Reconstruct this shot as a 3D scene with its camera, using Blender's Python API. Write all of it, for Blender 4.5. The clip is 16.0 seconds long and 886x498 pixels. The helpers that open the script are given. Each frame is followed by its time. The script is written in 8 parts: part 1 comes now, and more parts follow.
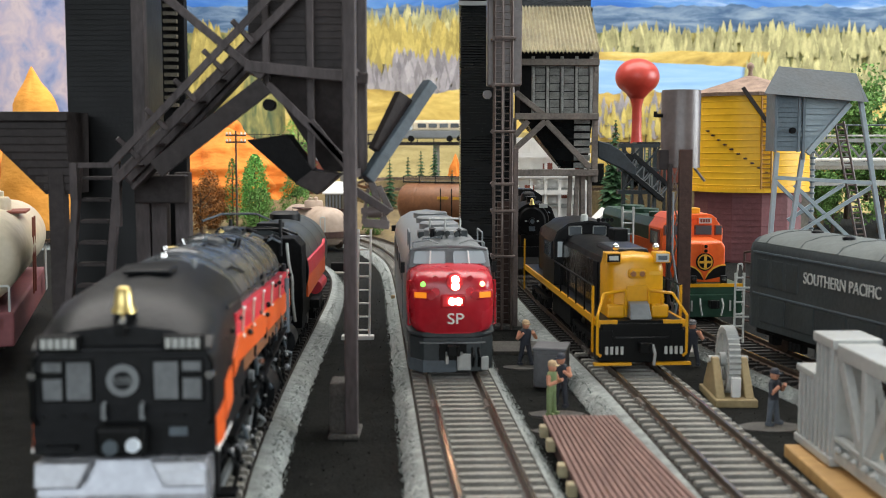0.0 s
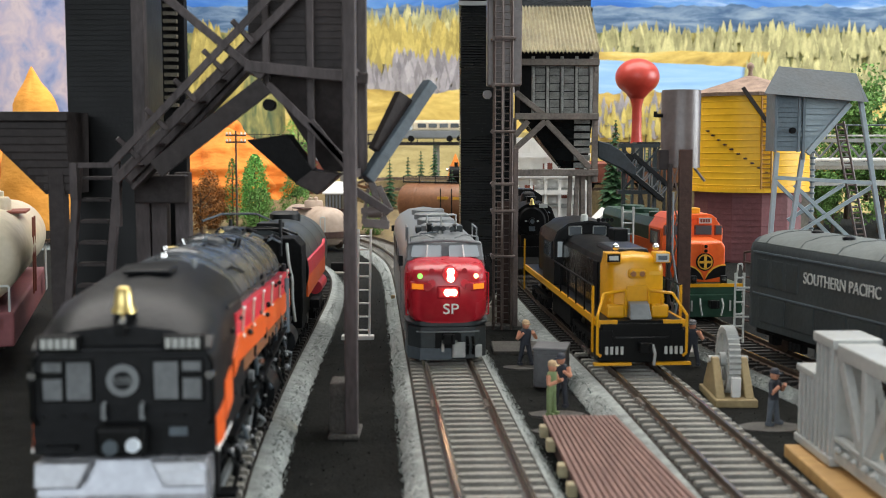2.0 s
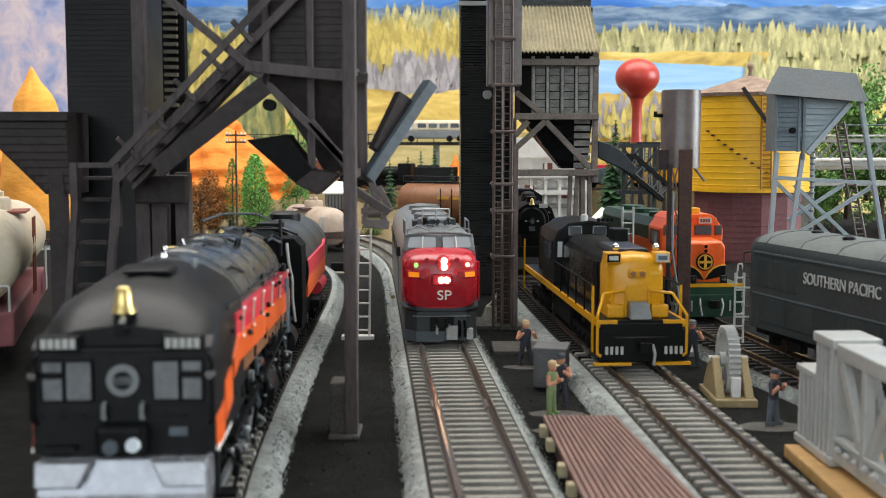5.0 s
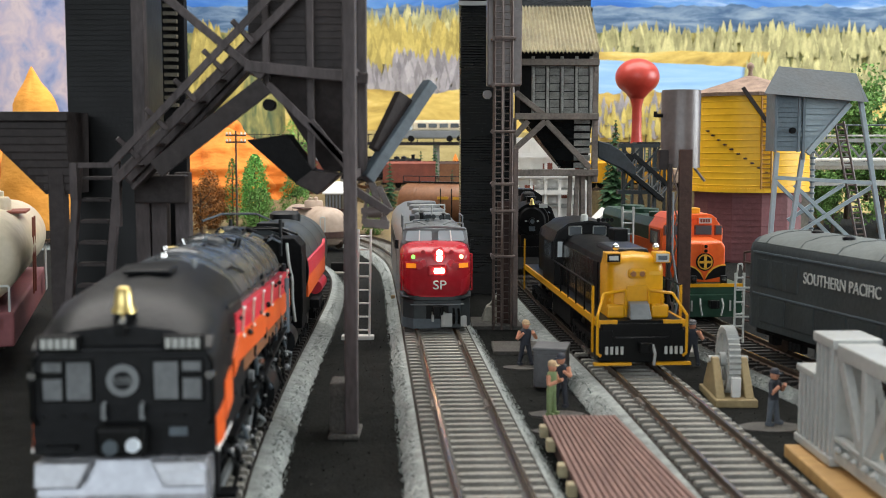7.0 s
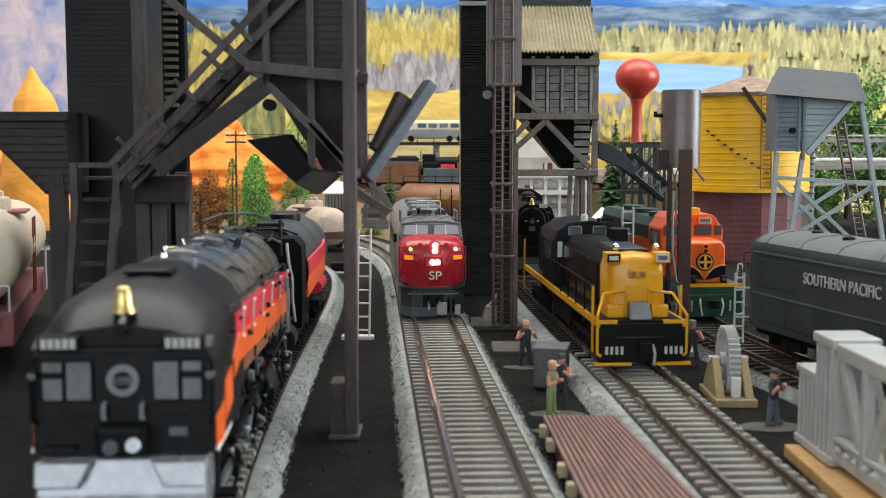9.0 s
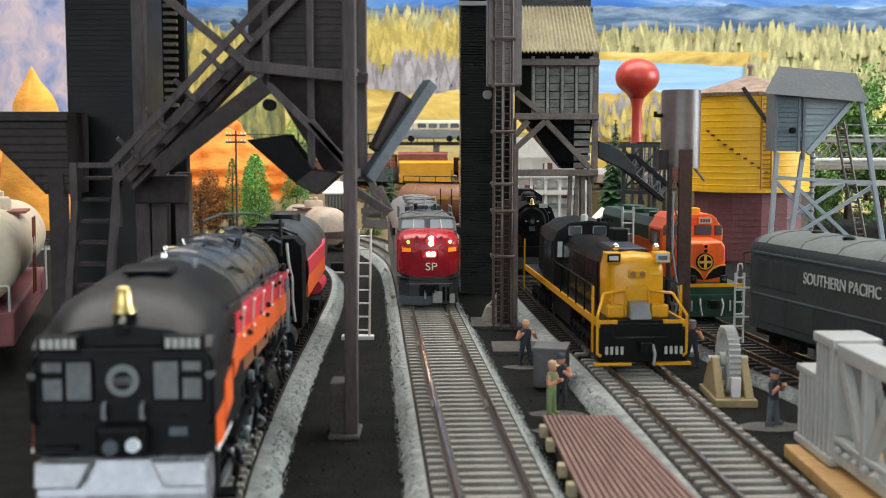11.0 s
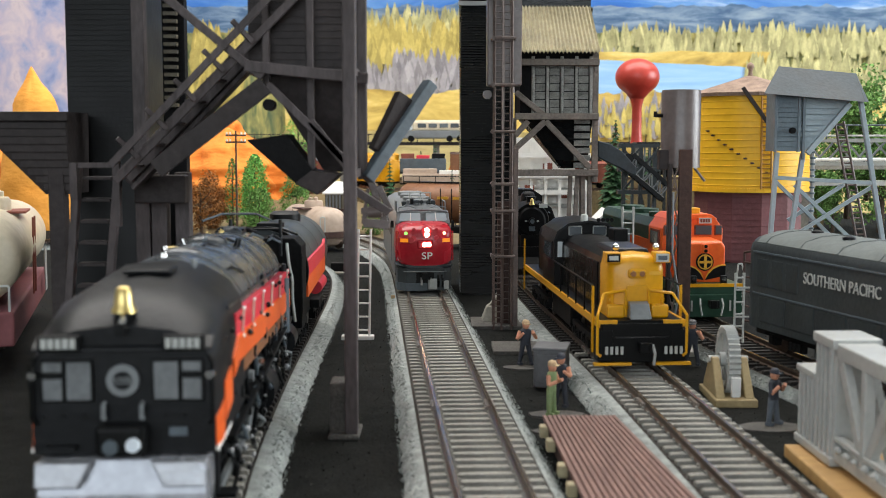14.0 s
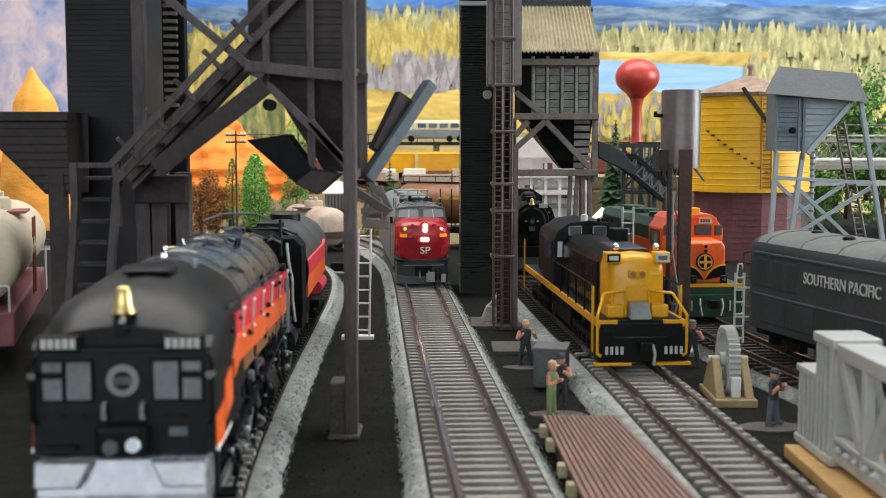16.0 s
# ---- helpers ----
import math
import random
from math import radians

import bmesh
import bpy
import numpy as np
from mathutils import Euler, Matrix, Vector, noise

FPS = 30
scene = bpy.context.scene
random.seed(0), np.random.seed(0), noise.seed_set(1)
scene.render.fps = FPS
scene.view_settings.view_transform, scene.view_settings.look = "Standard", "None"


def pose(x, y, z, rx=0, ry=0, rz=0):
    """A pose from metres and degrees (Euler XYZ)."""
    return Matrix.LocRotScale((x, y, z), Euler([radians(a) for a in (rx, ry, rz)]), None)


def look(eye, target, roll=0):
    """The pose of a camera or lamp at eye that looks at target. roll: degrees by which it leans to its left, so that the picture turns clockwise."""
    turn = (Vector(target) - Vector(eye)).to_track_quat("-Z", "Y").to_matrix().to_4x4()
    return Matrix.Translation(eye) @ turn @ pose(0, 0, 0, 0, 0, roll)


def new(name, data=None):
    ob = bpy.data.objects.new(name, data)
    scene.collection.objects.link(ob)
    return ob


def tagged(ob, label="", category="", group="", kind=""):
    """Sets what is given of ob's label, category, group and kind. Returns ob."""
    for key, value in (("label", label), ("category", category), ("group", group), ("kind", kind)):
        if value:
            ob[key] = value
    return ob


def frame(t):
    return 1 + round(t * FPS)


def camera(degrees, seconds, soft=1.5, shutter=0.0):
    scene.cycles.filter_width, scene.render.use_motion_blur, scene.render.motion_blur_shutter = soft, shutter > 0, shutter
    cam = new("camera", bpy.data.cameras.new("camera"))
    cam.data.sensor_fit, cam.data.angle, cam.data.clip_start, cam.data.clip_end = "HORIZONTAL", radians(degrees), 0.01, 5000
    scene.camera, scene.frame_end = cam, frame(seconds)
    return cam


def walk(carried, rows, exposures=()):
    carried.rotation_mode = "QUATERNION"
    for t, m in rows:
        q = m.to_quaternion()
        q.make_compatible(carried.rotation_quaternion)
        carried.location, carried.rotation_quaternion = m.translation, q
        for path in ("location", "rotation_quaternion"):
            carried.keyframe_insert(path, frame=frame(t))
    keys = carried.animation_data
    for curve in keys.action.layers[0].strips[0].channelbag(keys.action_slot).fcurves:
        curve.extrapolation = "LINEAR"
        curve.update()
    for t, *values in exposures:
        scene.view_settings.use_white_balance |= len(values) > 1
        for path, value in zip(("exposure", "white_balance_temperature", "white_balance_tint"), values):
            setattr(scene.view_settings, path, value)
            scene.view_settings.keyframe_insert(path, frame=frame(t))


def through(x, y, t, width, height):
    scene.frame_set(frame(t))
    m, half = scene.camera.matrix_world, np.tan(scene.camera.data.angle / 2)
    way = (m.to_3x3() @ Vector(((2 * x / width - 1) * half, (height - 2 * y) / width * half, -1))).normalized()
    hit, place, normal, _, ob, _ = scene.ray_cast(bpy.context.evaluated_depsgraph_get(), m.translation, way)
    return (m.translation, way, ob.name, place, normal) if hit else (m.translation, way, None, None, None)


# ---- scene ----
# An HO railway layout in a room. Lengths in the builders are millimetres.
cam = camera(42.0, 16.0, soft=0.7)
cam.data.dof.use_dof, cam.data.dof.focus_distance, cam.data.dof.aperture_fstop = True, 0.64, 33.0
EYE = pose(0.0, 0.0, 0.092, 84.6, 0.0, 0.0)
walk(cam, [(0.0, EYE), (16.0, EYE)])
scene.view_settings.exposure = 0.33

world = bpy.data.worlds.new("world")
scene.world = world
world.use_nodes = True
sky = world.node_tree.nodes.new("ShaderNodeTexSky")
sky.sky_type, sky.sun_disc = "NISHITA", False
sky.sun_elevation, sky.sun_rotation = radians(35), radians(90)
world.node_tree.links.new(sky.outputs[0], world.node_tree.nodes["Background"].inputs[0])
world.node_tree.nodes["Background"].inputs[1].default_value = 0.1


def area_lamp(name, eye, target, sx, sy, watts, colour):
    data = bpy.data.lights.new(name, "AREA")
    data.shape, data.size, data.size_y, data.energy, data.color = "RECTANGLE", sx, sy, watts, colour
    ob = new(name, data)
    ob.matrix_world = look(eye, target)
    return ob


# the windows in the right wall and behind, and the ceiling panel over the layout
area_lamp("window_light", (2.42, 0.5, 0.55), (0.0, 0.7, 0.05), 1.8, 1.1, 48, (0.88, 0.95, 1.0))
area_lamp("rear_window_light", (-0.5, -1.92, 0.6), (-0.2, 0.6, 0.05), 2.4, 1.2, 22, (0.90, 0.96, 1.0))
area_lamp("ceiling_light", (0.0, 1.0, 1.33), (0.0, 1.0, 0.0), 2.4, 1.0, 36, (1.0, 0.97, 0.93))

# ---- materials ----


def rgb(h):
    """Linear colour from a hex code."""
    v = [int(h[i:i + 2], 16) / 255 for i in (0, 2, 4)]
    return [c / 12.92 if c < 0.04045 else ((c + 0.055) / 1.055) ** 2.4 for c in v]


def paint(name, hexa, rough=0.5, metal=0.0, hexb="", scale=90.0, amount=0.25, bump=0.15, stretch=(1, 1, 1), spec=0.5, island=0.0):
    """A painted or moulded surface: two scales of tone, fine relief, and dusty spots."""
    m = bpy.data.materials.new(name)
    m.use_nodes = True
    nt = m.node_tree
    b = nt.nodes["Principled BSDF"]
    ca = rgb(hexa)
    cb = rgb(hexb) if hexb else [min(1, c * 1.5 + 0.012) for c in ca]
    tc = nt.nodes.new("ShaderNodeTexCoord")
    mp = nt.nodes.new("ShaderNodeMapping")
    mp.inputs["Scale"].default_value = stretch
    nt.links.new(tc.outputs["Object"], mp.inputs[0])
    n1 = nt.nodes.new("ShaderNodeTexNoise")
    n1.inputs["Scale"].default_value, n1.inputs["Detail"].default_value = scale, 6
    n2 = nt.nodes.new("ShaderNodeTexNoise")
    n2.inputs["Scale"].default_value, n2.inputs["Detail"].default_value = scale * 9, 4
    for n in (n1, n2):
        nt.links.new(mp.outputs[0], n.inputs["Vector"])
    add = nt.nodes.new("ShaderNodeMath")
    add.operation = "MULTIPLY_ADD"
    nt.links.new(n1.outputs[0], add.inputs[0])
    add.inputs[1].default_value = 0.6
    half = nt.nodes.new("ShaderNodeMath")
    half.operation = "MULTIPLY"
    half.inputs[1].default_value = 0.4
    nt.links.new(n2.outputs[0], half.inputs[0])
    nt.links.new(half.outputs[0], add.inputs[2])
    ramp = nt.nodes.new("ShaderNodeValToRGB")
    ramp.color_ramp.elements[0].position, ramp.color_ramp.elements[1].position = 0.5 - 0.22, 0.5 + 0.22
    lo = [c * (1 - amount) for c in ca]
    hi = [a + (b_ - a) * min(1, amount * 2) for a, b_ in zip(ca, cb)]
    ramp.color_ramp.elements[0].color, ramp.color_ramp.elements[1].color = (*lo, 1), (*hi, 1)
    nt.links.new(add.outputs[0], ramp.inputs[0])
    colour = ramp.outputs[0]
    if island:
        geo = nt.nodes.new("ShaderNodeNewGeometry")
        hsv = nt.nodes.new("ShaderNodeHueSaturation")
        mr = nt.nodes.new("ShaderNodeMapRange")
        mr.inputs[3].default_value, mr.inputs[4].default_value = 1 - island, 1 + island
        nt.links.new(geo.outputs["Random Per Island"], mr.inputs[0])
        nt.links.new(mr.outputs[0], hsv.inputs["Value"])
        nt.links.new(colour, hsv.inputs["Color"])
        colour = hsv.outputs[0]
    nt.links.new(colour, b.inputs["Base Color"])
    rr = nt.nodes.new("ShaderNodeMapRange")
    rr.inputs[3].default_value, rr.inputs[4].default_value = max(0.05, rough - 0.12), min(1, rough + 0.12)
    nt.links.new(n1.outputs[0], rr.inputs[0])
    nt.links.new(rr.outputs[0], b.inputs["Roughness"])
    b.inputs["Metallic"].default_value = metal
    b.inputs["Specular IOR Level"].default_value = spec
    if bump:
        bp = nt.nodes.new("ShaderNodeBump")
        bp.inputs["Strength"].default_value, bp.inputs["Distance"].default_value = bump, 0.0008
        nt.links.new(n2.outputs[0], bp.inputs["Height"])
        nt.links.new(bp.outputs[0], b.inputs["Normal"])
    return m


def glow(name, hexa, strength):
    m = bpy.data.materials.new(name)
    m.use_nodes = True
    b = m.node_tree.nodes["Principled BSDF"]
    b.inputs["Base Color"].default_value = (*rgb(hexa), 1)
    b.inputs["Emission Color"].default_value = (*rgb(hexa), 1)
    b.inputs["Emission Strength"].default_value = strength
    return m


def glass(name, hexa="dfe6e8", rough=0.06, through=0.25):
    m = bpy.data.materials.new(name)
    m.use_nodes = True
    b = m.node_tree.nodes["Principled BSDF"]
    b.inputs["Base Color"].default_value = (*rgb(hexa), 1)
    b.inputs["Roughness"].default_value = rough
    b.inputs["Transmission Weight"].default_value = through
    b.inputs["IOR"].default_value = 1.49
    return m


GROUND = paint("dark_ground", "0a0b0a", 0.95, hexb="272826", scale=110, amount=0.75, bump=0.9, spec=0.1)
BALLAST = paint("grey_ballast", "868c8a", 0.95, hexb="b2b8b5", scale=220, amount=0.5, bump=0.7)
GRANULE = paint("ballast_stone", "858c89", 0.95, hexb="b0b7b3", scale=400, amount=0.3, bump=0.2, island=0.12)
GRIT = paint("ground_grit", "272826", 0.95, hexb="484945", scale=400, amount=0.4, bump=0.2, spec=0.1, island=0.7)
# dark brown painted in for the shadow between ties
GAPSHADE = paint("tie_gap_shade", "211c18", 0.95, hexb="443c34", scale=260, amount=0.4, bump=0.9)
# near-black tie tone, used past a track's dark_from
DARKTIE = paint("near_black_tie", "1d1b1a", 0.75, hexb="3a3633", scale=300, amount=0.4, bump=0.5, stretch=(0.3, 3, 1), spec=0.3)
TIE = paint("weathered_tie", "8b8982", 0.85, hexb="b6b3aa", scale=300, amount=0.5, bump=0.5, stretch=(0.3, 3, 1))
RAIL = paint("rail_steel", "55443a", 0.35, 0.75, "7d6b5e", scale=140, amount=0.4, bump=0.1)
RAILTOP = paint("rail_polished", "8a7664", 0.22, 0.8, "b0a496", scale=140, amount=0.3, bump=0.05)
BLACK = paint("engine_black", "090a0a", 0.42, hexb="131415", scale=80, amount=0.35, bump=0.12, spec=0.15)
SATIN = paint("satin_black", "0f1012", 0.4, hexb="1f2124", scale=60, amount=0.35, bump=0.15, spec=0.2)
PITCH = paint("deep_black", "060607", 0.6, scale=80, amount=0.3, spec=0.1)
TOWER = paint("tower_brown_black", "2b2626", 0.58, hexb="484140", scale=45, amount=0.4, bump=0.3, spec=0.22)
TIMBER = paint("tower_timber", "403a3a", 0.6, hexb="6a6262", scale=70, amount=0.4, bump=0.4, stretch=(1, 1, 0.3), spec=0.22)
SHEET = paint("black_sheet", "0b0d0e", 0.27, hexb="1b1e20", scale=60, amount=0.5, bump=0.35, stretch=(0.4, 0.4, 2.0), spec=0.35)
RUSTY = paint("rust_brown", "3d2c28", 0.6, hexb="5c453d", scale=60, amount=0.4, bump=0.3, spec=0.22)
MAST = paint("mast_brown", "50423d", 0.5, hexb="7c6a62", scale=90, amount=0.4, bump=0.3)
TIMBERL = paint("weathered_timber", "5f5751", 0.62, hexb="958a80", scale=90, amount=0.45, bump=0.4)
GLOSSBLACK = paint("gloss_black", "0a0b0d", 0.32, hexb="1c1f22", scale=60, amount=0.35, bump=0.15, spec=0.35)
HOODSIDE = paint("gloss_hood_side", "17130f", 0.16, hexb="2a231c", scale=60, amount=0.4, bump=0.1, spec=0.8)
# black lifted to grey so the colour holds the boiler's highlights
BOILER = paint("boiler_sheen_grey", "2c2f32", 0.27, hexb="54585c", scale=70, amount=0.4, bump=0.15, spec=0.6)
# bluish white paint imitates glare on an unlit lens
LENSGLARE = paint("lens_glare", "dfe8f0", 0.12, scale=60, amount=0.08, bump=0)
UMBER = paint("umber_sheet", "5c504d", 0.3, hexb="7c7270", scale=50, amount=0.3, bump=0.15)
BINPANEL = paint("weathered_bin_panel", "5e615f", 0.42, hexb="b0b0aa", scale=160, amount=0.6, bump=0.5, stretch=(1, 1, 2))
RIBGREY = paint("weathered_rib", "70736f", 0.5, hexb="b6b5ae", scale=140, amount=0.6, bump=0.4)
TIN = paint("tin_roof", "958a68", 0.5, hexb="bdb08a", scale=50, amount=0.4, bump=0.2)
TINDARK = paint("tin_roof_low", "464032", 0.6, hexb="6a614c", scale=50, amount=0.4, bump=0.2)
ORANGE = paint("orange_paint", "e8560f", 0.38, hexb="ff8a3c", scale=50, amount=0.18)
REDBAND = paint("red_paint", "d01f34", 0.38, hexb="e8485a", scale=50, amount=0.2)
SCARLET = paint("scarlet_paint", "b81c2b", 0.27, hexb="cf3a46", scale=50, amount=0.2, bump=0.08)
PILOTSILVER = paint("bright_silver_paint", "8c8e94", 0.26, 0.45, "babcc2", scale=40, amount=0.3, bump=0.25)
SILVER = paint("silver_paint", "97999b", 0.34, 0.35, "c8cacc", scale=70, amount=0.2)
LIGHTGREY = paint("pale_grey_plastic", "aaaca9", 0.32, hexb="cdcfcc", scale=60, amount=0.2)
BOXGREY = paint("box_grey", "55565a", 0.6, hexb="6e6f70", scale=60, amount=0.3)
MIDGREY = paint("grey_paint", "6f7375", 0.42, hexb="8f9496", scale=60, amount=0.25)
DARKGREY = paint("dark_grey_paint", "303638", 0.42, hexb="484f52", scale=60, amount=0.25, spec=0.3)
SLATE = paint("slate_blue_grey", "48535a", 0.55, hexb="66717a", scale=60, amount=0.3)
ROOFGREY = paint("dark_roof_grey", "2b343a", 0.6, hexb="434e55", scale=60, amount=0.35, bump=0.2)
ROOFDUST = paint("dusty_roof_grey", "4c5453", 0.55, hexb="6c7473", scale=40, amount=0.35, bump=0.2)
HOUSEGREY = paint("blue_grey_siding", "62717a", 0.5, hexb="84929a", scale=60, amount=0.25)
PALEBLUE = paint("pale_blue_grey", "a0afb6", 0.5, hexb="c2ced4", scale=60, amount=0.2)
YELLOW = paint("orange_yellow_paint", "d89a04", 0.36, hexb="eeb016", scale=60, amount=0.2)
TANKYELLOW = paint("tank_yellow", "efb400", 0.5, hexb="ffd23a", scale=30, amount=0.15, bump=0.2)
AMBER = paint("amber_ladder", "a8741a", 0.5, hexb="c89030", scale=60, amount=0.3)
MAROON = paint("maroon_siding", "6e3a3d", 0.65, hexb="8c5355", scale=40, amount=0.3, bump=0.2)
SHINGLE = paint("brown_shingle", "7e6656", 0.8, hexb="b59a88", scale=120, amount=0.45, bump=0.7)
BALLRED = paint("tank_red", "b8392e", 0.32, hexb="cf5346", scale=30, amount=0.2, bump=0.05)
CREAM = paint("cream_tank", "c6b798", 0.4, hexb="ebe3d0", scale=30, amount=0.25)
OLDCREAM = paint("old_cream", "a89c78", 0.6, hexb="c4b998", scale=90, amount=0.3)
PINKISH = paint("pinkish_tank", "b9a18e", 0.5, hexb="d8c6b4", scale=30, amount=0.25)
OXIDE = paint("oxide_red", "7c3a2c", 0.6, hexb="9b5642", scale=60, amount=0.35)
TANKBROWN = paint("tank_brown", "7a4a2c", 0.5, hexb="9c6a44", scale=50, amount=0.35)
DECK = paint("deck_board", "7b5a52", 0.7, hexb="9a7a70", scale=150, amount=0.4, bump=0.4, stretch=(3, 0.3, 1))
DECKDARK = paint("deck_gap", "3a2621", 0.8, scale=150, amount=0.3)
TAN = paint("tan_wood", "c89a5c", 0.6, hexb="deb67c", scale=60, amount=0.3, stretch=(0.4, 3, 1))
SANDY = paint("sandy_casting", "a08c64", 0.6, hexb="bda97e", scale=80, amount=0.3)
CONCRETE = paint("concrete", "8d8a80", 0.85, hexb="aca99e", scale=90, amount=0.35, bump=0.5)
STONE = paint("stone_pad", "454340", 0.9, hexb="65625d", scale=120, amount=0.45, bump=0.8)
GREEN = paint("dark_green_paint", "173a2a", 0.4, hexb="28543f", scale=60, amount=0.25)
BRASS = paint("brass", "cdb268", 0.28, 0.9, "ecdca6", scale=60, amount=0.25)
WHITE = paint("white_paint", "e6e4de", 0.5, scale=60, amount=0.1)
LETTER = paint("lettering", "b0b2ae", 0.6, scale=80, amount=0.1)
GOLD = paint("gold_mark", "d8a12c", 0.5, scale=80, amount=0.15)
SKIN = paint("figure_skin", "c98d70", 0.6, scale=200, amount=0.15)
DENIM = paint("figure_dark_cloth", "2c2f38", 0.75, hexb="444853", scale=200, amount=0.3)
OVERALL = paint("figure_green_cloth", "7f9461", 0.75, hexb="a3b584", scale=200, amount=0.3)
GREYCLOTH = paint("figure_grey_cloth", "555c66", 0.75, hexb="78808a", scale=200, amount=0.3)
SHIRT = paint("figure_pale_cloth", "b99a72", 0.75, hexb="d4ba96", scale=200, amount=0.3)
# rock oranges, saturated further to hold the warm light falling on them
GOLDROCK = paint("golden_rock", "f09a2e", 0.9, hexb="ffc468", scale=16, amount=0.25, bump=0.8, stretch=(1, 1, 2))
ROCK = paint("orange_rock", "ea7a1a", 0.9, hexb="fda850", scale=14, amount=0.3, bump=0.8, stretch=(1, 1, 3))
ROCKPALE = paint("boulder", "8d8272", 0.9, hexb="b3a895", scale=30, amount=0.45, bump=0.8)
MEADOW = paint("dry_meadow", "9c8c50", 0.95, hexb="c2b078", scale=18, amount=0.4, bump=0.8)
SCRUB = paint("earth_scrub", "6a5a3e", 0.95, hexb="927f58", scale=30, amount=0.45, bump=0.8)
LEAFG = paint("green_foliage", "4a9c36", 0.8, hexb="96d470", scale=80, amount=0.4, island=0.45)
LEAFM = paint("mid_green_foliage", "4c7a34", 0.8, hexb="7ea656", scale=80, amount=0.4, island=0.45)
LEAFD = paint("dark_conifer", "24472a", 0.85, hexb="3f6a40", scale=80, amount=0.4, island=0.45)
LEAFO = paint("autumn_foliage", "6a4220", 0.85, hexb="a8702e", scale=80, amount=0.4, island=0.45)
BARK = paint("bark", "4b3a2c", 0.9, scale=120, amount=0.35, bump=0.6)
DARKGLASS = glass("dark_glass", "4c5256", 0.08, 0.0)
PALEGLASS = glass("pale_glass", "bcc4c6", 0.12, 0.0)
SKYGLASS = glass("sky_glass", "a4afb4", 0.05, 0.0)
LAMPWARM = glow("headlight_warm", "ffdcae", 14.0)
LAMPSOFT = glow("marker_warm", "ffd9a0", 2.2)
LAMPAMBER = glow("amber_board", "e8871c", 0.55)
LAMPGREEN = glow("green_marker", "7fe05c", 1.6)
CHROME = paint("chrome", "d8d8d8", 0.15, 1.0, "f2f2f2", scale=60, amount=0.1, bump=0.0)

# ---- builders ----


class M:
    """A mesh under construction, in millimetres."""

    def __init__(self):
        self.v, self.f, self.mi, self.m = [], [], [], 0

    def quad(self, pts):
        k = len(self.v)
        self.v += [tuple(p) for p in pts]
        self.f.append(tuple(range(k, k + len(pts))))
        self.mi.append(self.m)
        return self

    def box(self, x0, x1, y0, y1, z0, z1):
        k = len(self.v)
        self.v += [(x, y, z) for z in (z0, z1) for y in (y0, y1) for x in (x0, x1)]
        for q in ((0, 2, 3, 1), (4, 5, 7, 6), (0, 1, 5, 4), (2, 6, 7, 3), (0, 4, 6, 2), (1, 3, 7, 5)):
            self.f.append(tuple(k + i for i in q))
            self.mi.append(self.m)
        return self

    def loft(self, rings, caps=True, closed=True):
        k, n = len(self.v), len(rings[0])
        for r in rings:
            self.v += [tuple(p) for p in r]
        for i in range(len(rings) - 1):
            for j in range(n if closed else n - 1):
                a, b = k + i * n + j, k + i * n + (j + 1) % n
                self.f.append((a, b, b + n, a + n))
                self.mi.append(self.m)
        if caps:
            self.f += [tuple(range(k + n - 1, k - 1, -1)), tuple(range(k + (len(rings) - 1) * n, k + len(rings) * n))]
            self.mi += [self.m, self.m]
        return self

    def beam(self, p, q, w, h=None):
        """A square bar from p to q; w across, h the other way."""
        p, q, h = Vector(p), Vector(q), h or w
        d = (q - p).normalized()
        up = Vector((0, 0, 1)) if abs(d.z) < 0.95 else Vector((0, 1, 0))
        a = d.cross(up).normalized() * (w / 2)
        b = a.cross(d).normalized() * (h / 2)
        return self.loft([[c + a + b, c - a + b, c - a - b, c + a - b] for c in (p, q)])

    def rod(self, p, q, r, r2=None, n=8, caps=True):
        p, q = Vector(p), Vector(q)
        r2 = r if r2 is None else r2
        d = (q - p).normalized()
        up = Vector((0, 0, 1)) if abs(d.z) < 0.95 else Vector((0, 1, 0))
        a = d.cross(up).normalized()
        b = a.cross(d).normalized()
        ang = [2 * math.pi * (i + 0.5) / n for i in range(n)]
        return self.loft([[c + (a * math.cos(t) + b * math.sin(t)) * s for t in ang] for c, s in ((p, r), (q, r2))], caps)

    def pipe(self, pts, r, n=6):
        for a, b in zip(pts, pts[1:]):
            self.rod(a, b, r, None, n)
        return self

    def turn(self, cx, cy, prof, n=24, caps=True):
        """A body of revolution about a vertical axis: prof is (radius, z)."""
        return self.loft([[(cx + r * math.cos(2 * math.pi * i / n), cy + r * math.sin(2 * math.pi * i / n), z) for i in range(n)] for r, z in prof], caps)

    def prof(self, pts, y0, y1):
        """A profile in x, z pushed along y."""
        return self.loft([[(x, y, z) for x, z in pts] for y in (y0, y1)])

    def profx(self, pts, x0, x1):
        """A profile in y, z pushed along x."""
        return self.loft([[(x, y, z) for y, z in pts] for x in (x0, x1)])

    def ball(self, c, r, n=10, sz=1.0):
        rings = [[(c[0] + r * math.sin(a) * math.cos(b), c[1] + r * math.sin(a) * math.sin(b), c[2] + r * sz * math.cos(a))
                  for b in [2 * math.pi * j / n for j in range(n)]] for a in [math.pi * (i + 0.35) / (n // 2 + 0.7 - 0.0) for i in range(n // 2 + 1)]]
        return self.loft(rings)

    def ribs_v(self, x0, x1, y, z0, z1, pitch, depth=0.5):
        """Upright battens on a face that looks to -y."""
        x = x0 + pitch / 2
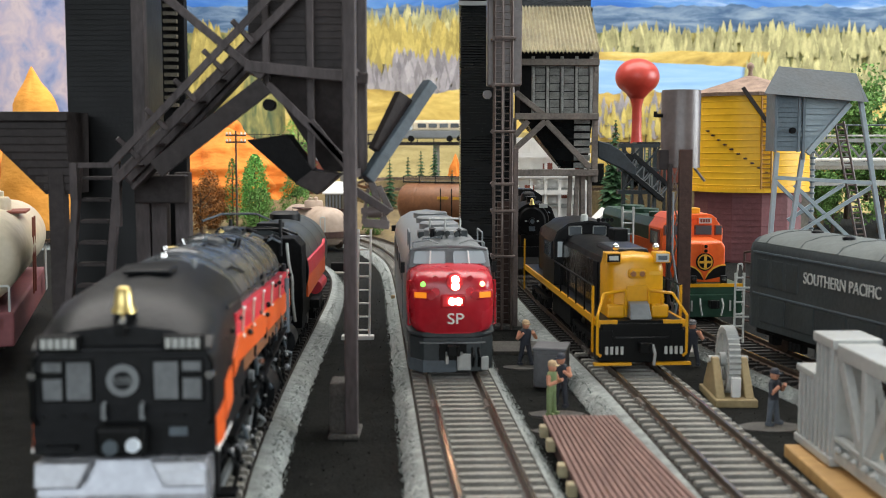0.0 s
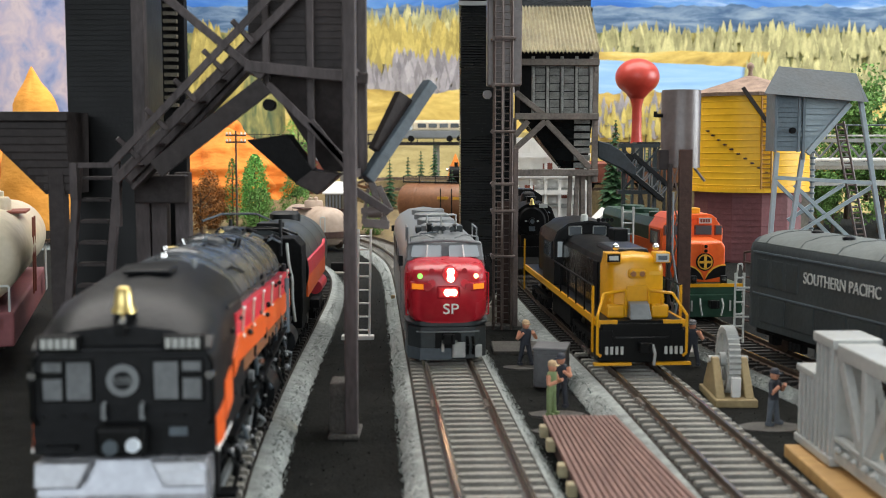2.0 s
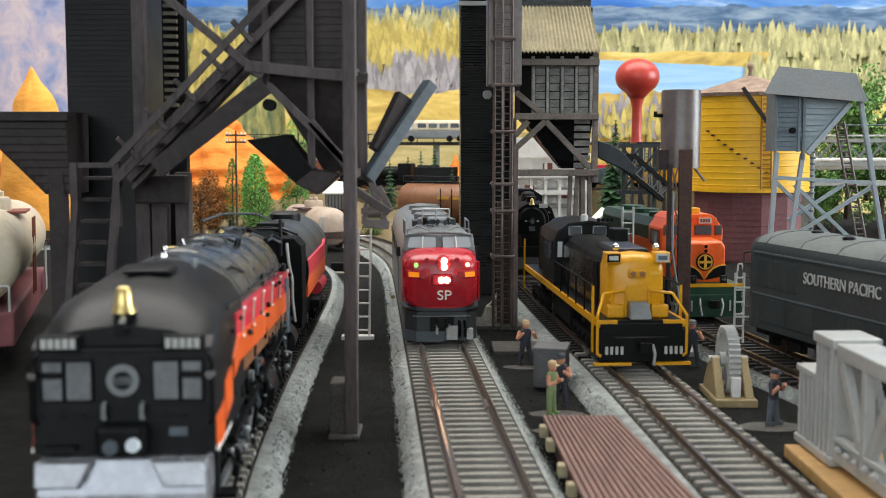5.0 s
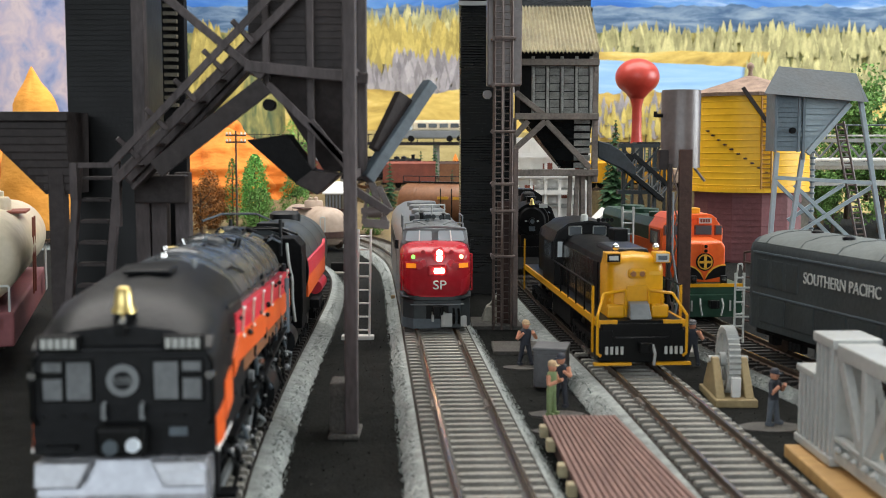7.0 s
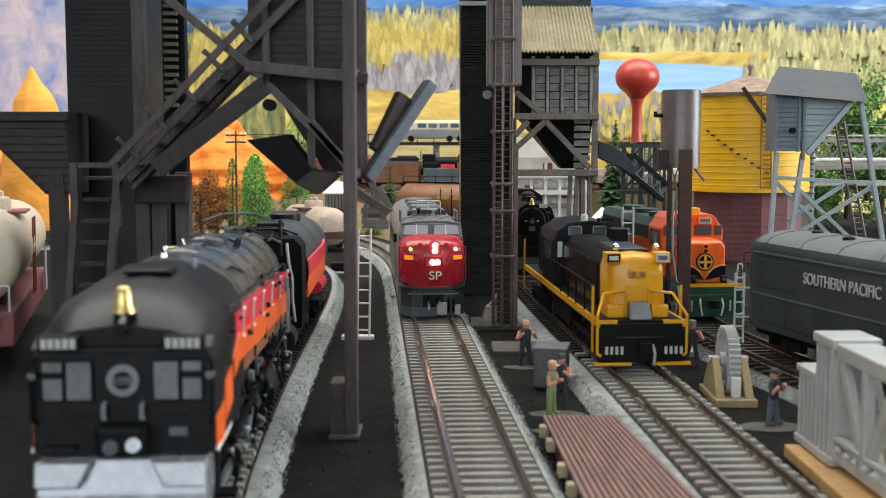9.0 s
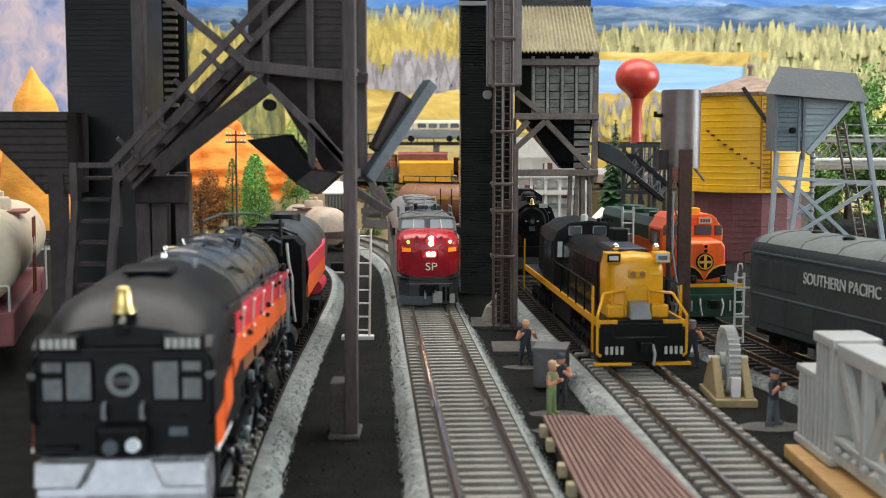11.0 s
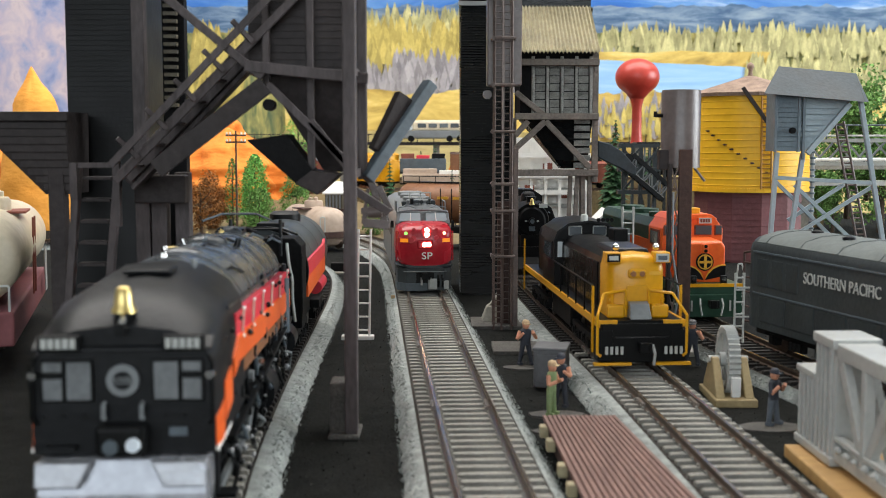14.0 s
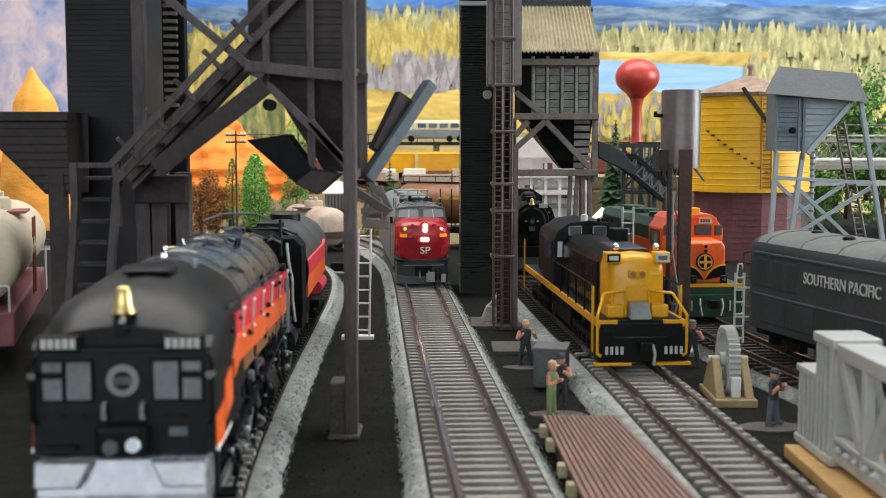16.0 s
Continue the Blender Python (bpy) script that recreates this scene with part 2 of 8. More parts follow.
        while x < x1:
            self.box(x - pitch * 0.25, x + pitch * 0.25, y - depth, y + 0.05, z0, z1)
            x += pitch
        return self


def mesh_of(name, mb, mats, smooth=None):
    me = bpy.data.meshes.new(name)
    me.from_pydata([(x * 0.001, y * 0.001, z * 0.001) for x, y, z in mb.v], [], mb.f)
    bm = bmesh.new()
    bm.from_mesh(me)
    bmesh.ops.recalc_face_normals(bm, faces=bm.faces)
    bm.to_mesh(me)
    bm.free()
    mats = mats if isinstance(mats, (list, tuple)) else [mats]
    for m in mats:
        me.materials.append(m)
    me.polygons.foreach_set("material_index", mb.mi)
    if smooth:
        me.polygons.foreach_set("use_smooth", [True] * len(me.polygons))
        me.set_sharp_from_angle(angle=radians(smooth))
    me.update()
    return me


def part(name, mb, mats, parent, label="", smooth=None, bevel=0.0, at=None):
    """One mesh object under a thing or a part."""
    ob = new(name, mesh_of(name, mb, mats, smooth))
    ob.parent = parent
    if at is not None:
        ob.matrix_basis = at
    if bevel:
        b = ob.modifiers.new("bevel", "BEVEL")
        b.width, b.segments, b.limit_method = bevel * 0.001, 2, "ANGLE"
    if label:
        ob["label"] = label
    return ob


def thing(name, label, category, x=0, y=0, z=0, rz=0, group="", kind=""):
    """An Empty at the base of a thing, that carries its parts."""
    ob = new(name)
    ob.empty_display_size = 0.02
    ob.matrix_basis = pose(x * 0.001, y * 0.001, z * 0.001, 0, 0, rz)
    return tagged(ob, label, category, group, kind)


def single(name, mb, mats, label, category, group="", kind="", smooth=None, bevel=0.0, x=0, y=0, z=0, rz=0):
    ob = new(name, mesh_of(name, mb, mats, smooth))
    ob.matrix_basis = pose(x * 0.001, y * 0.001, z * 0.001, 0, 0, rz)
    if bevel:
        b = ob.modifiers.new("bevel", "BEVEL")
        b.width, b.segments, b.limit_method = bevel * 0.001, 2, "ANGLE"
    return tagged(ob, label, category, group, kind)


def words(name, body, size, mat, parent, at, label="", extrude=0.1, squeeze=1.0):
    """Raised lettering, turned into a mesh."""
    cu = bpy.data.curves.new(name, "FONT")
    cu.body, cu.size, cu.extrude, cu.align_x, cu.align_y = body, size, extrude, "CENTER", "CENTER"
    cu.offset = size * 0.002
    tmp = bpy.data.objects.new(name, cu)
    me = bpy.data.meshes.new_from_object(tmp)
    bpy.data.objects.remove(tmp)
    for v in me.vertices:
        v.co = Vector((v.co.x * squeeze, v.co.y, v.co.z)) * 0.001
    me.materials.clear()
    me.materials.append(mat)
    ob = new(name, me)
    ob.parent, ob.matrix_basis = parent, at
    if label:
        ob["label"] = label
    return ob

# ---- the room and the layout's board ----
WALL = paint("wall_paint", "b9b7b0", 0.85, scale=3, amount=0.1)
CEIL = paint("ceiling_paint", "dddbd5", 0.9, scale=3, amount=0.06)
FLOORM = paint("room_floor", "6b5a48", 0.6, scale=4, amount=0.3)
single("floor", M().box(-2560, 2560, -2060, 2310, -1060, -1000), FLOORM, "brown room floor under the layout", "floor", kind="structure")
single("ceiling", M().box(-2560, 2560, -2060, 2310, 1400, 1450), CEIL, "white room ceiling", "ceiling", kind="structure")
single("wall_north", M().box(-2560, 2560, 2230, 2310, -1000, 1400), WALL, "plain wall behind the printed mural", "wall", kind="structure")
south = M().box(-2500, 2500, -2060, -2000, -1000, -30).box(-2500, 2500, -2060, -2000, 1230, 1400)
south.box(-2500, -1730, -2060, -2000, -30, 1230).box(730, 2500, -2060, -2000, -30, 1230)
single("wall_south", south, WALL, "plain pale room wall with a window", "wall", kind="structure")
single("wall_west", M().box(-2560, -2500, -2060, 2230, -1000, 1400), WALL, "plain pale room wall", "wall", kind="structure")
east = M().box(2500, 2560, -2060, 2230, -1000, -30).box(2500, 2560, -2060, 2230, 1130, 1400)
east.box(2500, 2560, -2060, -430, -30, 1130).box(2500, 2560, 1430, 2230, -30, 1130)
single("wall_east", east, WALL, "plain pale room wall with a window", "wall", kind="structure")

# ground with gentle unevenness; one sheet
g = M()
NX, NY = 90, 60
for j in range(NY + 1):
    for i in range(NX + 1):
        x, y = -1500 + 3000 * i / NX, -150 + 2370 * j / NY
        g.v.append((x, y, -0.25 + 0.25 * noise.noise(Vector((x * 0.03, y * 0.03, 0)))))
for j in range(NY):
    for i in range(NX):
        a = j * (NX + 1) + i
        g.f.append((a, a + 1, a + NX + 2, a + NX + 1))
        g.mi.append(0)
single("ground", g, GROUND, "dark grey scenic ground of the layout", "ground", kind="structure", smooth=60)
single("layout_board", M().box(-1500, 1500, -150, 2220, -40, -1.2), TAN, "wooden board under the scenery", "board", kind="structure")

# ---- printed mural on the back wall ----
MUR = 2226.0
rnd = random.Random(5)


def panel(name, top, low, x0, x1, mat, lift, label, step=12.0):
    """A flat field of the print between two outlines."""
    b, n = M(), max(2, int((x1 - x0) / step))
    xs = [x0 + (x1 - x0) * i / n for i in range(n + 1)]
    for a, c in zip(xs, xs[1:]):
        b.quad([(a, -lift, low(a)), (c, -lift, low(c)), (c, -lift, top(c)), (a, -lift, top(a))])
    return part(name, b, mat, mural, label)


def print_mat(name, cols, scale, stretch, distort=0.5):
    """Printed paper with a mottled picture."""
    m = bpy.data.materials.new(name)
    m.use_nodes = True
    nt = m.node_tree
    tc, mp, n1, rp = [nt.nodes.new("ShaderNode" + k) for k in ("TexCoord", "Mapping", "TexNoise", "ValToRGB")]
    mp.inputs["Scale"].default_value = stretch
    n1.inputs["Scale"].default_value, n1.inputs["Detail"].default_value, n1.inputs["Distortion"].default_value = scale, 9, distort
    n1.inputs["Roughness"].default_value = 0.62
    nt.links.new(tc.outputs["Object"], mp.inputs[0])
    nt.links.new(mp.outputs[0], n1.inputs["Vector"])
    nt.links.new(n1.outputs[0], rp.inputs[0])
    e = rp.color_ramp.elements
    while len(e) < len(cols):
        e.new(0.5)
    for i, c in enumerate(cols):
        e[i].position = 0.3 + 0.4 * i / (len(cols) - 1)
        e[i].color = (*rgb(c), 1)
    b = nt.nodes["Principled BSDF"]
    nt.links.new(rp.outputs[0], b.inputs["Base Color"])
    b.inputs["Roughness"].default_value = 0.7
    return m


P_SKY = print_mat("print_sky", ["1c50a0", "2c68b8", "5c8cc8", "c8d4e0"], 3.0, (1, 1, 5))
P_HILL = print_mat("print_far_hill", ["2f4a70", "466384", "7288a2", "8fa0b0"], 14, (1, 1, 4))
P_WOOD = print_mat("print_wood", ["3f5240", "66704a", "9a9458", "c8bc74"], 26, (2.4, 1, 0.7))
P_LAKE = print_mat("print_lake", ["6f9fd8", "8fb8e6", "b8d2ee"], 5, (0.5, 1, 6))
P_MEAD = print_mat("print_meadow", ["8c783e", "bb9e50", "d6bb68", "e6d696"], 9, (0.6, 1, 2.2), 1.5)
P_BARE = print_mat("print_bare_trees", ["77748a", "98949f", "b4aea0", "c4b880"], 22, (2.6, 1, 0.5))
P_ROCK = print_mat("print_mauve_rock", ["7486b4", "9aa0c2", "b9aebf", "d0c0c4", "a99ab0"], 15, (1.2, 1, 1.0), 0.5)
P_TREE = paint("print_tree", "a2a06c", 0.7, hexb="d6ce98", scale=40, amount=0.4, bump=0, island=0.34)
P_TREEY = paint("print_tree_gold", "b09c48", 0.7, hexb="dcca7c", scale=40, amount=0.3, bump=0, island=0.3)

mural = thing("backdrop", "printed landscape mural of forest, lake and rock", "mural", 0, MUR, 0, kind="structure")


def wob(s, a, k=0.0):
    return lambda x: s + a * noise.noise(Vector((x * 0.012, k, 0))) + a * 0.5 * noise.noise(Vector((x * 0.05, k, 3)))


part("paper", M().box(-2480, 2480, 0, 3, -200, 620), P_SKY, mural, "blue printed sky")
panel("far_hills", wob(345, 14, 1), wob(200, 1), -500, 2400, P_HILL, 1.0, "hazy blue printed hills")
panel("wood", wob(296, 8, 2), wob(60, 1), -520, 2400, P_WOOD, 2.0, "yellow-green printed conifer wood")
panel("bare_wood", wob(252, 14, 7), wob(100, 1), -190, 330, P_BARE, 2.6, "grey-mauve printed bare trees")
panel("shore", wob(258, 4, 4), wob(120, 1), 280, 620, P_MEAD, 14.0, "pale yellow printed lake shore")
panel("lake", lambda x: 243 - 0.05 * (x - 300) + 2 * noise.noise(Vector((x * 0.03, 0, 0))), wob(150, 6, 9), 285, 575 , P_LAKE, 14.8, "pale blue printed lake", 6)
panel("meadow", wob(182, 16, 5), wob(-50, 1), -300, 420, P_MEAD, 16.0, "yellow printed meadow")
panel("near_meadow", wob(160, 12, 6), wob(-50, 1), 400, 2400, P_MEAD, 16.6, "yellow printed meadow")
panel("rock", wob(600, 12, 8), wob(-50, 1), -2400, -560, P_ROCK, 5.0, "mauve and blue printed rock face")


def spires(name, x0, x1, zlo, zhi, count, mat, hmin, hmax, lift, label):
    b = M()
    for i in range(count):
        x, f = rnd.uniform(x0, x1), rnd.random()
        z, h = zlo(x) + (zhi(x) - zlo(x)) * (1 - i / count), rnd.uniform(hmin, hmax)
        w, y = h * rnd.uniform(0.12, 0.24), -lift - 2.0 * i / count
        n = 7
        right, left = [], []
        for k in range(n):
            u = k / n
            e = w * (1 - u ** 1.7) * (0.8 if k == 0 else 1.0)
            right.append((x + e * rnd.uniform(0.7, 1.12), y, z + h * u))
            left.append((x - e * rnd.uniform(0.7, 1.12), y, z + h * u))
        b.quad(right + [(x, y, z + h)] + left[::-1])
    return part(name, b, mat, mural, label)


P_TREEB = paint("print_tree_bare", "928e9a", 0.7, hexb="bab4b0", scale=40, amount=0.3, bump=0, island=0.35)
spires("spire_trees", 240, 2000, wob(246, 3), wob(278, 22, 2), 1500, P_TREE, 14, 44, 6, "olive printed conifers")
spires("middle_trees", -190, 260, wob(240, 3), wob(305, 9, 2), 420, P_TREE, 26, 52, 6, "olive printed conifers")
spires("gold_trees", -190, 70, wob(214, 8), wob(282, 10, 2), 320, P_TREEY, 26, 52, 9, "golden printed conifers")
spires("bare_trees", -190, 330, wob(150, 8), wob(215, 14, 4), 380, P_TREEB, 26, 58, 12, "grey-mauve printed bare trees")
spires("shore_trees", 575, 900, wob(165, 4), wob(222, 8), 300, P_TREE, 26, 50, 18, "olive printed conifers beside the lake")
spires("bank_trees", 285, 450, wob(92, 4), wob(152, 8, 4), 110, P_TREEB, 18, 40, 20, "grey-mauve printed bare trees on the bank")
spires("bank_gold_trees", 285, 450, wob(88, 4), wob(140, 8, 4), 70, P_TREEY, 16, 34, 22.5, "golden printed trees on the bank")
spires("gap_trees", -480, -380, wob(150, 4), wob(280, 8), 120, P_TREEY, 30, 55, 9, "golden printed trees")
for o in mural.children:
    if o.name.endswith("_trees"):
        o["kind"] = "stuff"

# ---- scenery behind the yard ----


def hill(name, x0, x1, y0, y1, top, mat, label, category="hill", low=-2, k=0.0, nx=60, ny=16, rough=10):
    b = M()
    for j in range(ny + 1):
        for i in range(nx + 1):
            u, w = i / nx, j / ny
            x, y = x0 + (x1 - x0) * u, y0 + (y1 - y0) * w
            edge = min(1, 6 * min(u, 1 - u))
            h = low + (top - low) * edge * (w ** 0.8) + rough * w * noise.fractal(Vector((x * 0.012, y * 0.012, k)), 0.8, 2.0, 5)
            b.v.append((x, y, h))
    for j in range(ny):
        for i in range(nx):
            a = j * (nx + 1) + i
            b.f.append((a, a + 1, a + nx + 2, a + nx + 1))
            b.mi.append(0)
    return single(name, b, mat, label, category, kind="structure", smooth=50)


hill("hill", -420, 330, 1500, 2215, 110, MEADOW, "dry yellow modelled meadow slope", k=1)
hill("hill", 260, 1400, 1450, 2215, 120, MEADOW, "dry yellow-brown modelled slope under trees", k=2)
hill("embankment", -330, 60, 1010, 1300, 30, SCRUB, "brown earth bank with rocks", "embankment", k=3)


def crag(x, y, w, d, h, mat, label, k, block=3.6):
    """A weathered rock mass with ledges."""
    n, b, rings = 72, M(), []
    for i in range(49):
        u = i / 48
        ring = []
        for j in range(n):
            a = 2 * math.pi * j / n
            f = (1 - u ** block) * (0.94 + 0.06 * math.cos(u * 31 + 2 * noise.noise(Vector((math.cos(a), math.sin(a), k))))) + 0.02
            f *= 1 + 0.4 * noise.fractal(Vector((math.cos(a) * 1.5 + k, math.sin(a) * 1.5, u * 2.6)), 1.0, 2.1, 5)
            ring.append((w / 2 * f * math.cos(a), d / 2 * f * math.sin(a), h * u))
        rings.append(ring)
    b.loft(rings)
    return single("rock_formation", b, mat, label, "rock", group="orange rocks", smooth=75, x=x, y=y)


crag(-499.5, 1300, 330, 160, 112, ROCK, "orange sandstone rock mass beside the tank cars", 1)
crag(-240.6, 1290, 150, 110, 106, ROCK, "orange sandstone rock behind trees", 2.5)
crag(-320.8, 1380, 240, 120, 140, ROCK, "orange sandstone rock behind the tower", 4)
# onion-shaped pinnacle
ph, prof_ = 167.3, ((0, 44), (0.3, 40), (0.5, 33), (0.62, 25), (0.70, 24), (0.78, 21.5), (0.85, 15.5), (0.91, 8), (0.96, 4.4), (1.0, 0.6))
prings = []
for i in range(31):
    u = i / 30
    seg = next(q for q in range(len(prof_) - 1) if u <= prof_[q + 1][0] + 1e-6)
    (ua, ra), (ub, rb) = prof_[seg], prof_[seg + 1]
    rad_ = ra + (rb - ra) * (u - ua) / (ub - ua)
    prings.append([((rad_ * math.cos(a) - 10 * max(0, u - 0.7)) * (1 + 0.10 * noise.fractal(Vector((math.cos(a) * 1.8, math.sin(a) * 1.8, u * 5)), 0.7, 2.1, 4)), 0.7 * rad_ * math.sin(a) * (1 + 0.12 * noise.noise(Vector((math.cos(a) * 3, math.sin(a) * 3, u * 9)))), ph * u) for a in [2 * math.pi * q / 36 for q in range(36)]])
single("rock_formation", M().loft(prings), GOLDROCK, "golden onion-shaped rock pinnacle", "rock", group="orange rocks", smooth=40, x=-420.9, y=1200)


crag(14.4, 1345, 30, 24, 76, ROCK, "small orange rock beside conifers", 8, 2.4)

# ---- tracks ----
def spline(pts, step=4.0):
    """An even line through points (x, y)."""
    out = []
    p = [pts[0]] + list(pts) + [pts[-1]]
    for i in range(1, len(p) - 2):
        a, b, c, d = [Vector(q).to_2d() for q in p[i - 1:i + 3]]
        n = max(2, int((c - b).length / step))
        for k in range(n):
            t = k / n
            out.append(0.5 * (2 * b + (c - a) * t + (2 * a - 5 * b + 4 * c - d) * t * t + (3 * b - a - 3 * c + d) * t ** 3))
    out.append(Vector(pts[-1]).to_2d())
    return out


class Line:
    """A track's centre line, asked by the way along it."""

    def __init__(self, pts):
        self.p = spline(pts)
        self.s = [0.0]
        for a, b in zip(self.p, self.p[1:]):
            self.s.append(self.s[-1] + (b - a).length)

    def at(self, s):
        s = min(max(s, 0), self.s[-1] - 1e-6)
        i = int(np.searchsorted(self.s, s, side="right")) - 1
        f = (s - self.s[i]) / (self.s[i + 1] - self.s[i])
        d = (self.p[i + 1] - self.p[i]).normalized()
        return self.p[i].lerp(self.p[i + 1], f), d


def chip(m, p, z, r, rg):
    """One small angular stone."""
    q = [Vector((p.x, p.y, z)) + Vector((rg.gauss(0, 1), rg.gauss(0, 1), rg.gauss(0, 1))).normalized() * r for _ in range(4)]
    k = len(m.v)
    m.v += [tuple(v) for v in q]
    for f in ((0, 1, 2), (0, 3, 1), (1, 3, 2), (2, 3, 0)):
        m.f.append(tuple(k + i for i in f))
        m.mi.append(0)


RAILTOP_Z = 8.0
SILVERRUST = paint("joiner_metal", "8a8078", 0.4, 0.6, "aaa29a", scale=200, amount=0.4)


def track(pts, label, wl=20.0, wr=20.0, ties=True, tie_step=6.6, seed=1, top=RAILTOP_Z, rag=0.5, joints=(), dark_from=9999):
    line, r = Line(pts), random.Random(seed)
    th = thing("track", label, "railway track", kind="structure", group="yard tracks")
    n = int(line.s[-1] / 5)
    bed, rl, rr = [], [[], []], None
    for i in range(n + 1):
        p, d = line.at(line.s[-1] * i / n)
        nrm = Vector((d.y, -d.x))
        jl, jr = [rag * noise.noise(Vector((p.x * 0.13, p.y * 0.13, k))) + 0.45 * rag * noise.noise(Vector((p.x * 0.4, p.y * 0.4, k))) for k in (seed, seed + 9)]
        bed.append([(*(p - nrm * (wl + jl)), -0.5), (*(p - nrm * (wl - 2.6 + jl)), top - 4.7), (*(p - nrm * 15.4), top - 3.7), (*(p - nrm * 14.9), top - 3.9), (*(p + nrm * 14.9), top - 3.9), (*(p + nrm * 15.4), top - 3.7), (*(p + nrm * (wr - 2.6 + jr)), top - 4.7), (*(p + nrm * (wr + jr)), -0.5)])
        for k, sgn in ((0, -1), (1, 1)):
            c = p + nrm * sgn * 8.75
            rl[k].append([(*(c + nrm * w), z) for w, z in ((-1.0, top - 2.5), (1.0, top - 2.5), (1.0, top - 2.2), (0.3, top - 1.8), (0.3, top - 0.8), (0.5, top - 0.6), (0.5, top), (-0.5, top), (-0.5, top - 0.6), (-0.3, top - 0.8), (-0.3, top - 1.8), (-1.0, top - 2.2))])
    bm_ = M().loft(bed, caps=False, closed=False)
    # faces under the ties carry the painted gap shadow
    bm_.mi = [1 if 2 <= k % 7 <= 4 else 0 for k in range(len(bm_.f))]
    part("ballast_bed", bm_, [BALLAST, GAPSHADE], th, "grey granular ballast bed", smooth=50)
    for k in (0, 1):
        b = M().loft(rl[k])
        for fi, f in enumerate(b.f):
            if len(f) == 4 and all(b.v[q][2] > top - 0.05 for q in f):
                b.mi[fi] = 1
        part("rail", b, [RAIL, RAILTOP], th)
    for yy in joints:
        sj = float(np.interp(yy, [p.y for p in line.p], line.s))
        p, d = line.at(sj)
        nrm = Vector((d.y, -d.x))
        for sgn in (-1, 1):
            q = p + nrm * sgn * 8.75
            jb = M().box(-1.35, 1.35, -5, 5, 0, 1.7)
            for k in (-3, 0, 3):
                jb.box(-1.7, 1.7, k - 0.6, k + 0.6, 0.2, 1.0)
            part("rail_joiner", jb, SILVERRUST, th, "dull metal rail joiner", at=pose(q.x / 1000, q.y / 1000, (top - 2.6) / 1000, 0, 0, math.degrees(math.atan2(d.y, d.x)) - 90))
    gm, rg = M(), random.Random(seed + 40)
    for _ in range(9000):
        s_ = rg.uniform(0, min(line.s[-1], 760))
        p, d = line.at(s_)
        nrm = Vector((d.y, -d.x))
        side = rg.choice((-1, 1))
        edge = wr if side > 0 else wl
        lat = rg.uniform(15.2, edge + 0.8)
        chip(gm, p + nrm * side * lat, top - 4.3 if lat < edge - 2.6 else max(0.2, top - 4.5 - (lat - edge + 2.6) * 1.4), rg.uniform(0.25, 0.55), rg)
    gob = part("ballast_granules", gm, GRANULE, th, "loose grey ballast stones")
    gob["kind"] = "stuff"
    if ties:
        tie = M().prof([(-14.5, 0), (14.5, 0), (14.5, 1.5), (14.1, 1.8), (-14.1, 1.8), (-14.5, 1.5)], -1.22, 1.22)
        for sx in (-10.1, -7.3, 7.3, 10.1):
            tie.box(sx - 0.4, sx + 0.4, -0.5, 0.5, 1.8, 2.5)
        me, me_dark = mesh_of("tie", tie, TIE), mesh_of("dark_tie", tie, DARKTIE)
        s = 3.0
        while s < line.s[-1] - 3:
            p, d = line.at(s)
            ob = new("tie", me_dark if p.y > dark_from + r.uniform(-12, 12) else me)
            ob.parent = th
            ob.matrix_basis = pose(p.x / 1000, p.y / 1000, (top - 4.3) / 1000, 0, 0, math.degrees(math.atan2(d.y, d.x)) - 90 + r.uniform(-0.7, 0.7))
            s += tie_step
    return line


MAIN = [(24, 120), (18, 200), (12.6, 270), (6.1, 372), (-1.0, 484), (-8.2, 600), (-14, 690), (-20, 770), (-29, 845), (-46, 930), (-68, 1000), (-98, 1060), (-140, 1105), (-200, 1140), (-290, 1160)]
main_line = track(MAIN, "weathered main track with grey ballast leading through the yard", 21, 20.6, seed=1, rag=0.8, joints=(368, 480, 560, 612))
LEFT = [(-46, 110), (-56, 200), (-66, 300), (-72, 420), (-75.5, 540), (-79.5, 650), (-88, 740), (-107, 820), (-140, 880), (-185, 925), (-250, 960), (-340, 985)]
left_line = track(LEFT, "yard track under the coaling tower", 17, 23, seed=2, rag=1.0, dark_from=330)
RIGHT = [(90, 120), (83, 220), (79.6, 270), (74.2, 375), (70.7, 433), (64, 525), (57, 640), (51, 760), (50, 900), (56, 1020), (70, 1120)]
right_line = track(RIGHT, "weathered yard track with brown rails", 24.0, 19, seed=3, rag=0.5, joints=(372, 470), dark_from=455)
FAR = [(205, 160), (178, 262), (160, 330), (141, 400), (127, 480), (119, 560), (110, 660), (104, 780), (104, 900), (112, 1010), (128, 1110)]
far_line = track(FAR, "outer yard track with dark grey ballast", 18, 20, seed=4, dark_from=0)
gm, rg = M(), random.Random(77)
for _ in range(9000):
    y = 200 + 480 * rg.random() ** 1.4
    chip(gm, Vector((rg.uniform(-0.36, 0.36) * y, y)), 0.0, rg.uniform(0.18, 0.5), rg)
single("ground_grit", gm, GRIT, "fine dark grit scattered over the yard ground", "grit", kind="stuff")

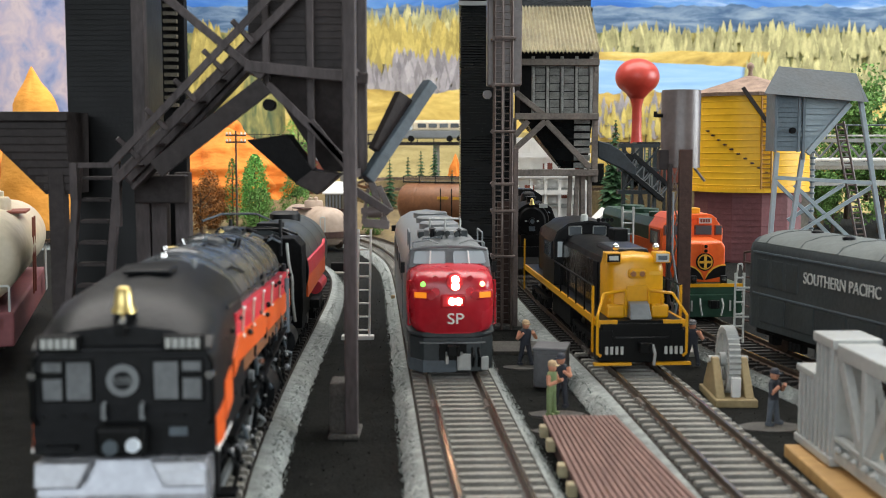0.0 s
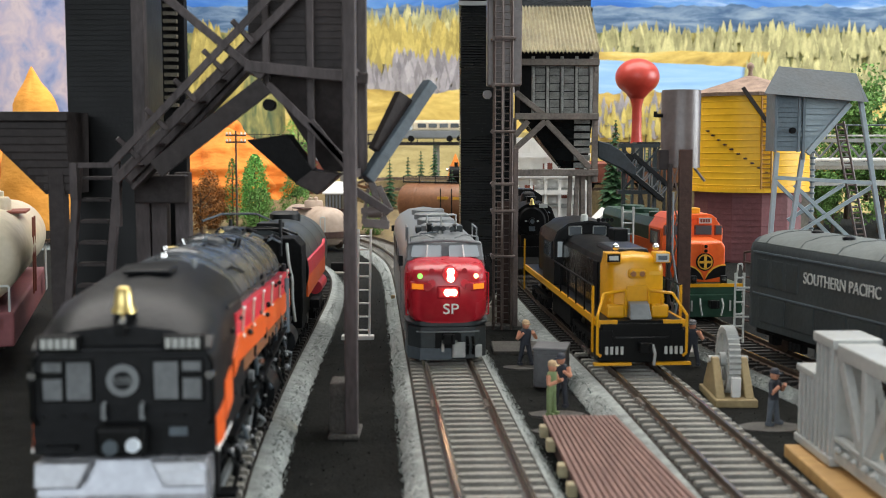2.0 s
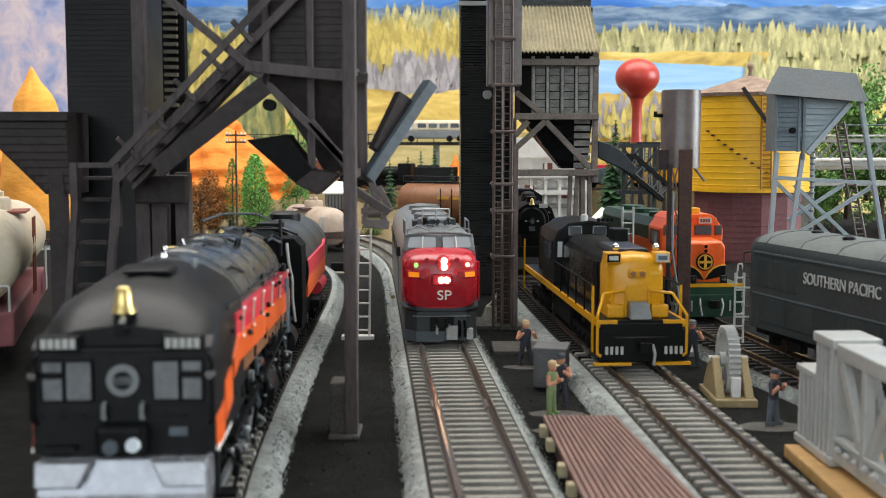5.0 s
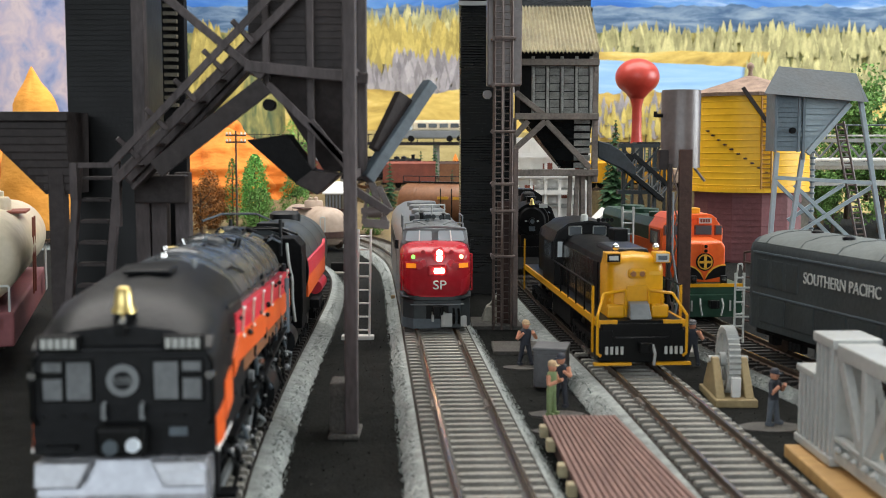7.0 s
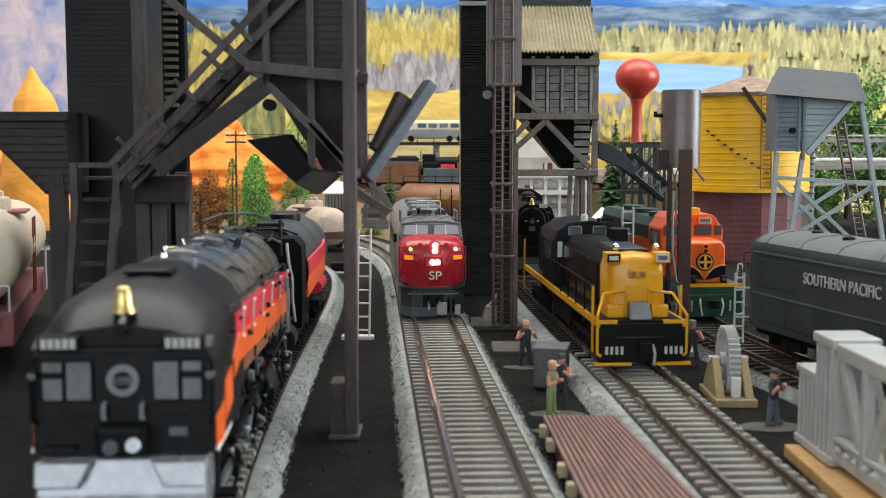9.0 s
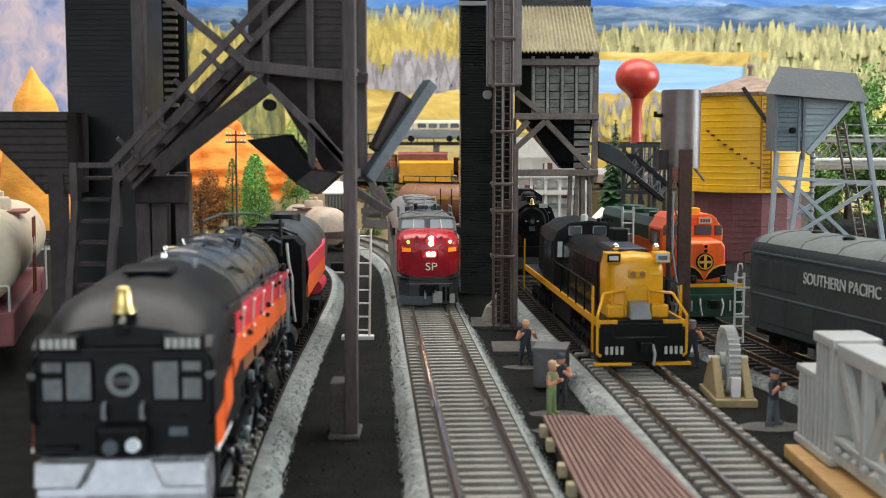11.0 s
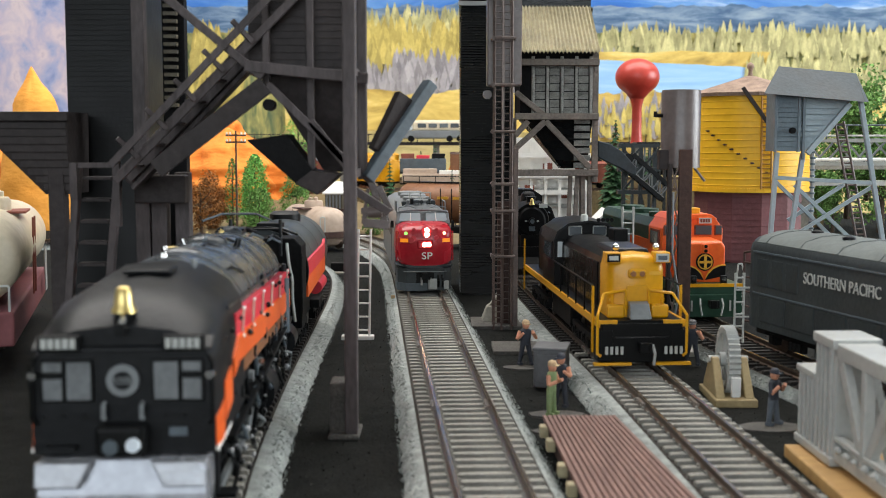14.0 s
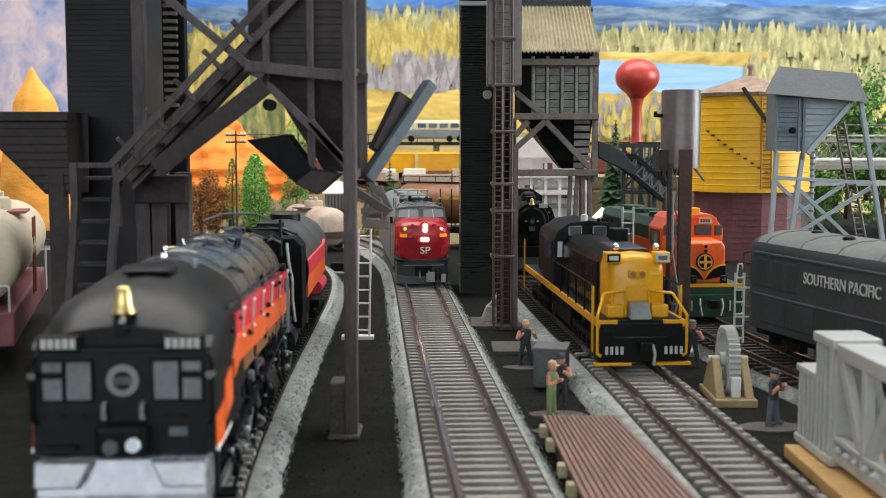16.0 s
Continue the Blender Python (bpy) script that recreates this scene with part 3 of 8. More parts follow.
# ---- rolling stock ----


def coupler(parent, y, s=-1, z=9.0):
    b = M().box(-1.4, 1.4, min(y, y + s * 5), max(y, y + s * 5), z - 1.2, z + 1.2)
    b.box(-2.2, 1.0, min(y + s * 5, y + s * 8), max(y + s * 5, y + s * 8), z - 1.9, z + 1.9)
    b.box(1.0, 2.2, min(y + s * 6.5, y + s * 8), max(y + s * 6.5, y + s * 8), z - 1.9, z + 1.9)
    return part("coupler", b, BLACK, parent, "dark knuckle coupler", bevel=0.3)


def truck(parent, y, axles=2, base=26.0, w=11.5, mat=None, r=5.4):
    """A wheeled bogie: side frames with springs and boxes; wheelsets under it."""
    mat = mat or PITCH
    b = M()
    for s in (-1, 1):
        x0, x1 = (s * w, s * (w + 2.2)) if s > 0 else (s * (w + 2.2), s * w)
        b.box(x0, x1, y - base / 2 - 6, y + base / 2 + 6, 6.6, 8.8)
        b.box(x0, x1, y - 5, y + 5, 3.2, 6.7)
        for k in range(axles):
            ya = y - base / 2 + base * k / (axles - 1)
            b.box(x0 - 0.4, x1 + 0.4, ya - 2.4, ya + 2.4, 3.4, 7.4)
            b.rod((s * (w + 1), ya, 5.4), (s * (w + 3.2), ya, 5.4), 1.5, n=8)
        for k in range(axles - 1):
            ym = y - base / 2 + base * (k + 0.5) / (axles - 1)
            for q in (-2.6, 0, 2.6):
                b.rod((s * (w + 2.4), ym + q, 3.4), (s * (w + 2.4), ym + q, 6.6), 0.9, n=6)
    b.box(-w, w, y - 4, y + 4, 6, 9.5)
    bogie = part("truck", b, mat, parent, "black bogie with spring boxes")
    for k in range(axles):
        ya = y - base / 2 + base * k / (axles - 1)
        wb = M()
        for s in (-1, 1):
            wb.rod((s * 7.9, ya, r), (s * 10.2, ya, r), r, n=18)
            wb.rod((s * 7.2, ya, r), (s * 7.95, ya, r), r + 0.7, n=18)
        wb.rod((-8, ya, r), (8, ya, r), 1.2, n=8)
        part("wheelset", wb, RAIL, bogie, smooth=40)
    return bogie


def rail_pipe(parent, pts, mat, r=0.35, name="handrail", label=""):
    return part(name, M().pipe(pts, r), mat, parent, label)


def round_ring(cx, cz, w, h, y, n=20, power=2.6, zflat=None):
    out = []
    for i in range(n):
        a = 2 * math.pi * i / n
        c, s = math.cos(a), math.sin(a)
        x = math.copysign(abs(c) ** (2 / power), c) * w
        z = math.copysign(abs(s) ** (2 / power), s) * h
        out.append((cx + x, y, cz + z))
    return out


def cab_unit():
    """Streamlined red-nosed diesel, nose to -y, origin midway between the trucks at rail height."""
    t = thing("diesel_locomotive", "red-nosed grey streamlined diesel locomotive with lit headlights", "locomotive")
    side = [(-16.6, 8), (-16.6, 34), (-15.8, 39), (-13.2, 43), (-8.5, 45.8), (0, 47), (8.5, 45.8), (13.2, 43), (15.8, 39), (16.6, 34), (16.6, 8)]
    part("body", M().prof(side, -70, 102), MIDGREY, t, "grey car body with rounded roof", smooth=35)
    # cab with sloping brow
    cabr = []
    for y, k, top in ((-70, 1.0, 47), (-78, 0.99, 45.8), (-84, 0.97, 43.6)):
        cabr.append([(x * k, y, 38 if z > 38 and y == 0 else min(z, top) if z < 46 else top) for x, z in side])
    part("cab", M().loft(cabr), MIDGREY, t, "grey cab roof above the windscreen", smooth=35)
    # windscreen: raked frame, two panes
    fr = M().loft([[(-15.6, -84, 37.4), (15.6, -84, 37.4), (14.8, -83, 43.6), (-14.8, -83, 43.6)], [(-15.2, -88.2, 36.6), (15.2, -88.2, 36.6), (14.2, -84.4, 43.4), (-14.2, -84.4, 43.4)]])
    ws = part("windscreen_frame", fr, MIDGREY, t, "grey windscreen frame", bevel=0.3)
    for s in (-1, 1):
        b = M().loft([[(s * 1.5, -88.0, 38.1), (s * 2.0, -87.9, 37.8), (s * 13.0, -87.7, 37.8), (s * 13.6, -87.5, 38.3), (s * 12.9, -85.7, 41.8), (s * 12.2, -85.5, 42.3), (s * 2.0, -85.7, 42.3), (s * 1.5, -85.9, 41.8)],
                      [(s * 1.5, -88.7, 38.3), (s * 2.0, -88.6, 38.0), (s * 13.0, -88.4, 38.0), (s * 13.6, -88.2, 38.5), (s * 12.9, -86.4, 42.0), (s * 12.2, -86.2, 42.5), (s * 2.0, -86.4, 42.5), (s * 1.5, -86.6, 42.0)]])
        part("window_pane", b, SKYGLASS, ws, "pale reflecting windscreen pane")
        part("wiper", M().beam((s * 7.4, -88.9, 37.8), (s * 7.0, -86.5, 42.6), 0.5), WHITE, ws)
    # nose
    rings = []
    for y, w, top, pw in ((-70, 16.4, 38.6, 5.5), (-84, 16.2, 38.4, 5.0), (-92, 15.9, 37.9, 4.6), (-98, 15.6, 37.2, 5.0), (-101.5, 14.9, 36.2, 5.0), (-104, 13.4, 34.8, 4.8), (-105.2, 11.8, 33.4, 4.6)):
        bot = 13.2 + max(0, (38.4 - top)) * 0.22
        rings.append(round_ring(0, (top + bot) / 2, w, (top - bot) / 2, y, 36, pw))
    part("nose", M().loft(rings), SCARLET, t, "glossy scarlet nose", smooth=50)
    part("nose_band", M().loft([round_ring(0, 14.0, w, 1.0, y, 36, 4) for y, w in ((-86, 16.6), (-98, 15.8), (-102.5, 14.0), (-105, 11.4))]), DARKGREY, t, "grey band under the nose", smooth=50)
    # headlights
    hb = M().rod((0.7, -103, 33), (0.7, -106.3, 33), 3.4, 3.0, n=24)
    hl = part("headlight", hb, SCARLET, t, "round twin headlight", smooth=40)
    for z in (34.2, 31.7):
        part("lamp", M().rod((0.9, -106, z), (0.9, -106.9, z), 1.35, n=16), LAMPWARM, hl, "lit white lamp")
    hb = M().box(-4.4, 4.4, -106.2, -103, 23.7, 28.6)
    hl = part("lower_headlight", hb, SCARLET, t, "twin lower headlight", bevel=0.8)
    for x in (-0.3, 2.0):
        part("lamp", M().rod((x, -105.8, 26.2), (x, -106.9, 26.2), 1.3, n=16), LAMPWARM, hl, "lit white lamp")
    for s in (-1, 1):
        b = M().loft([[(s * 8.4, -107.2, z), (s * 14.8, -103.6, z), (s * 14.2, -101.0, z), (s * 7.8, -104.0, z)] for z in (26.8, 30.2)])
        nb = part("number_board", b, SCARLET, t, "red number board case", bevel=0.5)
        part("case_end", M().rod((s * 7.9, -104.6, 28.5), (s * 7.9, -107.4, 28.5), 1.7, 1.5, 14), SCARLET, nb, smooth=40)
        part("board_face", M().loft([[(s * 9.6, -106.95, z), (s * 13.8, -104.55, z), (s * 13.7, -103.9, z), (s * 9.4, -106.3, z)] for z in (27.5, 29.5)]), LAMPAMBER, nb, "lit amber number board")
        part("marker_light", M().rod((s * 10.6, -103, 32.4), (s * 10.7, -105.8, 32.4), 0.9, n=12), LAMPGREEN if s < 0 else LAMPSOFT, t, "lit marker lamp")
        part("class_lamp_case", M().rod((s * 6.2, -104, 34.4), (s * 6.3, -105.3, 34.4), 1.0, n=12), SCARLET, t)
        part("class_lamp_case", M().rod((s * 6.3, -104, 29.6), (s * 6.3, -106.0, 29.6), 1.6, n=12), REDBAND, t)
        part("grab_iron", M().pipe([(s * 14.9, -100.2, 17), (s * 15.9, -100.4, 17), (s * 15.9, -100.0, 33), (s * 14.9, -99, 33)], 0.3), SCARLET, t)
        part("mirror", M().box(s * 17.4 - 0.8, s * 17.4 + 0.8, -83, -82, 34, 38), BLACK, t)
    words("railway_initials", "SP", 5.6, WHITE, t, pose(0.0010, -0.1056, 0.0196, 90, 0, 0), "white letters SP", 0.25, 1.15)
    # pilot
    b = M().loft([[(-15.6, -84, z0), (-15.2, -98, z0), (-10.5, -105, z0), (10.5, -105, z0), (15.2, -98, z0), (15.6, -84, z0)] for z0 in (0.3, 12.8)])
    pil = part("pilot", b, DARKGREY, t, "dark grey pilot with steps", bevel=0.4)
    part("coupler_pocket", M().box(-5.0, 5.0, -105.4, -104, 4.6, 11.4), BLACK, pil)
    part("uncoupling_bar", M().pipe([(-12, -104.6, 11), (-8, -105.8, 11), (8, -105.8, 11), (12, -104.6, 11)], 0.3), MIDGREY, pil)
    for x in (7.2, 9.4):
        part("air_hose", M().pipe([(x, -105, 9), (x + 0.3, -106.6, 6), (x + 0.1, -106.2, 2.4)], 0.6), BLACK, pil)
    part("snow_plate", M().box(1.6, 6.6, -106.4, -105.2, 1.0, 7.0).box(8.6, 13.2, -104.9, -102.6, 0.8, 5.6), LIGHTGREY, pil, "pale grey hose plate", bevel=0.3)
    part("pilot_lip", M().loft([[(-15.8, -84, z0), (-15.4, -98.3, z0), (-10.7, -105.4, z0), (1.2, -105.4, z0), (1.2, -103, z0), (-9, -103, z0), (-13.6, -97, z0), (-14, -84, z0)] for z0 in (0.2, 4.6)]), SLATE, pil, "grey pilot lip")
    part("coupler_yoke", M().box(-2.6, 3.4, -107.4, -105.2, 6.6, 7.8).box(-2.6, -1.6, -107.4, -105.2, 3.6, 7.8).box(2.2, 3.4, -107.4, -105.2, 2.2, 7.8), LETTER, pil, "pale steel coupler yoke")
    coupler(t, -104, -1)
    # roof fittings
    for y in (-56, -20, 16, 52):
        part("roof_fan", M().turn(0, y, [(8.4, 45.0), (8.4, 48.2), (7.6, 48.8), (2, 48.9)], 24), MIDGREY, t, smooth=40)
    for x, y in ((-3.4, -74), (3.4, -74), (0, -71)):
        part("horn", M().rod((x, y + 6, 48.2), (x, y - 4, 48.2), 0.5, 1.1, 10).beam((x, y + 2, 46), (x, y + 2, 48.2), 0.8), DARKGREY, t, "air horn")
    part("roof_hatch", M().box(-6, -0.5, -68, -60, 46, 48.8), DARKGREY, t, bevel=0.4)
    for s in (-1, 1):
        rail_pipe(t, [(s * 13.5, -82, 42), (s * 13.5, -82, 45.4), (s * 8, -82.4, 46.4), (s * 4, -82.6, 45)], MIDGREY, 0.3, "roof_grab")
        rail_pipe(t, [(s * 14.2, -68, 41), (s * 14.2, -68, 48), (s * 14.2, -48, 48), (s * 14.2, -48, 41)], MIDGREY, 0.35, "roof_rail")
        for y in (-44, -8, 28, 64):
            part("side_grille", M().box(s * 16.4 - 0.5, s * 16.4 + 0.5, y, y + 26, 27, 34), DARKGREY, t)
        for y in (-52, 92):
            part("side_door", M().box(s * 16.5 - 0.4, s * 16.5 + 0.4, y - 4, y + 4, 12, 33), MIDGREY, t, bevel=0.2)
    rail_pipe(t, [(-6, -62, 47), (-6, -62, 53), (6, -62, 53), (6, -62, 47)], LIGHTGREY, 0.4, "antenna_frame")
    rail_pipe(t, [(0, -62, 47), (0, -62, 53)], LIGHTGREY, 0.4, "antenna_frame")
    rail_pipe(t, [(-9.6, -79, 45.6), (-9.6, -80, 46.6), (-2.4, -81, 47.4), (-2.4, -80, 46.6)], SLATE, 0.3, "roof_grab")
    part("brow_lip", M().pipe([(-14.6, -83.6, 40.6), (-13.9, -84.6, 43.2), (-8, -85.2, 44.0), (0, -85.5, 44.3), (8, -85.2, 44.0), (13.9, -84.6, 43.2), (14.6, -83.6, 40.6)], 0.7, 8), MIDGREY, t, "rounded grey lip over the windscreen")
    part("brow_seam", M().pipe([(0, -70, 47.1), (0, -84, 43.9)], 0.3), DARKGREY, t)
    part("roof_box", M().box(3, 9, -62, -52, 45.4, 48.4).box(-10.5, -6.5, -58, -48, 44.8, 47.6), DARKGREY, t, "roof equipment boxes", bevel=0.5)
    part("roof_valve", M().turn(-5.4, -69, [(0.9, 45.5), (0.9, 49.2), (1.5, 49.6), (0.3, 50.4)], 10).turn(5.2, -66, [(0.7, 45.5), (0.7, 48.6), (1.2, 49), (0.3, 49.6)], 10), SATIN, t, smooth=40)
    part("fuel_tank", M().box(-13, 13, -26, 30, 3.2, 9), PITCH, t, bevel=0.8)
    truck(t, -64, 3, 40)
    truck(t, 64, 3, 40)
    return t


def road_switcher():
    """Black hood diesel with an orange-yellow end, long hood to -y."""
    t = thing("diesel_locomotive", "black road-switcher diesel with orange-yellow end and handrails", "locomotive")
    L = 97.0
    frame_m = M().box(-15.4, 15.4, -L, L, 14.5, 18.0)
    part("frame", frame_m, BLACK, t, "black underframe and walkway")
    for s in (-1, 1):
        part("walkway_edge", M().box(s * 15.8 - 0.5, s * 15.8 + 0.5, -L, L, 15.6, 18.2), YELLOW, t, "orange-yellow walkway edge")
    part("end_sill", M().box(-16.6, -9, -L - 0.6, -L + 0.6, 16.9, 18.2).box(8, 16.6, -L - 0.6, -L + 0.6, 16.9, 18.2), YELLOW, t, "orange-yellow end sill")
    hood = [(-10.7, 18), (-10.7, 36), (-9.9, 39), (-6.8, 41), (0, 41.8), (6.8, 41), (9.9, 39), (10.7, 36), (10.7, 18)]
    part("long_hood", M().prof(hood, -74, 8), BLACK, t, "black engine hood", smooth=35)
    rings = []
    for y, k in ((-74, 1.012), (-84, 1.01), (-86.6, 0.97), (-88.2, 0.89), (-88.9, 0.78)):
        rings.append([(x * k, y, 18 + (z - 18) * (1 + (k - 1) * 0.6)) for x, z in hood])
    he = part("hood_end", M().loft(rings), YELLOW, t, "orange-yellow hood end", smooth=40)
    hr = M().box(-3.5, 3.5, -90, -88.2, 32.6, 36.2)
    hh = part("headlight", hr, YELLOW, t, "twin headlight casting", bevel=1.2)
    part("lettering_bar", M().box(4.6, 9.4, -89.0, -88.2, 33.8, 35.2), GOLD, t)
    for x in (-1.7, 1.7):
        part("lens", M().rod((x, -89.6, 34.4), (x, -90.6, 34.4), 1.2, 1.0, 14), TANKBROWN, hh, "dark amber lens")
    for s in (-1, 1):
        nb = part("number_box", M().box(s * 9.2 - 2.9, s * 9.2 + 2.9, -90, -84, 38.4, 42.4), YELLOW, t, "number box", bevel=0.3)
        part("board_face", M().box(s * 9.2 - 2.4, s * 9.2 + 2.4, -90.4, -89.9, 38.9, 41.9), PITCH if s < 0 else LETTER, nb)
        part("number_bar", M().box(s * 9.2 - 1.7, s * 9.2 + 1.7, -90.6, -90.35, 39.6, 41.2), LETTER if s < 0 else SLATE, nb)
        part("class_light", M().ball((s * 7.6, -86, 44.2), 1.4, 10), CHROME, t, "small class light", smooth=60)
        part("sand_step", M().box(s * 9.6 - 0.9, s * 9.6 + 0.9, -88.9, -87.8, 24, 25), YELLOW, t)
    part("grille_frame", M().box(-4, 4, -89.3, -88.4, 24, 30), YELLOW, t, bevel=0.2)
    part("footboard_box", M().loft([[(-4, -96.6, 18.2), (4, -96.6, 18.2), (3.6, -93.6, 23.6), (-3.6, -93.6, 23.6)], [(-4, -90.5, 18.2), (4, -90.5, 18.2), (3.6, -90.5, 24.4), (-3.6, -90.5, 24.4)]]), MIDGREY, t, "grey sloping drop step", bevel=0.3)
    part("step_box", M().box(-11.6, -5, -91.5, -88.0, 18, 23).box(5, 11.6, -91.5, -88.0, 18, 23), YELLOW, t, "orange-yellow sand boxes", bevel=0.8)
    # dark fan duct on top, stack, louvres
    part("radiator", M().loft([[(x, y, z) for x, z in ((-7.4, 40.6), (-6.6, 42.8), (6.6, 42.8), (7.4, 40.6))] for y in (-78, -48)]), GLOSSBLACK, t, bevel=0.8)
    part("exhaust_stack", M().box(5.0, 11.0, -26, -14, 39.4, 46.2), BLACK, t, "black exhaust housing", bevel=0.5)
    for s in (-1, 1):
        for k in range(9):
            y = -70 + k * 8.4
            part("hood_door", M().box(s * 10.85 - 0.35, s * 10.85 + 0.35, y + 0.3, y + 8.2, 20, 36.8), PITCH if k == 0 else HOODSIDE, t, bevel=0.15)
            part("door_latch", M().box(s * 11.2 - 0.2, s * 11.2 + 0.3, y + 6.4, y + 7.2, 27.6, 29.2), SATIN, t)
    # cab
    cab = [(-15, 18), (-15, 38.4), (-13.6, 42.2), (-9, 45.5), (0, 46.8), (9, 45.5), (13.6, 42.2), (15, 38.4), (15, 18)]
    c = part("cab", M().prof(cab, 8, 40), BLACK, t, "black cab with round roof", smooth=35)
    part("cab_roof", M().prof([(-15.9, 38.2), (-14.2, 42.9), (-9.2, 46.4), (0, 47.7), (9.2, 46.4), (14.2, 42.9), (15.9, 38.2), (15.2, 37.8), (13.4, 42.1), (9, 45.4), (0, 46.7), (-9, 45.4), (-13.4, 42.1), (-15.2, 37.8)], 5, 43), SATIN, c, "dark overhanging roof", smooth=35)
    for x in (-5.6, 5.6):
        w = part("cab_window", M().box(x - 3.2, x + 3.2, 7.0, 8.2, 40.6, 45.2), LIGHTGREY, c, "pale-framed cab window", bevel=0.9)
        part("pane", M().box(x - 2.7, x + 2.7, 6.7, 7.2, 41.1, 44.7), DARKGLASS, w)
    for s in (-1, 1):
        w = part("cab_window", M().box(s * 15 - 0.6, s * 15 + 0.6, 12, 34, 29, 38), SATIN, c, bevel=0.5)
        part("pane", M().box(s * 15.3 - 0.5, s * 15.3 + 0.5, 14, 32, 30.4, 36.8), DARKGLASS, w)
        w = part("cab_door_window", M().box(s * 12.6 - 1.7, s * 12.6 + 1.7, 7.2, 8.2, 30, 39), SATIN, c, bevel=0.6)
        part("pane", M().box(s * 12.6 - 1.1, s * 12.6 + 1.1, 6.8, 7.4, 31, 38), PALEGLASS, w)
    part("short_hood", M().prof(hood, 40, 82), BLACK, t, "black short hood", smooth=35)
    part("roof_can", M().turn(-1.6, 7, [(1.7, 46.6), (1.7, 49.6), (1.3, 50.4), (0.3, 50.6)], 14), LETTER, t, "white roof can", smooth=50)
    for k in range(4):
        part("roof_horn", M().rod((4.6 + 2.0 * k, 8, 47.9), (4.6 + 2.0 * k, 5, 47.9), 0.5, 0.95, 8), PITCH, t, "small black horn")
    # end railings and side railings
    for s in (-1, 1):
        rail_pipe(t, [(s * 15.2, -L - 1, 5), (s * 16.6, -L - 1, 6), (s * 16.6, -L - 1, 20), (s * 13, -L + 6, 27.2), (s * 4.4, -L + 7, 28.4), (s * 4.4, -L + 7, 19)], YELLOW, 0.55, "end_rail", "orange-yellow bent end railing")
        rail_pipe(t, [(s * 16.6, -L + 8, 5), (s * 16.6, -L + 8, 30)], YELLOW, 0.55, "rail_stanchion")
        rail_pipe(t, [(s * 9.5, -L + 7, 18), (s * 9.5, -L + 7, 27.8)], YELLOW, 0.5, "rail_stanchion")
        rail_pipe(t, [(s * 16.5, -L + 8, 30), (s * 16.3, -40, 30), (s * 16.3, 6, 30)], BLACK, 0.4, "side_rail")
        for y in (-70, -52, -34, -16):
            rail_pipe(t, [(s * 16.1, y, 18), (s * 16.1, y, 30)], BLACK, 0.35, "rail_stanchion")
        rail_pipe(t, [(s * 16.5, L - 3, 5), (s * 16.5, L - 3, 32)], YELLOW, 0.5, "rail_stanchion")
        stp = part("step_well", M().box(s * 13.6 - 2.8, s * 13.6 + 2.8, -L - 1, -L + 6, 3, 14.6), BLACK, t, bevel=0.3)
        part("step_edge", M().box(s * 11 - 7, s * 11 + 7, -L - 2.6, -L - 0.4, 1.8, 2.8), YELLOW, stp, "orange-yellow footboard edge")
        for k in range(4):
            part("step_slot", M().box(s * 11 - 3 + k * 1.9, s * 11 - 2 + k * 1.9, -L - 3.0, -L - 2.4, 6, 8.8), LETTER, stp)
    part("pilot", M().loft([[(-15, -L - 0.8, z), (15, -L - 0.8, z), (15, -L + 3, z), (-15, -L + 3, z)] for z in (2.6, 17)]), BLACK, t, bevel=0.4)
    part("air_hose", M().pipe([(4, -L - 1, 9), (4.3, -L - 3.6, 6), (4, -L - 3, 2)], 0.6), LIGHTGREY, t)
    part("uncoupling_bar", M().pipe([(-10, -L - 1, 12), (-4, -L - 2.4, 12), (4, -L - 2.4, 12), (10, -L - 1, 12)], 0.35), SATIN, t)
    coupler(t, -L, -1)
    part("fuel_tank", M().box(-13, 13, -24, 24, 3.5, 14.5), PITCH, t, bevel=1)
    truck(t, -58, 3, 40)
    truck(t, 58, 3, 40)
    return t


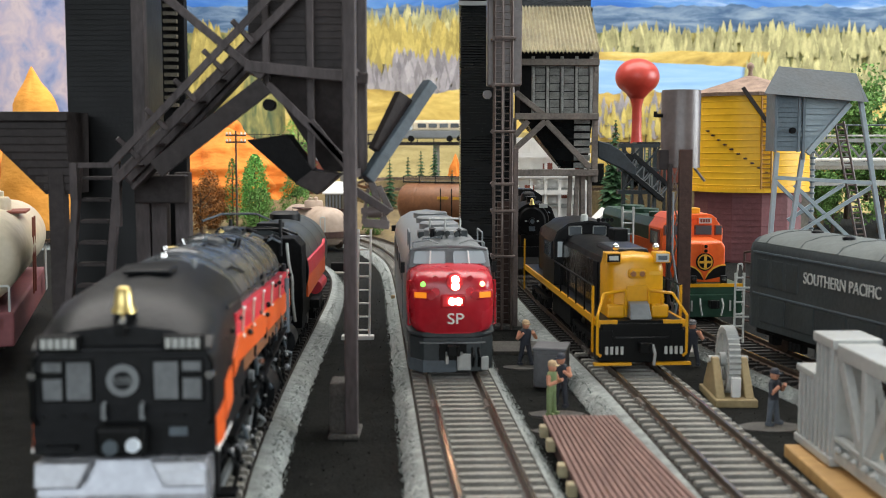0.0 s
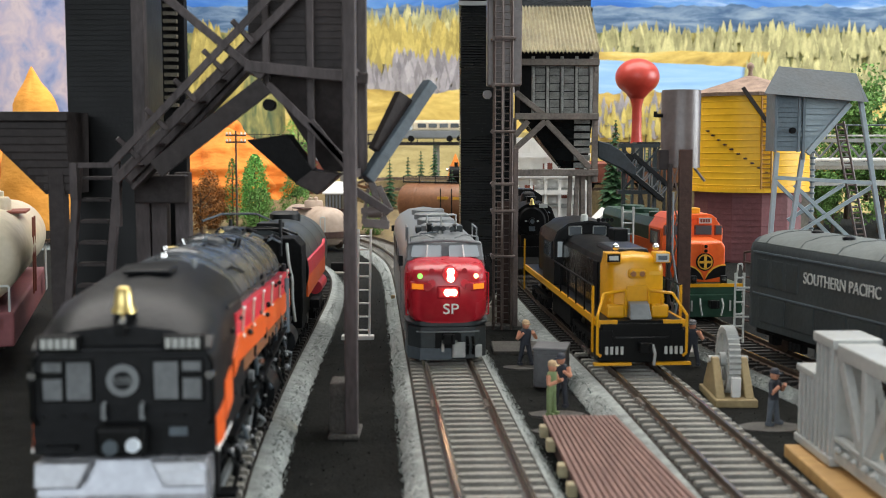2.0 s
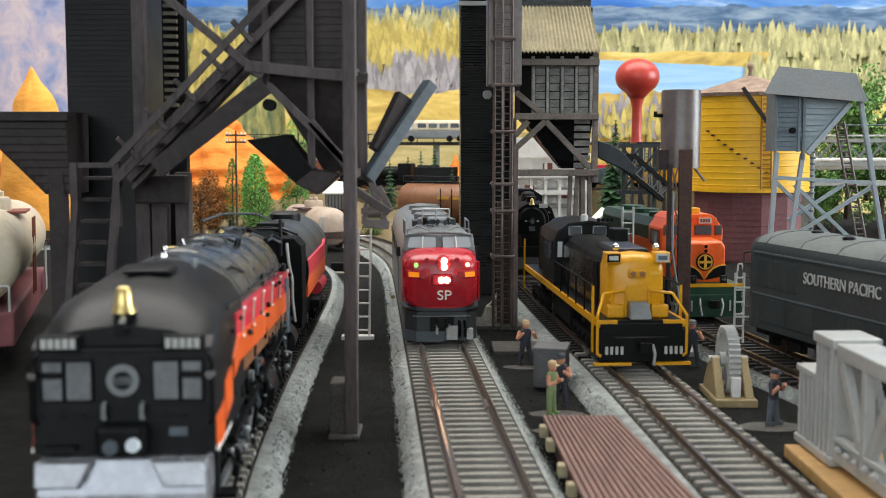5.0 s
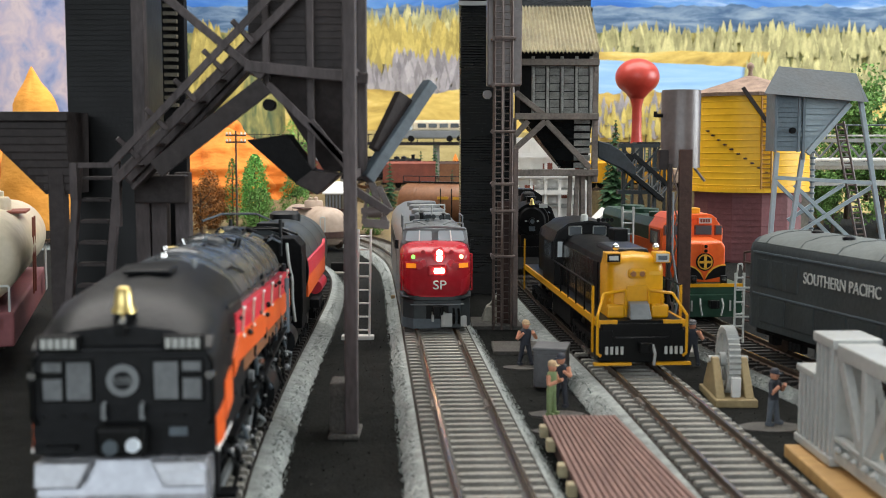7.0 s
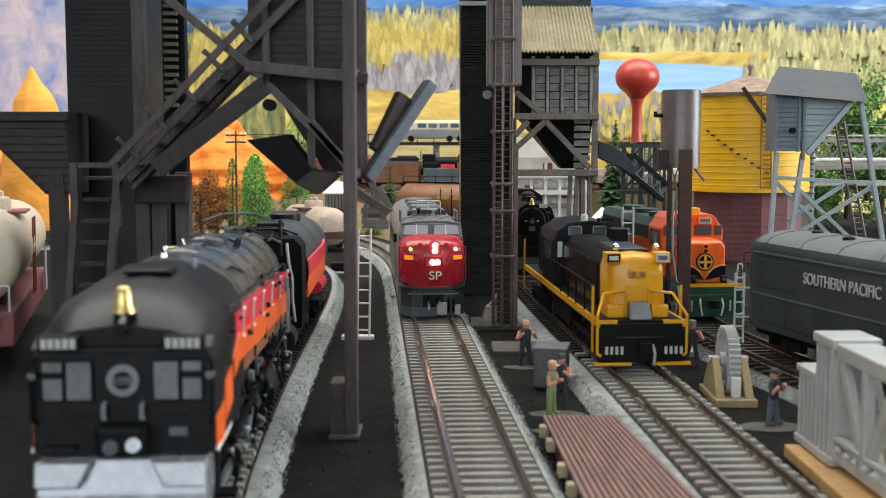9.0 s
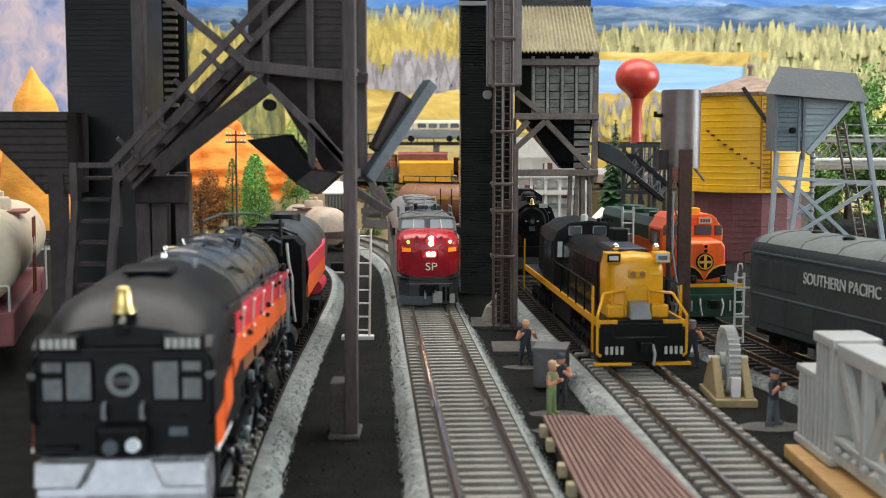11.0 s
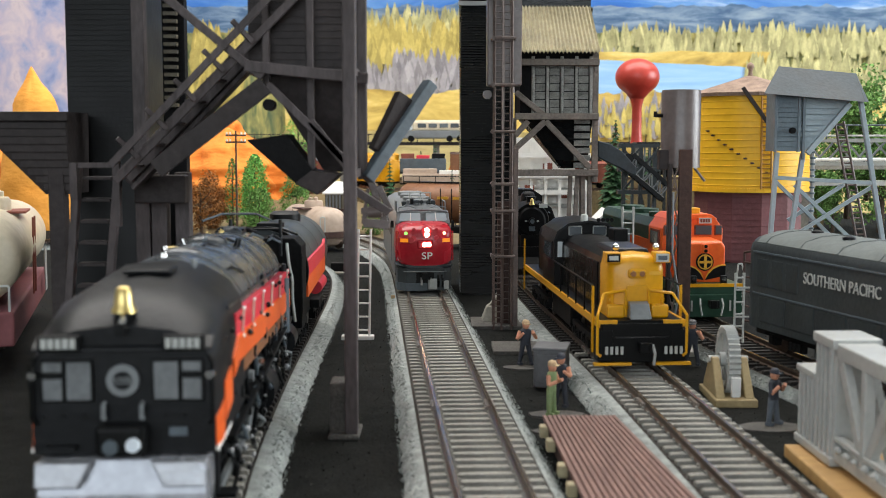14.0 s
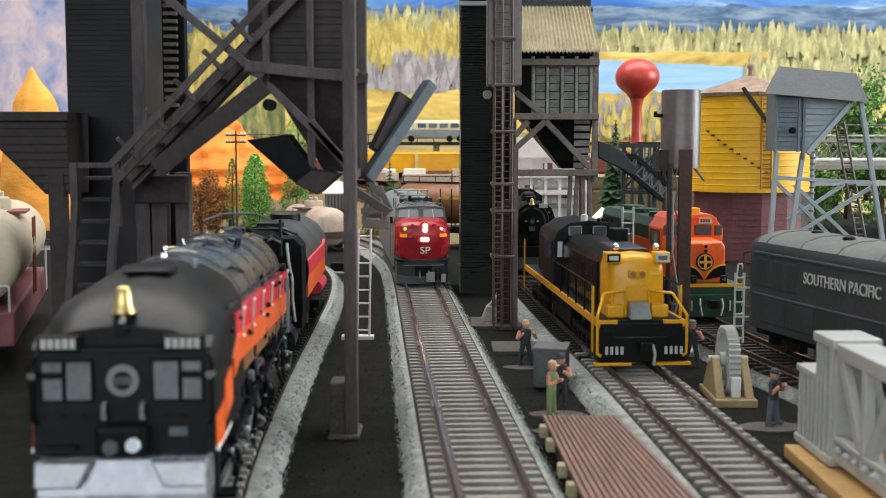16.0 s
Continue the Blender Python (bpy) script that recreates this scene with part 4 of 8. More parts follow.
def cab_forward():
    """Long black articulated steam engine running cab first, with a red and orange band; cab to -y, origin at the cab's face."""
    t = thing("steam_locomotive", "black cab-forward steam locomotive with red and orange side bands", "locomotive")

    def hull(y, w, top, crown, bot=24):
        return [(-w, y, bot), (-w, y, top - 9), (-w * 0.96, y, top - 5), (-w * 0.82, y, top - 1.2), (-w * 0.5, y, crown - 1.0), (0, y, crown), (w * 0.5, y, crown - 1.0), (w * 0.82, y, top - 1.2), (w * 0.96, y, top - 5), (w, y, top - 9), (w, y, bot)]
    part("cab", M().loft([hull(0, 17.2, 47.6, 49.0), hull(5, 17.7, 50.2, 52.4), hull(14, 17.8, 52.4, 55.2), hull(46, 17.6, 53.4, 56.6)]), SATIN, t, "black rounded cab", smooth=40)
    part("cab_brow", M().loft([[(-17, -1.0, 43.9), (17, -1.0, 43.9), (17, 3, 45.6), (-17, 3, 45.6)], [(-17, -1.0, 44.6), (17, -1.0, 44.6), (17, 3, 46.6), (-17, 3, 46.6)]]), SATIN, t, bevel=0.4)
    for s in (-1, 1):
        nb = part("number_board", M().box(s * 11.6 - 4.0, s * 11.6 + 4.0, -1.8, 0.4, 44.2, 47.2), BLACK, t, bevel=0.3)
        for k in range(5):
            part("number_bar", M().box(s * 11.6 - 3.2 + k * 1.35, s * 11.6 - 2.2 + k * 1.35, -2.1, -1.7, 44.8, 46.7), LETTER, nb)
        for x, w, z0, z1 in ((s * 8.2, 2.25, 34.8, 42.0), (s * 13.1, 1.75, 34.8, 38.8), (s * 13.1, 1.75, 40.2, 42.0)):
            wf = part("window_frame", M().box(x - w - 0.5, x + w + 0.5, -0.7, 0.3, z0 - 0.5, z1 + 0.5), BLACK, t, bevel=0.2)
            part("pane", M().box(x - w, x + w, -1.0, -0.6, z0, z1), GLASSGREY, wf, "grey window pane")
        part("cab_grab", M().pipe([(s * 16.2, -0.6, 30), (s * 17.0, -1.2, 31), (s * 17.0, -1.2, 42), (s * 16.2, -0.6, 43)], 0.4), BLACK, t)
    em = part("round_emblem", M().rod((0, 0, 38.4), (0, -0.8, 38.4), 3.1, n=28), MIDGREY, t, "grey round emblem", smooth=30)
    part("emblem_face", M().rod((0, -0.6, 38.4), (0, -1.0, 38.4), 1.8, n=28), SATIN, em)
    part("emblem_bar", M().box(-1.5, 1.5, -1.3, -0.9, 37.8, 39.0), MIDGREY, em)
    for k in range(6):
        part("emblem_stroke", M().box(-1.35 + k * 0.46, -1.1 + k * 0.46, -1.45, -1.25, 37.95, 38.85), SATIN, em)
    # headlight bracket, coupler, pilot
    lamp = part("light_bracket", M().box(-4.6, 4.6, -5.2, 0, 24.6, 30.4), BLACK, t, "dark lamp bracket", bevel=0.9)
    part("lens", M().rod((2.6, -4.8, 27.0), (2.6, -6.0, 27.0), 1.5, 1.3, 18), LENSGLARE, lamp, "lamp lens painted with bluish-white glare", smooth=40)
    part("lens", M().rod((-1.6, -4.8, 26.6), (-1.6, -5.8, 26.6), 1.6, 1.4, 18), SLATE, lamp, smooth=40)
    pil = part("pilot", M().loft([[(-16.0, -1.5, 23.6), (16.0, -1.5, 23.6), (16.0, 6, 23.6), (-16.0, 6, 23.6)], [(-16.2, -3.5, 17), (16.2, -3.5, 17), (16.2, 6, 17), (-16.2, 6, 17)], [(-14.4, -11, 1.8), (14.4, -11, 1.8), (14.4, 6, 1.8), (-14.4, 6, 1.8)]]), PILOTSILVER, t, "silver-painted pilot", bevel=0.5)
    part("pilot_step", M().loft([[(x, -7.2, 12.4), (x, -11, 3.6), (x, -13, 3.6), (x, -9, 12.4)] for x in (-13, 13)]), PILOTSILVER, pil, "silver sloping step", bevel=0.5)
    for s in (-1, 1):
        part("pilot_plate", M().loft([[(s * 5.4, -4.0, 23.5), (s * 16.2, -4.0, 23.5), (s * 16.2, -2, 23.5), (s * 5.4, -2, 23.5)], [(s * 8.0, -4.9, 18.6), (s * 16.3, -4.9, 18.6), (s * 16.3, -3, 18.6), (s * 8.0, -3, 18.6)]]), PILOTSILVER, pil, "bright silver corner plate", bevel=0.4)
        part("lamp_handrail", M().pipe([(s * 3.6, -0.2, 31), (s * 3.6, -1.6, 31.4), (s * 3.6, -1.6, 33.6), (s * 3.6, -0.2, 34)], 0.45), MIDGREY, t)
        part("marker_lamp", M().rod((s * 16.6, -0.4, 39.6), (s * 16.6, -2.2, 39.6), 1.0, 0.8, 14), CHROME, t, "silver marker lamp", smooth=40)
    part("bell_lamp", M().rod((0, 0.6, 48.2), (0, -2.2, 48.2), 1.3, 1.1, 18), BLACK, t, "small black lamp under the bell", smooth=40)
    part("bell_knob", M().rod((0.6, -1.6, 50.2), (0.6, -2.8, 50.2), 0.75, 0.6, 14), CHROME, t, smooth=40)
    bl = part("bell", M().turn(0, 2, [(2.5, 51.2), (2.4, 51.6), (1.9, 52.6), (1.65, 54.4), (1.45, 55.6), (0.9, 56.1), (0.2, 56.2)], 18), BRASS, t, "polished brass bell", smooth=60)
    part("yoke", M().box(-1.4, 1.4, 1, 4, 48, 51.4), BLACK, bl)
    # boiler and casing
    sec = []
    for y, r, cz in ((46, 17.0, 40), (80, 16.6, 39.6), (150, 15.8, 38.4), (178, 15.2, 37.8), (188, 14.0, 37.4)):
        sec.append([(r * math.cos(a), y, cz + r * math.sin(a)) for a in [2 * math.pi * i / 28 for i in range(28)]])
    part("boiler", M().loft(sec), BOILER, t, "glossy black boiler", smooth=50)
    for y in (62, 84, 106, 128, 150):
        part("boiler_band", M().loft([[(q * math.cos(a), yy, 40.5 - 0.0175 * (yy - 46) + q * math.sin(a)) for a in [2 * math.pi * i / 28 for i in range(28)]] for yy, q in ((y, 16.95 - (y - 46) * 0.0098), (y + 1.4, 16.95 - (y - 46) * 0.0098))]), BOILER, t, smooth=50)
    for y, r, h in ((70, 5.2, 1.8), (112, 5.8, 2.2), (160, 4.4, 1.6)):
        part("dome", M().turn(0, y, [(r * 1.25, 54.2 - 0.016 * y), (r * 1.05, 55.6 - 0.016 * y), (r, 55.2 + h - 0.016 * y), (r * 0.7, 56.4 + h - 0.016 * y), (0.4, 56.9 + h - 0.016 * y)], 22), BOILER, t, "rounded dome", smooth=60)
    for x, y, z in ((-9.6, 148, 51.6), (-5.2, 150, 53.2), (-1.2, 152, 53.8)):
        part("safety_valve", M().turn(x, y, [(0.6, z - 2), (0.6, z - 0.6), (1.0, z), (1.0, z + 1.2), (0.3, z + 1.8)], 12), BRASS, t, "small brass valve", smooth=50)
    part("whistle_plate", M().box(-11.4, -7.2, 108, 112, 52.4, 54.0), BRASS, t, "flat brass cover", bevel=0.4)
    part("smokestack", M().box(-3.6, 3.6, 166, 180, 50.5, 54.4), BLACK, t, bevel=0.8)
    rq = random.Random(11)
    for k in range(18):
        y, ang = 52 + k * 7.2, rq.uniform(-0.9, 0.9)
        x, z = 16.0 * math.sin(ang), 40.2 + 16.0 * math.cos(ang)
        if k % 3 == 0:
            part("clack_valve", M().rod((x * 0.96, y, z - 1), (x * 1.06, y, z + 1.6), 1.0, 0.8, 10), (CHROME, GLOSSBLACK)[k % 2], t, smooth=40)
        else:
            part("boiler_pipe", M().pipe([(x, y, z), (x * 1.05, y + 6, z + 0.3), (x + (3 if x > 0 else -3), y + 11, z - 1.6)], 0.45), (GLOSSBLACK, SLATE, SATIN)[k % 3], t)
    part("roof_hatch", M().box(-5, 5, 24, 34, 55.8, 56.8), SATIN, t, "low roof hatch", bevel=0.6)
    part("whistle", M().turn(7.5, 40, [(0.5, 53), (0.5, 56.0), (0.8, 56.2), (0.7, 57.4), (0.2, 57.6)], 10), MIDGREY, t, smooth=40)
    for k in range(9):
        part("roof_rivet_strip", M().box(-15.4 + k * 3.8, -14.9 + k * 3.8, -0.5, 0.2, 31.2, 31.7), BLACK, t)
    part("front_step", M().box(-14.5, -9, -2.2, 0, 25.2, 26), SATIN, t)
    part("number_plate", M().box(8.6, 12.0, -0.8, 0, 27.6, 29.2), SLATE, t)
    for s in (-1, 1):
        # coloured casing along the running board
        part("red_band", M().loft([[(s * 17.7, y, z) for z in (z0, z1)] + [(s * 15.0, y, z) for z in (z1, z0)] for y, z0, z1 in ((31, 41.2, 46.2), (80, 38.4, 44.0), (132, 35.4, 41.4), (184, 32.4, 39.0))]), REDBAND, t, "bright red side band")
        part("orange_band", M().loft([[(s * 18.2, y, z) for z in (z0, z1)] + [(s * 15.0, y, z) for z in (z1, z0)] for y, z0, z1 in ((24, 33.8, 38.0), (33, 35.6, 41.2), (80, 32.4, 38.4), (132, 29.2, 35.4), (180, 26.2, 32.6))]), ORANGE, t, "orange side band")
        # brown strip stands in for the shaded underside below the orange
        part("underside_shade", M().loft([[(s * 17.6, y, z) for z in (z0, z1)] + [(s * 16.0, y, z) for z in (z1, z0)] for y, z0, z1 in ((36, 31.2, 35.6), (80, 28.6, 32.4), (132, 25.2, 29.2), (186, 22.4, 26.0))]), TANKBROWN, t, "brown strip painted as shade under the orange band")
        for name_, secs in (("cab_side_panel", ((0.6, 25, 30.8, 17.45), (4, 25, 31.6, 17.9), (9, 25.4, 32.4, 18.0))), ("rear_side_panel", ((10.2, 28.0, 35.6, 18.0), (20, 29.6, 37.0, 18.2)))):
            part(name_, M().loft([[(s * w, y, z) for z in (z0, z1)] + [(s * 16.0, y, z) for z in (z1, z0)] for y, z0, z1, w in secs]), ORANGE, t, "orange cab side panel")
        part("panel_foot", M().box(s * 17.5 - 0.3, s * 17.5 + 0.3, 0.6, 20, 24.2, 25.2), WHITE, t)
        for y in (40, 62, 86, 112, 140, 168):
            zt = 46.0 - 0.047 * (y - 31)
            sty = part("stay", M().rod((s * 18.0, y, zt - 5.6), (s * 18.2, y + 1.5, zt + 0.4), 0.3, n=6), PINKISH, t, "pale band stay")
            part("stay_knob", M().ball((s * 18.3, y + 1.5, zt + 0.5), 0.5, 8).ball((s * 18.3, y, zt - 5.6), 0.45, 8), WHITE, sty, smooth=60)
        part("handrail", M().pipe([(s * 16.8, 24, 48.6), (s * 16.4, 90, 45.4), (s * 15.8, 182, 41.0)], 0.35), GLOSSBLACK, t)
        part("running_board", M().box(s * 15.5 - 3, s * 15.5 + 3, 20, 186, 21.0, 22.0), BLACK, t)
        for y in (34, 78, 122, 164):
            part("air_tank", M().rod((s * 13.6, y, 28.4), (s * 13.6, y + 26, 28.4), 3.6, n=14), SATIN, t, smooth=40)
        for k, y in enumerate((34, 54, 74, 94, 116, 136, 156, 176)):
            wh = M().rod((s * 9.0, y, 9), (s * 11.4, y, 9), 9.0, n=26)
            wo = part("driving_wheel", wh, PITCH, t, "spoked driving wheel", smooth=40)
            sp = M()
            for q in range(10):
                a = 2 * math.pi * q / 10
                sp.beam((s * 11.6, y, 9), (s * 11.6, y + 7.8 * math.cos(a), 9 + 7.8 * math.sin(a)), 0.7, 0.8)
            part("spoke", sp, SATIN, wo)
        for y0, y1 in ((34, 94), (116, 176)):
            part("coupling_rod", M().beam((s * 13.0, y0 - 4, 6.5), (s * 13.0, y1 + 4, 6.5), 1.0, 2.0), MIDGREY, t, "grey steel side rod")
            part("main_rod", M().beam((s * 14.4, y0 + 16, 7.5), (s * 14.4, y1 + 14, 12.5), 1.0, 1.8), MIDGREY, t)
            cy = part("cylinder", M().rod((s * 14, y1 + 8, 13), (s * 14, y1 + 22, 13), 5.6, n=20), SATIN, t, "steam cylinder", smooth=40)
            part("valve_chest", M().rod((s * 13.4, y1 + 8, 21), (s * 13.4, y1 + 22, 21), 3.4, n=16), SATIN, cy, smooth=40)
        for k in range(7):
            y = 30 + k * 22
            part("pipe", M().pipe([(s * 16.6, y, 33), (s * 17.0, y + 5, 24), (s * 16.4, y + 9, 17), (s * 15, y + 16, 15)], 0.6), SATIN if k % 2 else SLATE, t)
            part("valve_body", M().rod((s * 16.2, y + 11, 27 - k % 3), (s * 18.0, y + 11, 27 - k % 3), 1.5, n=10), MIDGREY if k % 3 else SATIN, t, smooth=40)
        rp = random.Random(7)
        for k in range(26):
            y, z = 26 + k * 6.0, rp.uniform(10, 30)
            pts_ = [(s * rp.uniform(16.4, 18.4), y, z), (s * rp.uniform(17, 18.8), y + rp.uniform(2, 7), z - rp.uniform(1, 6)), (s * rp.uniform(15.5, 18), y + rp.uniform(6, 12), max(4, z - rp.uniform(5, 14)))]
            part("pipe", M().pipe(pts_, rp.uniform(0.35, 0.75)), (GLOSSBLACK, SATIN, SLATE, GLOSSBLACK, MIDGREY)[k % 5], t)
        for k in range(11):
            y, z = 30 + k * 13.0, rp.uniform(14, 33)
            part("fitting", M().rod((s * 15.5, y, z), (s * rp.uniform(17.6, 18.8), y, z), rp.uniform(1.0, 2.2), n=10), (GLOSSBLACK, CHROME, SATIN)[k % 3], t, smooth=40)
        part("feed_pipe", M().rod((s * 17.2, 165, 20), (s * 17.2, 165, 38), 2.0, n=12), SLATE, t, "upright grey feed pipe", smooth=40)
        part("feed_pipe", M().rod((s * 16.4, 172, 14), (s * 16.4, 172, 42), 1.3, n=10), SATIN, t, smooth=40)
        # little balls added only to give the running gear its glints
        for k in range(58):
            y, z = 14 + k * 2.9, rp.uniform(5, 24) if k % 3 else rp.uniform(40, 47) - 0.047 * (k * 2.9)
            part("glint_ball", M().ball((s * rp.uniform(17.2, 18.9), y, z), rp.uniform(0.4, 0.85), 8), (CHROME, SILVER, GLOSSBLACK)[k % 3] if k % 3 else SATIN, t, smooth=60)
        part("steam_pipe", M().pipe([(s * 16.8, 24, 31.6), (s * 17.2, 90, 31.0), (s * 16.8, 172, 31.8)], 0.5), SLATE, t)
        part("sand_pipe", M().pipe([(s * 15.6, 108, 46), (s * 16.9, 110, 36), (s * 16.0, 116, 20), (s * 12, 118, 6)], 0.5), SATIN, t)
        part("step", M().box(s * 16.0 - 2.2, s * 16.0 + 2.2, 22, 27, 8, 9).box(s * 16.0 - 2.2, s * 16.0 - 1.6, 22, 27, 9, 24), SATIN, t)
        part("front_wheel", M().rod((s * 8, 10, 5.2), (s * 10.4, 10, 5.2), 5.2, n=20), PITCH, t, smooth=40)
        part("front_wheel", M().rod((s * 8, 22, 5.2), (s * 10.4, 22, 5.2), 5.2, n=20), PITCH, t, smooth=40)
    part("engine_frame", M().box(-9, 9, 4, 190, 6, 25), PITCH, t)
    part("smokebox_door", M().rod((0, 186, 40), (0, 189, 40), 12, 9, 24), BLACK, t, smooth=40)
    part("smokebox_rail", M().pipe([(-12, 184, 56), (-6, 190, 58), (6, 190, 58), (12, 184, 56)], 0.4), SLATE, t)
    return t


def tender():
    """Round-bodied tender: a square front bulkhead, a cylindrical tank, coloured skirts."""
    t = thing("tender", "black cylindrical tender with red and orange side skirts", "tender")

    def ring(r, y, cz=32.0, n=36):
        return [(r * math.cos(a), y, cz + r * math.sin(a)) for a in [2 * math.pi * i / n for i in range(n)]]
    part("bulkhead", M().prof([(-17.2, 12), (-17.2, 43.5), (-14.4, 46.6), (14.4, 46.6), (17.2, 43.5), (17.2, 12)], 0, 16), PITCH, t, "black square front bulkhead", bevel=0.5)
    part("tank", M().loft([ring(16.6, 16), ring(16.6, 118), ring(15.6, 122), ring(11, 125)]), DARKGREY, t, "dark grey cylindrical tank", smooth=45)
    part("tank_end_plate", M().loft([ring(18.0, 17), ring(18.0, 19.4)]), PITCH, t, "black round end plate", smooth=40)
    for y in (46, 74, 102):
        part("tank_band", M().loft([ring(16.95, y), ring(16.95, y + 1.4)], caps=False), SATIN, t, smooth=45)
    part("filling_dome", M().turn(0, 88, [(7, 46), (7, 50.4), (5.4, 51.6), (0.4, 52)], 22), SATIN, t, smooth=50)
    for s in (-1, 1):
        part("red_skirt", M().loft([[(s * 17.4, y, z0), (s * 17.6, y, z1), (s * 16.4, y, z1), (s * 16.2, y, z0)] for y, z0, z1 in ((20, 29.4, 36.0), (88, 30.4, 36.6), (94, 31.4, 38.6))]), REDBAND, t, "red side skirt")
        part("orange_skirt", M().loft([[(s * 17.5, y, z0), (s * 17.5, y, z1), (s * 16.2, y, z1), (s * 16.2, y, z0)] for y, z0, z1 in ((20, 21.4, 29.3), (94, 24.0, 30.6))]), ORANGE, t, "orange side skirt")
        part("red_tank", M().rod((s * 15.6, 66, 19.4), (s * 15.6, 92, 19.4), 3.0, n=14), REDBAND, t, "red air tank", smooth=40)
        part("supply_hose", M().pipe([(s * 12.0, -2.4, 45), (s * 12.8, -4.2, 38), (s * 14.2, -4.6, 31), (s * 14.0, -3.6, 24), (s * 14.8, -2.4, 15)], 0.6), LETTER, t, "silver supply hose")
        part("hand_hold", M().pipe([(s * 16.8, -1, 14), (s * 17.4, -2, 20), (s * 17.2, -1, 41)], 0.5), BLACK, t)
        part("corner_stanchion", M().rod((s * 9.4, -1.0, 40), (s * 9.4, -1.0, 54), 0.7, n=8), SATIN, t)
        part("step_bracket", M().box(s * 17.8 - 2.0, s * 17.8 + 2.0, 40, 52, 14, 17.6), PITCH, t, bevel=0.4)
    part("hatch", M().box(-5, 5, 34, 46, 47.4, 50.0), BLACK, t, bevel=0.6)
    part("cross_pipe", M().pipe([(-15, 8, 47.4), (-9, 8, 49.6), (9, 8, 49.6), (15, 8, 47.4)], 0.5), BLACK, t)
    part("underframe", M().box(-13, 13, 0, 124, 9.4, 17), PITCH, t, "black underframe")
    truck(t, 28, 3, 34)
    truck(t, 100, 3, 34)
    return t


def booster():
    """Dark grey hood-less diesel body with rounded roof, end to +y."""
    t = thing("diesel_booster_unit", "dark grey diesel body unit lettered Southern Pacific", "locomotive")
    side = [(-17, 9), (-17, 40.5), (-16.4, 43), (-13.8, 45.4), (-7, 47.2), (0, 47.6), (7, 47.2), (13.8, 45.4), (16.4, 43), (17, 40.5), (17, 9)]
    rings = [[(x, y, z) for x, z in side] for y in (-150, 36)]
    rings += [[(x * 0.985, 39, 9 + (z - 9) * 0.985) for x, z in side], [(x * 0.94, 40, 9 + (z - 9) * 0.95) for x, z in side]]
    part("body", M().loft(rings), DARKGREY, t, "dark grey car body with round roof", smooth=35)
    part("roof_skin", M().loft([[(x, y, z + 0.35) for x, z in side[2:9]] + [(x * 0.98, y, z - 0.5) for x, z in side[8:1:-1]] for y in (-149, 35)]), ROOFDUST, t, "dusty grey roof sheet", smooth=35)
    for k in range(8):
        part("roof_seam", M().loft([[(x, y, z + 0.6) for x, z in side[2:9]] + [(x * 0.98, y, z) for x, z in side[8:1:-1]] for y in (-140 + k * 24, -139 + k * 24)]), ROOFDUST, t)
    for k in range(9):
        y = -148 + k * 20
        part("side_panel", M().box(-17.35, -16.9, y + 0.6, y + 19.0, 12, 22), DARKGREY, t, bevel=0.2)
    for k in range(6):
        y = -146 + k * 13
        part("side_louvre", M().box(-17.25, -16.9, y, y + 10, 26, 37), DARKGREY, t, bevel=0.2)
    for k in range(3):
        part("side_hatch", M().box(-17.25, -16.9, 4 + k * 10.5, 12 + k * 10.5, 26, 37), DARKGREY, t, bevel=0.2)
    part("belt_rail", M().box(-17.5, -16.9, -149, 36, 22.6, 23.2), SLATE, t)
    part("gutter", M().box(-17.6, -16.4, -149, 36, 39.2, 39.8), SLATE, t)
    words("railway_name", "SOUTHERN PACIFIC", 6.0, LETTER, t, pose(-0.01732, -0.0235, 0.0326, 90, 0, -90), "grey lettering SOUTHERN PACIFIC", 0.15, 0.86)
    lad = M()
    for x in (-21.5, -17.5):
        lad.rod((x, 42.4, 1), (x, 42.4, 30), 0.45, n=6)
    lad.rod((-21.5, 42.4, 12), (-15, 39.8, 12), 0.4, n=6).rod((-21.5, 42.4, 24), (-15, 39.8, 24), 0.4, n=6)
    for z in (3, 8, 13, 18, 23, 28):
        lad.rod((-21.5, 42.4, z), (-17.5, 42.4, z), 0.4, n=6)
    part("ladder", lad, LETTER, t, "pale end ladder")
    for s in (-1, 1):
        part("end_rail", M().pipe([(s * 15.6, 40.5, 10), (s * 15.6, 46, 10), (s * 15.6, 46, 38), (s * 15.6, 40, 39)], 0.45), RUSTY, t, "rust-brown end railing")
        for z in (16, 22, 28, 34):
            part("rail_bar", M().rod((s * 15.6, 40, z), (s * 15.6, 46, z), 0.4, n=6), RUSTY, t)
    for x, y in ((0, 18), (-5, -10), (4, -60)):
        part("roof_vent", M().turn(x, y, [(2.4, 46.8), (2.4, 48.6), (0.5, 49)], 12), SATIN, t, smooth=40)
    part("underframe", M().box(-14.5, 14.5, -148, 37, 6.4, 9.2), BLACK, t)
    part("fuel_tank", M().box(-14, 14, -96, -30, 3, 9), PITCH, t, bevel=1)
    truck(t, 8, 2, 32, w=12.5)
    truck(t, -112, 2, 32, w=12.5)
    return t


